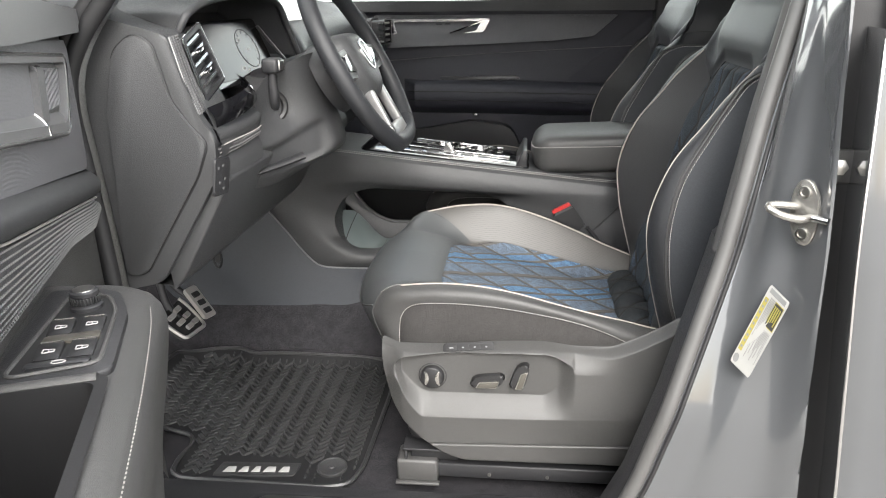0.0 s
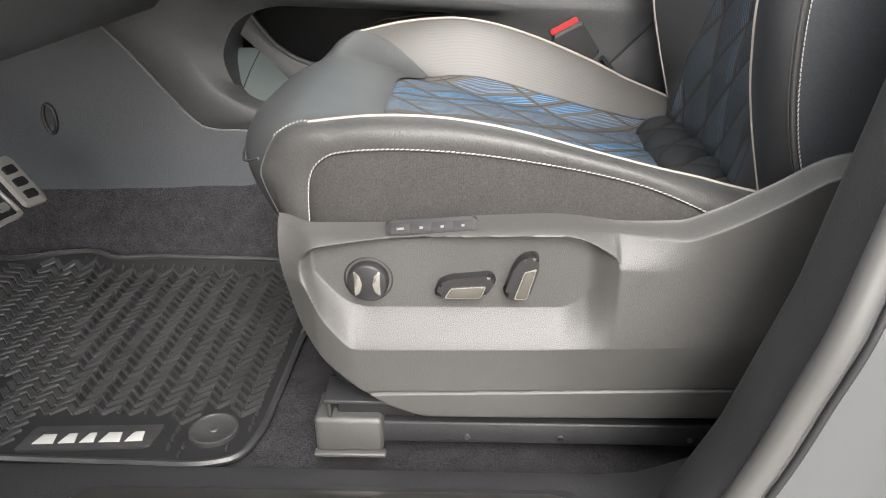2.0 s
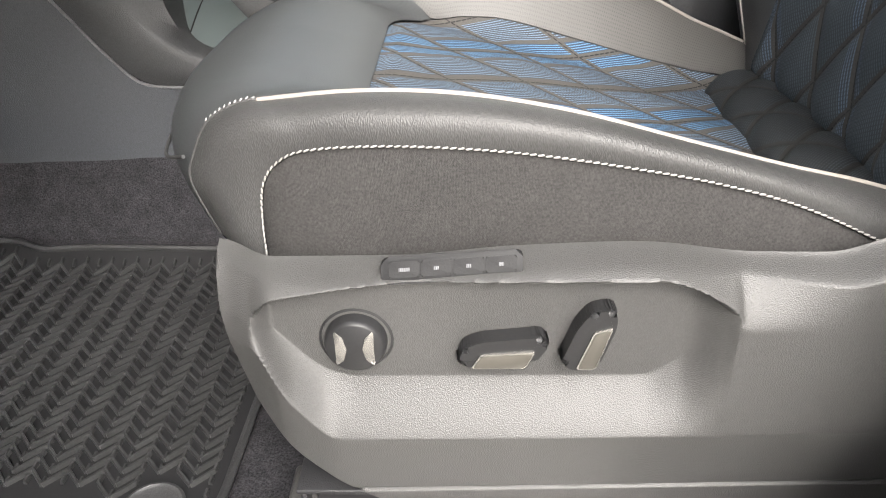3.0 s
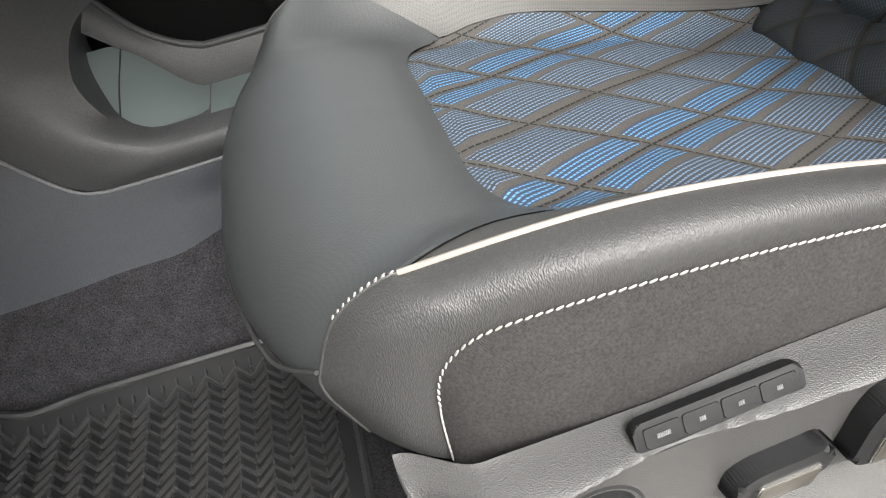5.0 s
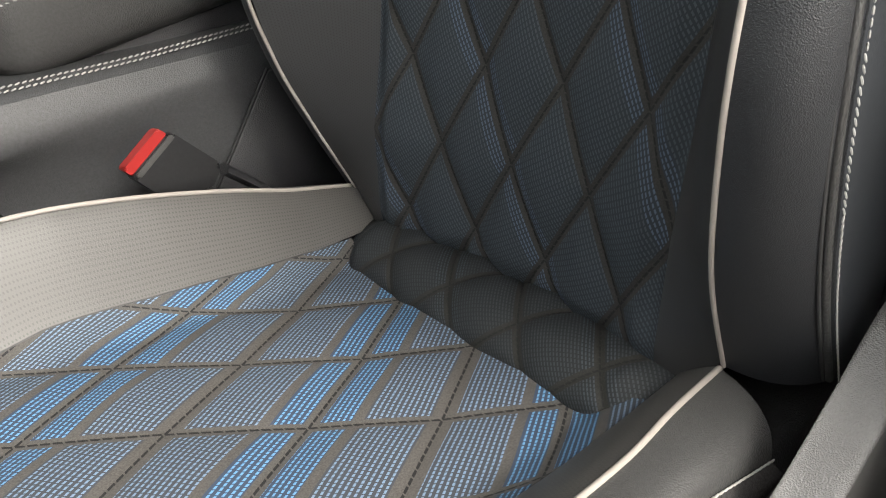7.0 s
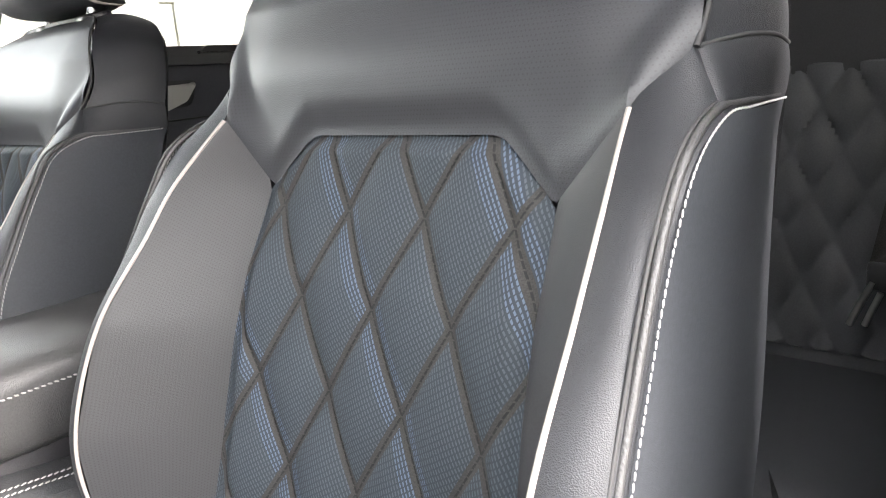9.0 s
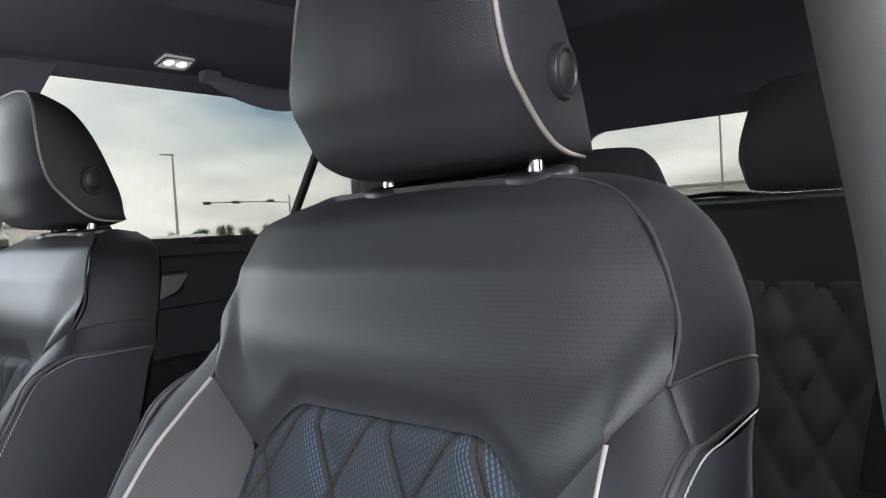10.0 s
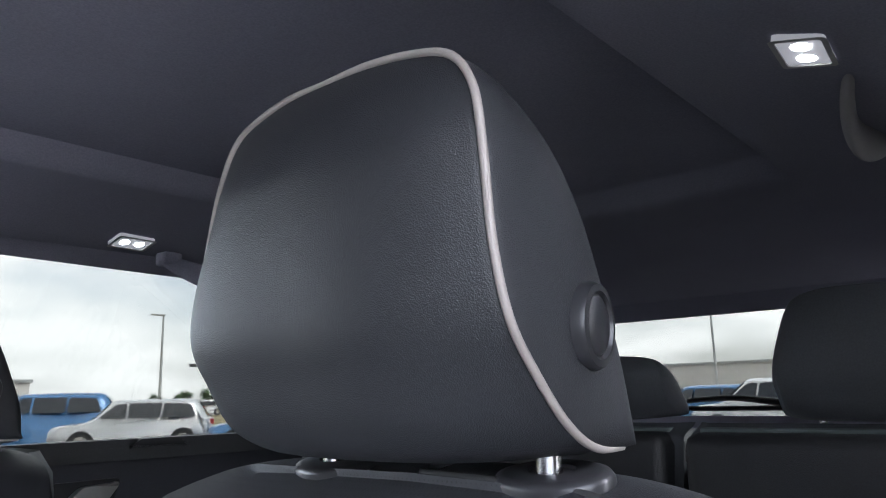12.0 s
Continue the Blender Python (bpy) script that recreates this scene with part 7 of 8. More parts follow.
# ---------------------------------------------------------------- far side: passenger door, rear door, pillars
def passenger_door():
    d = thing("passenger_door", "closed front passenger door with dark padded panel and silver handle", "car door")
    Y = lambda a, b, q: (a, 1.135 - q, b)
    part("door_board", prism(rounded([(0.20, 0.0), (0.20, 0.88), (1.36, 0.87), (1.36, 0.0)], 0.02), -0.10, 0.0, Y, 0.006), M_DOORSKIN, d, "dark soft door panel")
    part("window_ledge", prism(rounded([(0.20, 0.865), (0.20, 0.90), (1.36, 0.888), (1.36, 0.853)], 0.008), -0.02, 0.030, Y, 0.006), M_SOFT, d)
    part("decor_panel", prism(rounded([(0.40, 0.745), (0.40, 0.852), (1.22, 0.842), (1.14, 0.775), (1.0, 0.762), (0.80, 0.755)], 0.012), -0.02, 0.010, lambda a, b, q: Y(a, b, q + 0.30 * (0.852 - b)), 0.004), M_DECOR, d, "satin grey decor panel")
    hs = rounded([(0.47, 0.775), (0.455, 0.838), (0.80, 0.836), (0.775, 0.792), (0.70, 0.782)], 0.012, 4)
    hi = rounded([(0.485, 0.785), (0.473, 0.829), (0.77, 0.828), (0.75, 0.797), (0.69, 0.790)], 0.010, 4)
    part("handle_frame", ring_panel(hs, hi, 0.028, 0.006, Y), M_CHROME, d, "silver handle frame")
    part("handle_bowl", prism(hi, 0.004, 0.008, Y), M_PLASTIC_DARK, d)
    part("speaker_grille", prism(rounded([(0.49, 0.790), (0.478, 0.825), (0.60, 0.825), (0.615, 0.79)], 0.005), 0.007, 0.018, Y, 0.002), M_PLASTIC_DARK, d)
    for x in (0.622, 0.65):
        part("lock_button", prism(rounded([(x, 0.796), (x - 0.006, 0.822), (x + 0.014, 0.822), (x + 0.020, 0.796)], 0.002), 0.007, 0.020, Y, 0.001), M_PLASTIC_SMOOTH, d)
    part("inner_handle", prism(rounded([(0.66, 0.791), (0.80, 0.834), (0.775, 0.836), (0.70, 0.80)], 0.006), 0.012, 0.032, Y, 0.003), M_CHROME, d, "silver inner handle")
    def shelf(u, v):
        P = curve_pts([(0, 0, 0.635), (0, 0.03, 0.640), (0, 0.065, 0.628), (0, 0.075, 0.595), (0, 0.060, 0.555), (0, 0.02, 0.53), (0, 0, 0.525)], 30)[round(v * 30)]
        f = smooth01(0, 0.05, u)
        return (0.50 + 0.86 * u, 1.135 - P.y * f, P.z - 0.02 * u)
    part("door_armrest", grid(shelf, 40, 30), M_DOORSKIN, d, "padded dark armrest")
    for z in (0.600, 0.570):
        part("armrest_seam", tube([(0.52, 1.0595, z + 0.006), (0.8, 1.0585, z), (1.34, 1.0585, z - 0.014)], 0.0016, 30), M_THREAD_DARK, d)
    part("upper_seam", tube([(0.42, 1.134, 0.70), (0.8, 1.1335, 0.722), (1.3, 1.133, 0.742)], 0.0014, 30), M_INK, d, "thin grey seam")
    part("strap_slot", prism(rounded([(0.62, 0.636), (0.90, 0.636), (0.89, 0.648), (0.63, 0.648)], 0.005), 0.01, 0.022, Y, 0.002), M_PLASTIC_SMOOTH, d)
    part("door_pocket", prism(rounded([(0.50, 0.06), (0.50, 0.46), (0.74, 0.50), (0.87, 0.48), (0.93, 0.36), (1.3, 0.32), (1.3, 0.06)], 0.02), 0.0, 0.045, Y, 0.008), M_PLASTIC_DARK, d, "moulded door pocket")
    part("latch_light", box(0.742, 0.756, 1.065, 1.072, 0.522, 0.528, 0.001), M_CHROME, d)
    g = part("door_glass", prism([(0.20, 0.90), (0.42, 1.06), (0.66, 1.20), (1.34, 1.235), (1.36, 0.89)], 0, 0.004, lambda a, b, q: (a, 1.16 - 0.30 * max(0, b - 0.89) + q, b)), M_GLASS, d, "side window glass", smooth=False)
    g.visible_shadow = False


passenger_door()


def rear_door_right():
    d = thing("rear_passenger_door", "closed rear passenger door with dark panel and silver handle", "car door")
    Y = lambda a, b, q: (a, 1.135 - q, b)
    part("door_board", prism(rounded([(1.44, 0.0), (1.44, 0.90), (2.45, 0.895), (2.45, 0.0)], 0.02), -0.10, 0.0, Y, 0.006), M_DOORSKIN, d, "dark soft door panel")
    part("window_ledge", prism(rounded([(1.42, 0.880), (1.42, 0.918), (2.46, 0.910), (2.46, 0.872)], 0.008), -0.02, 0.026, Y, 0.006), M_SOFT, d)
    part("blind_catch", prism(rounded([(1.80, 0.900), (1.82, 0.915), (1.90, 0.915), (1.92, 0.900)], 0.004), 0.01, 0.034, Y, 0.003), M_PLASTIC_SMOOTH, d, "small catch on the window ledge")
    part("inner_handle", prism(rounded([(1.67, 0.790), (1.72, 0.835), (1.79, 0.838), (1.76, 0.800), (1.71, 0.782)], 0.008), 0.0, 0.026, Y, 0.005), M_PEDAL, d, "silver inner handle")
    part("handle_bowl", prism(rounded([(1.55, 0.775), (1.55, 0.845), (1.80, 0.845), (1.78, 0.79)], 0.012), 0.0, 0.008, Y, 0.002), M_PLASTIC_DARK, d)
    part("upper_seam", tube([(1.46, 1.134, 0.755), (1.9, 1.1335, 0.765), (2.4, 1.133, 0.77)], 0.002, 24), M_THREAD_DARK, d)
    part("door_armrest", prism(rounded([(1.5, 0.56), (1.5, 0.655), (2.4, 0.65), (2.4, 0.56)], 0.02), 0.0, 0.065, Y, 0.015, 3), M_LEATHER, d, "padded dark armrest")
    g = part("door_glass", prism([(1.38, 0.90), (1.44, 1.275), (2.215, 1.275), (2.09, 0.90)], 0, 0.004, lambda a, b, q: (a, 1.16 - 0.25 * max(0, b - 0.9) + q, b)), M_TINT, d, "side window glass", smooth=False)
    part("window_divider", prism([(2.085, 0.905), (2.195, 1.225), (2.212, 1.225), (2.100, 0.905)], -0.012, 0.012, lambda a, b, q: (a, 1.155 - 0.25 * max(0, b - 0.9) + q, b), 0.003), M_PLASTIC_DARK, d, "slim black window divider")
    g = part("quarter_glass", prism([(2.100, 0.90), (2.225, 1.275), (2.34, 1.275), (2.38, 0.90)], 0, 0.004, lambda a, b, q: (a, 1.16 - 0.25 * max(0, b - 0.9) + q, b)), M_TINT, d, "fixed quarter glass", smooth=False)


rear_door_right()


# upper frame of the far side: one band with two window openings, with the rail above
def side_frame(mirror):
    """Inner trim above the belt line, on one side of the car."""
    # rail over the windows
    def rail(u, v):
        x = 0.2 + 3.1 * u
        zr = lerp_table([(0.2, 0.90), (0.42, 1.07), (0.66, 1.205), (0.85, 1.235), (1.5, 1.232), (2.2, 1.222), (2.6, 1.18), (3.3, 1.10)], x)
        z = zr + 0.075 * v
        y = 1.145 - 0.25 * max(0, zr - 0.9) - 0.09 * v
        return (x, y if not mirror else 0.78 - y, z)
    return rail


structure("roof_rail_right", grid(side_frame(False), 60, 8), M_LINER, "dark cloth-covered roof rail")
structure("roof_rail_left", grid(side_frame(True), 60, 8), M_LINER, "dark cloth-covered roof rail on the driver's side")
PB = lambda a, b, q: (a, 1.148 - 0.25 * max(0, b - 0.9) - q, b)
structure("pillar_right", prism(rounded([(1.33, 0.86), (1.34, 1.26), (1.52, 1.26), (1.485, 1.19), (1.40, 0.86)], 0.01), -0.05, 0.02, PB, 0.006), M_LINER, "dark pillar trim between the far side windows")
structure("pillar_right_lower", box(1.33, 1.45, 1.09, 1.20, 0.0, 0.90, 0.01), M_PLASTIC_DARK, "black lower pillar trim on the far side")
structure("pillar_rear_right", prism(rounded([(2.36, 0.86), (2.305, 1.17), (2.21, 1.235), (2.30, 1.30), (3.2, 1.28), (3.0, 0.86)], 0.01), -0.05, 0.02, PB, 0.006), M_LINER, "dark rear pillar trim on the far side")
structure("rear_quarter_right", box(2.44, 3.35, 1.10, 1.24, 0.0, 0.88, 0.02), M_PLASTIC_DARK, "dark cargo side trim on the far side")
structure("side_body_right", box(-0.6, 3.4, 1.25, 1.30, -0.35, 0.86, 0.03), M_BODY, "grey painted far body side")
PL = lambda a, b, q: (a, -0.368 + 0.25 * max(0, b - 0.9) + q, b)
structure("rear_side_left", prism(rounded([(2.30, 0.86), (2.21, 1.235), (2.30, 1.30), (3.2, 1.28), (3.0, 0.86)], 0.01), -0.05, 0.02, PL, 0.006), M_LINER, "dark rear pillar trim on the driver's side")
structure("rear_panel_left", box(1.46, 3.35, -0.40, -0.345, -0.02, 0.89, 0.02), M_SOFT, "dark rear door panel on the driver's side")
gl = structure("window_1", prism([(1.50, 0.90), (1.54, 1.225), (2.20, 1.222), (2.30, 0.90)], 0, 0.004, lambda a, b, q: (a, -0.38 + 0.25 * max(0, b - 0.9) + q, b)), M_TINT, "rear side window glass on the driver's side", smooth=False)


# ---------------------------------------------------------------- roof, windscreen, tailgate
def liner(u, v):
    x, y = 0.48 + 2.82 * u, -0.275 + 1.33 * v
    c = abs(y - 0.39)
    z = 1.305 - 0.050 * smooth01(0.42, 0.66, c) - 0.09 * smooth01(2.4, 3.3, x) - 0.09 * smooth01(0.95, 0.48, x)
    step = smooth01(0.372, 0.350, c) * smooth01(0.95, 0.98, x) * smooth01(2.30, 2.26, x)
    return (x, y, z + 0.034 * step)
structure("ceiling", grid(liner, 120, 110), M_LINER, "dark cloth headliner with a shallow roof panel recess")
structure("roof_skin", box(0.62, 3.35, -0.30, 1.08, 1.345, 1.375, 0.012), M_BODY, "grey painted roof")
ws = structure("windscreen", grid(lambda u, v: (-0.20 + 0.70 * v + 0.05 * (1 - (2 * u - 1) ** 2) * -1, -0.36 + 1.50 * u - (2 * u - 1) * 0.10 * v, 0.90 + 0.32 * v), 20, 16), M_GLASS, "raked windscreen glass")
ws.visible_shadow = False
structure("bonnet", box(-1.3, -0.15, -0.40, 1.18, 0.60, 0.86, 0.06, 3), M_BODY, "grey painted bonnet")
structure("bulkhead", box(-0.50, -0.40, -0.42, 1.20, -0.1, 0.90, 0.02), M_PLASTIC_DARK, "dark bulkhead")
rg = structure("window_2", prism([(-0.14, 0.90), (-0.08, 1.185), (0.86, 1.185), (0.92, 0.90)], 0, 0.004, lambda a, b, q: (3.25 - 0.5 * (b - 0.9) + q, a, b)), M_TINT, "rear window glass", smooth=False)
N = 64
ro = resample(rounded([(-0.36, 0.0), (-0.30, 1.26), (1.08, 1.26), (1.14, 0.0)], 0.02), N)
ri = resample(rounded([(-0.13, 0.905), (-0.07, 1.182), (0.85, 1.182), (0.91, 0.905)], 0.05), N)
k0 = min(range(N), key=lambda i: math.atan2(ro[i][1] - 1.0, ro[i][0] - 0.39) % (2 * math.pi))
k1 = min(range(N), key=lambda i: math.atan2(ri[i][1] - 1.0, ri[i][0] - 0.39) % (2 * math.pi))
ro, ri = ro[k0:] + ro[:k0], ri[k1:] + ri[:k1]
structure("tailgate", ring_panel(ro, ri, 0.0, 0.03, lambda a, b, q: (3.235 - 0.5 * max(0, b - 0.9) + q, a, b)), M_LINER, "dark inner tailgate trim round the rear window")
wp = thing("rear_wiper", "black rear wiper resting along the glass", "wiper")
part("wiper_arm", tube([(3.30, 0.30, 0.93), (3.29, 0.48, 0.955), (3.285, 0.66, 0.945)], lambda t: 0.012 - 0.006 * t, 24), M_PLASTIC_DARK, wp)
part("wiper_blade", box(3.28, 3.29, 0.28, 0.70, 0.918, 0.932, 0.003), M_RUBBER, wp)
structure("cargo_cover", box(2.36, 3.24, -0.33, 1.11, 0.86, 0.872, 0.004), M_PLASTIC, "grey cargo cover behind the rear seats")


def roof_lamp(x, y, z, tilt):
    l = thing("reading_lamp", "small lit reading lamp in the headliner", "lamp", "reading lamps", at=(x, y, z))
    m = pose(x, y, z, 180 + tilt, 0, 4)
    L = lambda a, b, q: m @ Vector((a, b, q))
    part("lamp_bezel", ring_panel(rounded([(-0.036, -0.024), (0.036, -0.024), (0.036, 0.024), (-0.036, 0.024)], 0.006, 4), rounded([(-0.031, -0.019), (0.031, -0.019), (0.031, 0.019), (-0.031, 0.019)], 0.005, 4), 0.0025, -0.004, L), M_STEEL, l, "pale bezel")
    part("lamp_plate", prism(rounded([(-0.034, -0.022), (0.034, -0.022), (0.034, 0.022), (-0.034, 0.022)], 0.006, 4), -0.006, 0.001, L), M_DIFFUSER, l, "softly lit lamp cover")
    for a in (-0.014, 0.014):
        part("lamp_lens", lathe([(0.0085, 0.0), (0.0085, 0.0018), (0.007, 0.0025), (0, 0.003)], m @ pose(a, 0, 0), 20), M_LAMP, l, "glowing lens")


roof_lamp(1.714, 0.971, 1.263, -16)
roof_lamp(1.785, -0.130, 1.282, 12)


def grab_handle(name, x0, x1, y, z, s):
    h = thing(name, "folded grab handle on the roof rail", "grab handle", "grab handles")
    n = 40

    def blade(u, v):
        # a bowed blade, broad and flat in the middle, thin at both ends
        t = 2 * math.pi * v
        bow = math.sin(math.pi * u)
        wide, thick = 0.008 + 0.016 * bow ** 0.7, 0.005 + 0.004 * bow
        return (x0 + (x1 - x0) * u + 0.010 * math.sin(t) * (1 - bow), y - s * (0.004 + 0.030 * bow ** 0.8 + thick * math.cos(t)), z + 0.012 - 0.040 * bow ** 0.7 + wide * math.sin(t))
    part("grip", grid(blade, n, 20), M_HANDLE if s < 0 else M_LINER, h, "smooth bowed grip" if s < 0 else "")
    for x in (x0 + 0.01, x1 - 0.01):
        part("mount", box(x - 0.018, x + 0.018, y - 0.016, y + 0.016, z - 0.002, z + 0.022, 0.005), M_PLASTIC if s < 0 else M_LINER, h)


grab_handle("grab_handle", 1.74, 2.02, 0.905, 1.218, 1)
grab_handle("grab_handle", 1.86, 2.16, -0.160, 1.288, -1)
# belt height adjuster on the pillar
ba = thing("belt_anchor", "dark seat belt anchor on the pillar trim", "belt anchor")
part("anchor_cover", prism(rounded([(1.275, 1.03), (1.285, 1.12), (1.315, 1.135), (1.345, 1.12), (1.335, 1.02), (1.30, 0.995)], 0.015), 0.0, 0.035, lambda a, b, q: (a + 0.03, -0.368 + 0.25 * (b - 0.9) + q, b), 0.008, 3), M_PLASTIC_DARK, ba)
part("belt_webbing", ruled([(1.32, -0.318, 1.06), (1.335, -0.318, 0.8), (1.345, -0.318, 0.45)], [(1.365, -0.316, 1.06), (1.38, -0.316, 0.8), (1.39, -0.314, 0.45)], 20, 2), M_FABRIC, ba, "black belt webbing")


# ---------------------------------------------------------------- second row
def rear_back(name, y0, y1, label, z1=0.93):
    s = thing(name, label, "car seat", "rear seats")
    def pad(u, v):
        y = y0 + (y1 - y0) * u
        z = 0.33 + (z1 - 0.33) * v
        e = min(u, 1 - u) * (y1 - y0)
        x = 2.10 + 0.22 * (z - 0.35) + 0.030 * smooth01(0.035, 0.0, e) ** 2 + 0.05 * smooth01(z1 - 0.03, z1, z) ** 2
        p, q = z / 0.066, y / 0.037
        if 0.045 < e and 0.36 < z < 0.79:
            x -= 0.014 * pillow((p - q) / 2, (p + q) / 2)
        return (x, y, z)
    part("seat_back", grid(pad, 90, 120), M_LEATHER_REAR_HAZE, s, "dark diamond-quilted backrest")
    part("back_core", box(2.19, 2.30, y0 + 0.01, y1 - 0.01, 0.30, z1 - 0.012, 0.02), M_PLASTIC_DARK, s)
    def cushion(u, v):
        y = y0 + (y1 - y0) * u
        P = curve_pts([(2.16, 0, 0.335), (2.05, 0, 0.338), (1.85, 0, 0.352), (1.70, 0, 0.362), (1.655, 0, 0.345), (1.645, 0, 0.30), (1.67, 0, 0.20), (1.70, 0, 0.10)], 40)[round(v * 40)]
        e = min(u, 1 - u) * (y1 - y0)
        return (P.x, y, P.z - 0.025 * smooth01(0.04, 0.0, e) ** 2)
    part("seat_cushion", grid(cushion, 40, 40), M_LEATHER_REAR_HAZE, s, "black leather seat cushion")
    part("top_strip", box(2.245, 2.285, y0 + 0.02, y1 - 0.02, z1 - 0.014, z1 - 0.006, 0.002), M_BIN, s, "pale plastic strip along the top")
    return s


left_rear = rear_back("second_row_seat", -0.32, 0.20, "black quilted rear seat behind the driver's seat")
mid_rear = rear_back("second_row_seat", 0.21, 0.57, "narrow black centre rear seat")
right_rear = rear_back("second_row_seat", 0.58, 1.10, "black quilted rear seat behind the passenger seat")


def rear_headrest(y, w, z, h, label):
    r = thing("rear_headrest", label, "headrest", "rear headrests")
    bm, _ = headrest_mesh(2.29, y, z, 0.8, w / 0.244, h / 0.196)
    part("pad", bm, M_LEATHER_REAR_HAZE, r)
    for s in (-0.06, 0.06):
        part("post", lathe([(0.006, 0), (0.006, 0.10)], pose(2.30, y + s, 0.88), 12), M_CHROME, r, "chrome post")


rear_headrest(-0.045, 0.25, 1.02, 0.19, "black padded rear headrest behind the driver")
rear_headrest(0.385, 0.33, 0.985, 0.105, "low black padded centre rear headrest")
rear_headrest(0.82, 0.25, 1.02, 0.19, "black padded rear headrest behind the passenger")
bk = thing("rear_belt_tongue", "steel belt tongue hanging beside the rear seat", "seat belt")
for y0, z0, y1, z1 in ((-0.159, 0.504, -0.133, 0.440), (-0.169, 0.490, -0.152, 0.442)):
    part("tongue", tube([(2.0, y0, z0), (2.0, y1, z1)], 0.0042, 4, 8), M_STEEL, bk, "bright steel tongue")
part("tongue_grip", box(1.998, 2.012, -0.188, -0.150, 0.492, 0.530, 0.005), M_PLASTIC_DARK, bk)
part("webbing", ruled([(2.012, -0.188, 0.51), (2.05, -0.215, 0.68), (2.09, -0.26, 0.86)], [(2.012, -0.150, 0.52), (2.05, -0.175, 0.69), (2.09, -0.22, 0.87)], 12, 2), M_FABRIC, bk, "black belt webbing")


# ---------------------------------------------------------------- outside
M_ASPHALT = mat("worn_asphalt", (0.20, 0.19, 0.175), 0.9, bump=0.4, bscale=60, vary=0.25, vscale=0.6)
M_CARGLASS = mat("dark_car_glass", (0.02, 0.022, 0.025), 0.06, coat=0.5, vary=0.0)
M_TYRE = mat("tyre_rubber", (0.02, 0.02, 0.02), 0.8)
M_LEAF = mat("tree_leaves", (0.06, 0.10, 0.03), 0.7, vary=0.5, vscale=3)
M_BARK = mat("grey_brown_bark", (0.10, 0.085, 0.07), 0.9, bump=0.5, bscale=30)
M_POLE = mat("galvanised_pole", (0.34, 0.35, 0.35), 0.5, 0.4)
M_BUILD = mat("pale_plaster", (0.55, 0.53, 0.50), 0.8, vary=0.1)
M_VERGE = mat("dry_grass", (0.24, 0.20, 0.10), 0.95, vary=0.35, vscale=0.8)


def ground_f(u, v):
    x, y = -400 + 800 * u, -400 + 800 * v
    return (x, y, -0.46)


structure("ground", grid(ground_f, 20, 20), M_ASPHALT, "pale worn asphalt of a car park")
structure("verge", prism([(-60, 30), (120, 24), (120, 60), (-60, 66)], -0.46, -0.44, lambda a, b, q: (a, b, q)), M_VERGE, "dry grass verge beyond the car park")


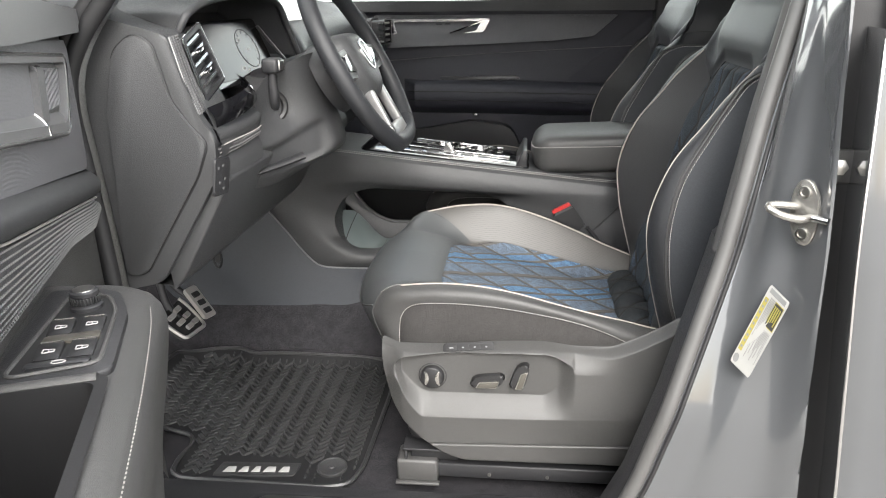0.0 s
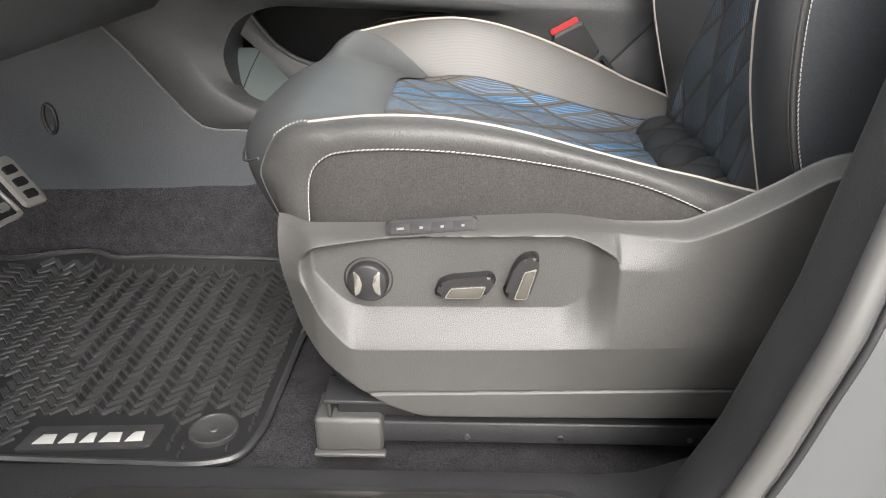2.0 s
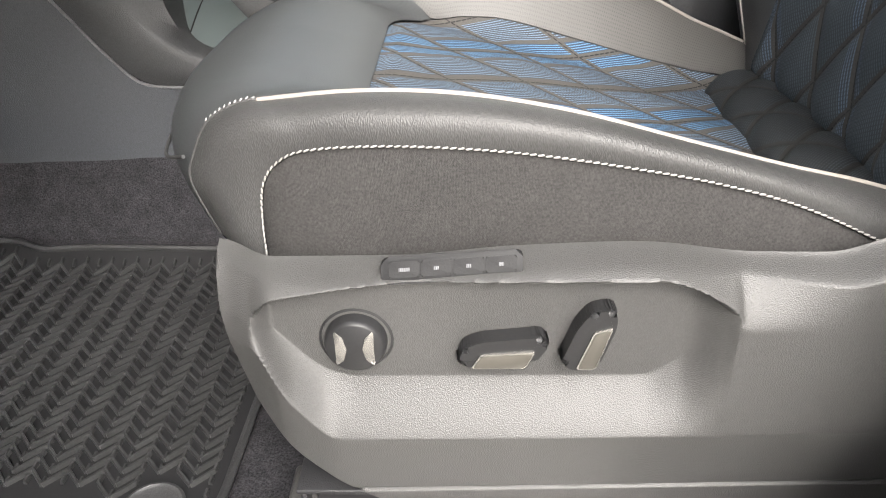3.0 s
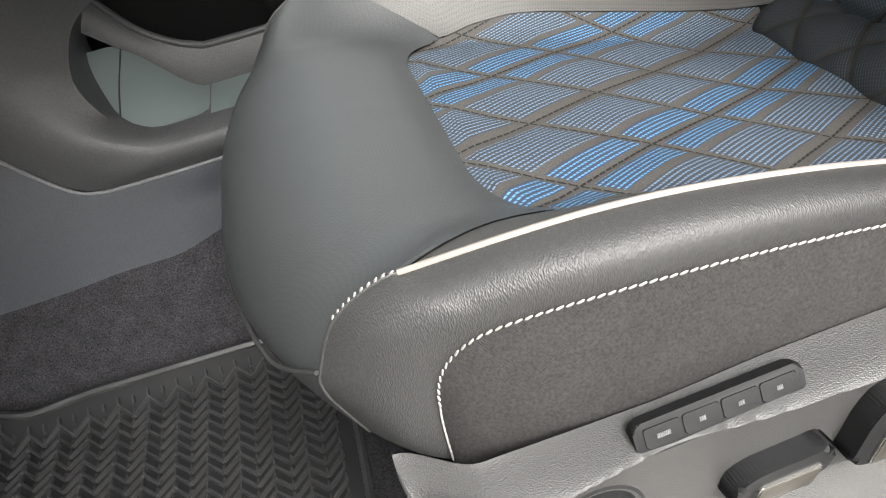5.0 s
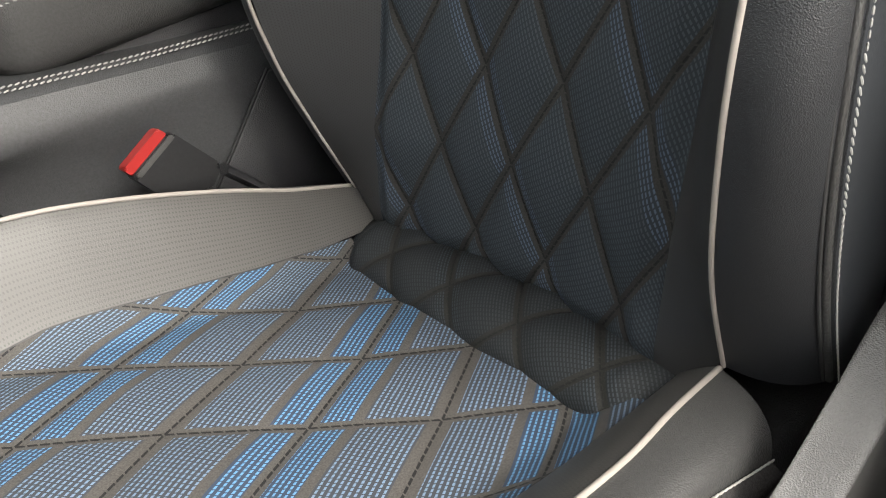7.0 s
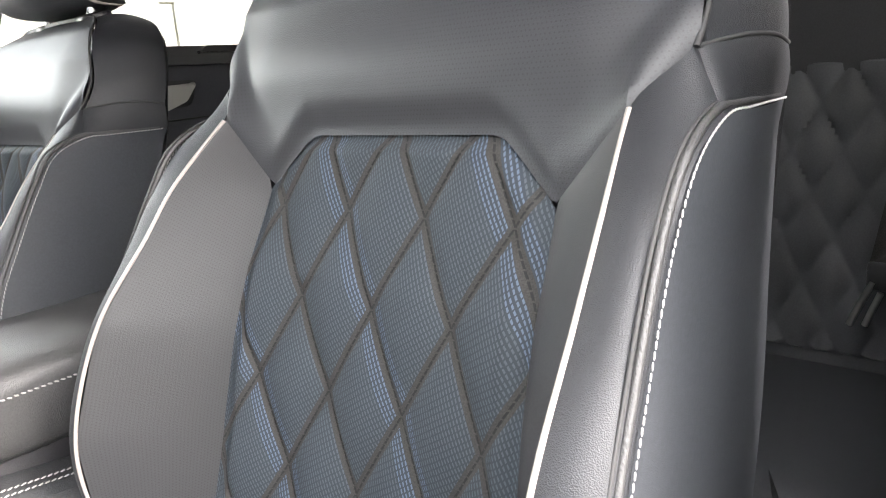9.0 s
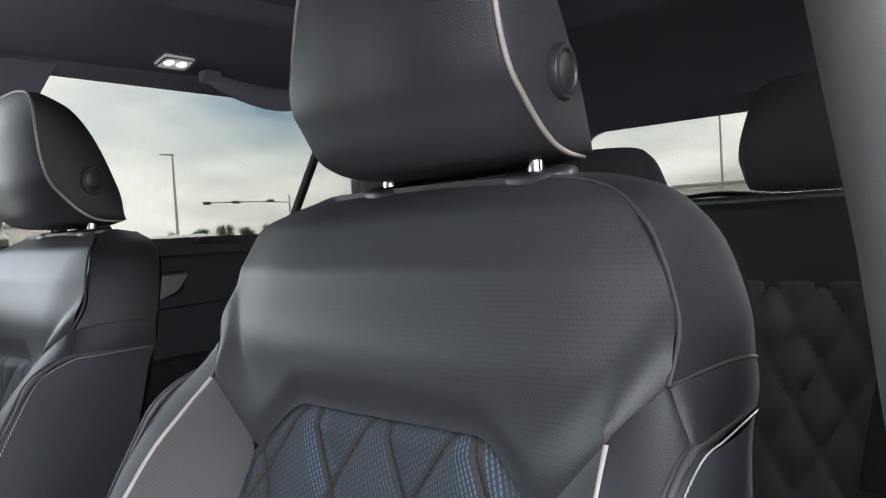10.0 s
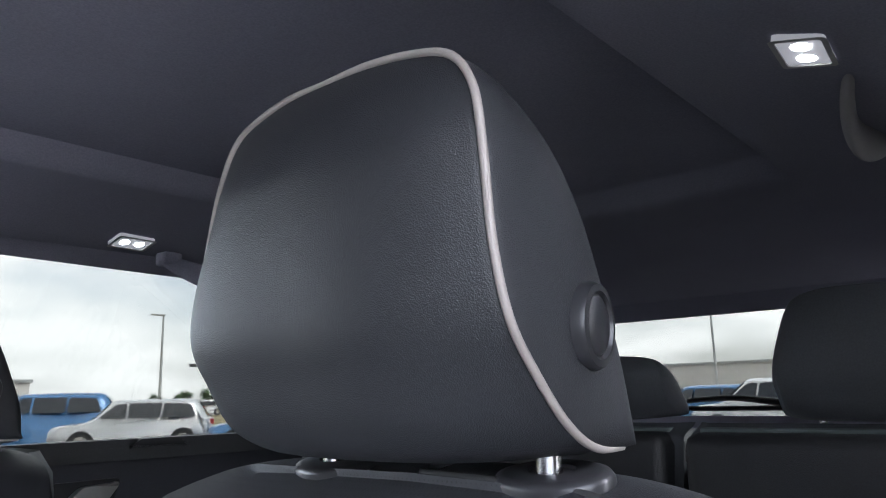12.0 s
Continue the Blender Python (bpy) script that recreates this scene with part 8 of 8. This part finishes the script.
def parked_car(x, y, turn, paint, label, tall=1.66, length=4.7):
    c = thing("parked_car", label, "car", "parked cars", at=(x, y, -0.46))
    m = pose(x, y, -0.46, 0, 0, turn)
    h = tall
    L = length
    side = [(-0.5 * L, 0.45), (-0.5 * L, 0.72 * h * 0.85), (-0.485 * L, 0.60 * h), (-0.46 * L, 0.64 * h), (-0.40 * L, 0.95 * h), (-0.30 * L, h), (0.05 * L, h), (0.14 * L, 0.96 * h), (0.27 * L, 0.63 * h), (0.45 * L, 0.55 * h), (0.5 * L, 0.44 * h), (0.5 * L, 0.30), (0.46 * L, 0.22), (-0.47 * L, 0.22)]
    W = 0.92
    def width(z):
        return W * (1 - 0.22 * smooth01(0.62 * h, h, z)) * (1 - 0.06 * smooth01(0.5, 0.2, z))
    loop = curve_pts([(a, 0, b) for a, b in side + side[:1]], 90)[:-1]
    bm = bmesh.new()
    rings = []
    for k in range(17):
        t = -1 + k / 8
        s = (1 - abs(t) ** 8) ** 0.125 if abs(t) < 1 else 0.0
        s = max(0.9, s)
        rings.append([bm.verts.new(m @ Vector((p.x * s, t * width(p.z), 0.7 + (p.z - 0.7) * s))) for p in loop])
    for a, b in zip(rings, rings[1:]):
        for j in range(len(loop)):
            bm.faces.new((a[j], a[(j + 1) % len(loop)], b[(j + 1) % len(loop)], b[j]))
    bm.faces.new(rings[0][::-1])
    bm.faces.new(rings[-1])
    part("body", bm, paint, c)
    for s in (-1, 1):
        for poly in ([(-0.38, 0.66), (-0.345, 0.90), (-0.18, 0.925), (-0.17, 0.66)], [(-0.155, 0.66), (-0.165, 0.925), (0.03, 0.925), (0.04, 0.66)], [(0.055, 0.66), (0.045, 0.925), (0.11, 0.91), (0.21, 0.67)]):
            P = rounded([(a * L, b * h) for a, b in poly], 0.05, 3)
            part("side_window", prism(P, -0.01, 0.008, lambda a, b, q: m @ Vector((a, s * (width(b) * 0.995 + q), b))), M_CARGLASS, c)
        for a in (-0.30, 0.31):
            w = part("wheel", lathe([(0.20, -0.02), (0.33, -0.02), (0.35, 0.03), (0.35, 0.16), (0.33, 0.21), (0.22, 0.21), (0.21, 0.19)], m @ pose(a * L, s * 0.72, 0.35, -90 * s, 0, 0), 28), M_TYRE, c)
            part("rim", lathe([(0.21, 0.17), (0.20, 0.195), (0.06, 0.19), (0.05, 0.205), (0, 0.205)], m @ pose(a * L, s * 0.72, 0.35, -90 * s, 0, 0), 20), M_STEEL, w)
        part("head_lamp", prism(rounded([(0.43, 0.46), (0.49, 0.42), (0.49, 0.37), (0.44, 0.40)], 0.02, 3), 0, 0.02, lambda a, b, q: m @ Vector((a * L, s * (0.78 + q), b * h))), M_CHROME, c)
        part("tail_lamp", prism([(-0.497, 0.50), (-0.497, 0.60), (-0.46, 0.60), (-0.46, 0.52)], 0, 0.02, lambda a, b, q: m @ Vector((a * L, s * (0.80 + q), b * h))), M_RED, c)
    part("windscreen", prism([(-0.68, 0.0), (0.68, 0.0), (0.60, 1.0), (-0.60, 1.0)], 0, 0.01, lambda a, b, q: m @ Vector(((0.262 - 0.115 * b) * L, a, (0.655 + 0.28 * b) * h + q))), M_CARGLASS, c)
    part("rear_window", prism([(-0.62, 0.0), (0.62, 0.0), (0.55, 1.0), (-0.55, 1.0)], 0, 0.01, lambda a, b, q: m @ Vector(((-0.468 + 0.055 * b) * L - q, a, (0.66 + 0.26 * b) * h))), M_CARGLASS, c)


P_SILVER = mat("silver_paint", (0.50, 0.51, 0.52), 0.25, 0.3, coat=1.0, vary=0.03)
P_BLUE = mat("blue_paint", (0.05, 0.16, 0.36), 0.25, 0.2, coat=1.0, vary=0.03)
P_WHITE = mat("white_paint", (0.72, 0.73, 0.74), 0.3, coat=1.0, vary=0.03)
P_DARK = mat("dark_paint", (0.06, 0.065, 0.075), 0.25, 0.2, coat=1.0, vary=0.03)
parked_car(12.0, 21.0, 152.8, P_SILVER, "silver hatchback parked on the asphalt", 1.52, 4.4)
parked_car(11.0, 25.0, 150, P_BLUE, "blue sport utility car parked behind the silver one", 1.78)
parked_car(14.6, 17.2, 140, P_BLUE, "blue hatchback parked beside the silver one", 1.42, 4.2)
parked_car(42.0, 66.0, 150, P_WHITE, "white saloon parked across the lot", 1.48)
parked_car(37.0, 62.0, 150, P_DARK, "dark sport utility car far across the lot", 1.60)
parked_car(24.0, 6.4, 85, P_WHITE, "white sport utility car behind the rear window", 1.70)
parked_car(27.0, 9.5, 85, P_BLUE, "blue estate car in the row behind", 1.55)
parked_car(28.5, 3.4, 85, P_SILVER, "silver saloon in the row behind", 1.50)
parked_car(5.2, 22.0, 160, P_WHITE, "white sport utility car in the parked row", 1.62)


def lamp_post(x, y, h, arm):
    p = thing("lamp_post", "tall grey car park lamp post", "lamp post")
    part("post", lathe([(0.16, 0), (0.13, 0.3), (0.07, h)], pose(x, y, -0.46), 12), M_POLE, p)
    part("lamp_head", box(x - arm, x + 0.1, y - 0.15, y + 0.15, -0.46 + h - 0.1, -0.46 + h + 0.02, 0.03), M_POLE, p)
    part("footing", lathe([(0.32, 0), (0.32, 0.7), (0, 0.7)], pose(x, y, -0.46), 16), M_BUILD, p)


lamp_post(29.9, 52.3, 8.0, 1.0)
lamp_post(62.0, 22.0, 10.0, 1.0)


def traffic_signal(x, y):
    p = thing("traffic_signal", "traffic signals on a long mast arm over the road", "traffic signal")
    part("mast", lathe([(0.15, 0), (0.10, 6.6)], pose(x + 10.0, y - 4.3, -0.46), 12), M_POLE, p)
    part("mast_arm", tube([(x + 10.0, y - 4.3, 5.2), (x + 5.0, y - 2.2, 5.45), (x - 0.5, y + 0.2, 5.5)], 0.09, 16), M_POLE, p)
    for t in (0.0, 3.4, 7.6):
        a = part("signal_head", box(x + t - 0.5, x + t + 0.5, y - 0.2 - t * 0.43, y + 0.1 - t * 0.43, 5.25, 5.65, 0.04), M_PLASTIC_DARK, p, "dark signal head")


traffic_signal(52.5, 85.5)


def tree(x, y, h, seed):
    rnd = random.Random(seed)
    t = thing("tree", "leafy green roadside tree", "tree", "roadside trees", at=(x, y, -0.46))
    limbs = [tube([(x, y, -0.46), (x + 0.1, y, -0.46 + h * 0.3), (x, y + 0.1, -0.46 + h * 0.7)], lambda q: 0.16 * (1 - 0.7 * q), 10, 8)]
    tips = []
    for k in range(7):
        a = 2 * math.pi * k / 7 + rnd.random()
        e = Vector((x + math.cos(a) * h * 0.28, y + math.sin(a) * h * 0.28, -0.46 + h * (0.55 + 0.4 * rnd.random())))
        tips.append(e)
        limbs.append(tube([(x, y, -0.46 + h * (0.3 + 0.04 * k)), tuple(e)], lambda q: 0.06 * (1 - 0.7 * q), 5, 6))
    part("trunk", merge(*limbs), M_BARK, t, "grey-brown trunk and limbs")
    vs, fs = [], []
    for k in range(1500):
        c = rnd.choice(tips) + Vector((rnd.gauss(0, 1), rnd.gauss(0, 1), rnd.gauss(0, 0.8))) * h * 0.12
        u = Vector((rnd.gauss(0, 1), rnd.gauss(0, 1), rnd.gauss(0, 1))).normalized() * 0.14
        w = u.orthogonal().normalized() * 0.09
        b = len(vs)
        vs += [tuple(c - u), tuple(c + w), tuple(c + u), tuple(c - w)]
        fs.append((b, b + 1, b + 2, b + 3))
    me = bpy.data.meshes.new("crown")
    me.from_pydata(vs, [], fs)
    me.materials.append(M_LEAF)
    cr = new("crown", me)
    cr.parent = t
    cr.matrix_parent_inverse = Matrix.Translation((-x, -y, 0.46))


for i, (x, y, h) in enumerate(((72, 121, 3.0), (76, 119, 3.4), (80, 118, 2.8), (84, 116, 3.2), (68, 123, 2.6))):
    tree(x, y, h, i)


def building(x, y, w, d, h, label):
    b = thing("building", label, "building", "far buildings", at=(x, y, -0.46))
    part("wall", box(x - w / 2, x + w / 2, y - d / 2, y + d / 2, -0.46, h, 0.05), M_BUILD, b)
    part("roof", box(x - w / 2 - 0.3, x + w / 2 + 0.3, y - d / 2 - 0.3, y + d / 2 + 0.3, h, h + 0.5, 0.05), M_POLE, b, "grey flat roof edge")
    n = int(w / 4)
    for i in range(n):
        a = x - w / 2 + w * (i + 0.5) / n
        part("window", box(a - 0.9, a + 0.9, y - d / 2 - 0.05, y - d / 2 + 0.05, 0.8, 2.4, 0.03), M_CARGLASS, b)


building(30, 118, 26, 12, 4.0, "low pale building beyond the road")
building(95, 80, 34, 14, 4.5, "long low pale building in the distance")
building(150, 46, 40, 20, 5.0, "pale distant store building")
building(170, 17, 30, 16, 2.6, "distant pale flat-roofed building beyond the parked cars")
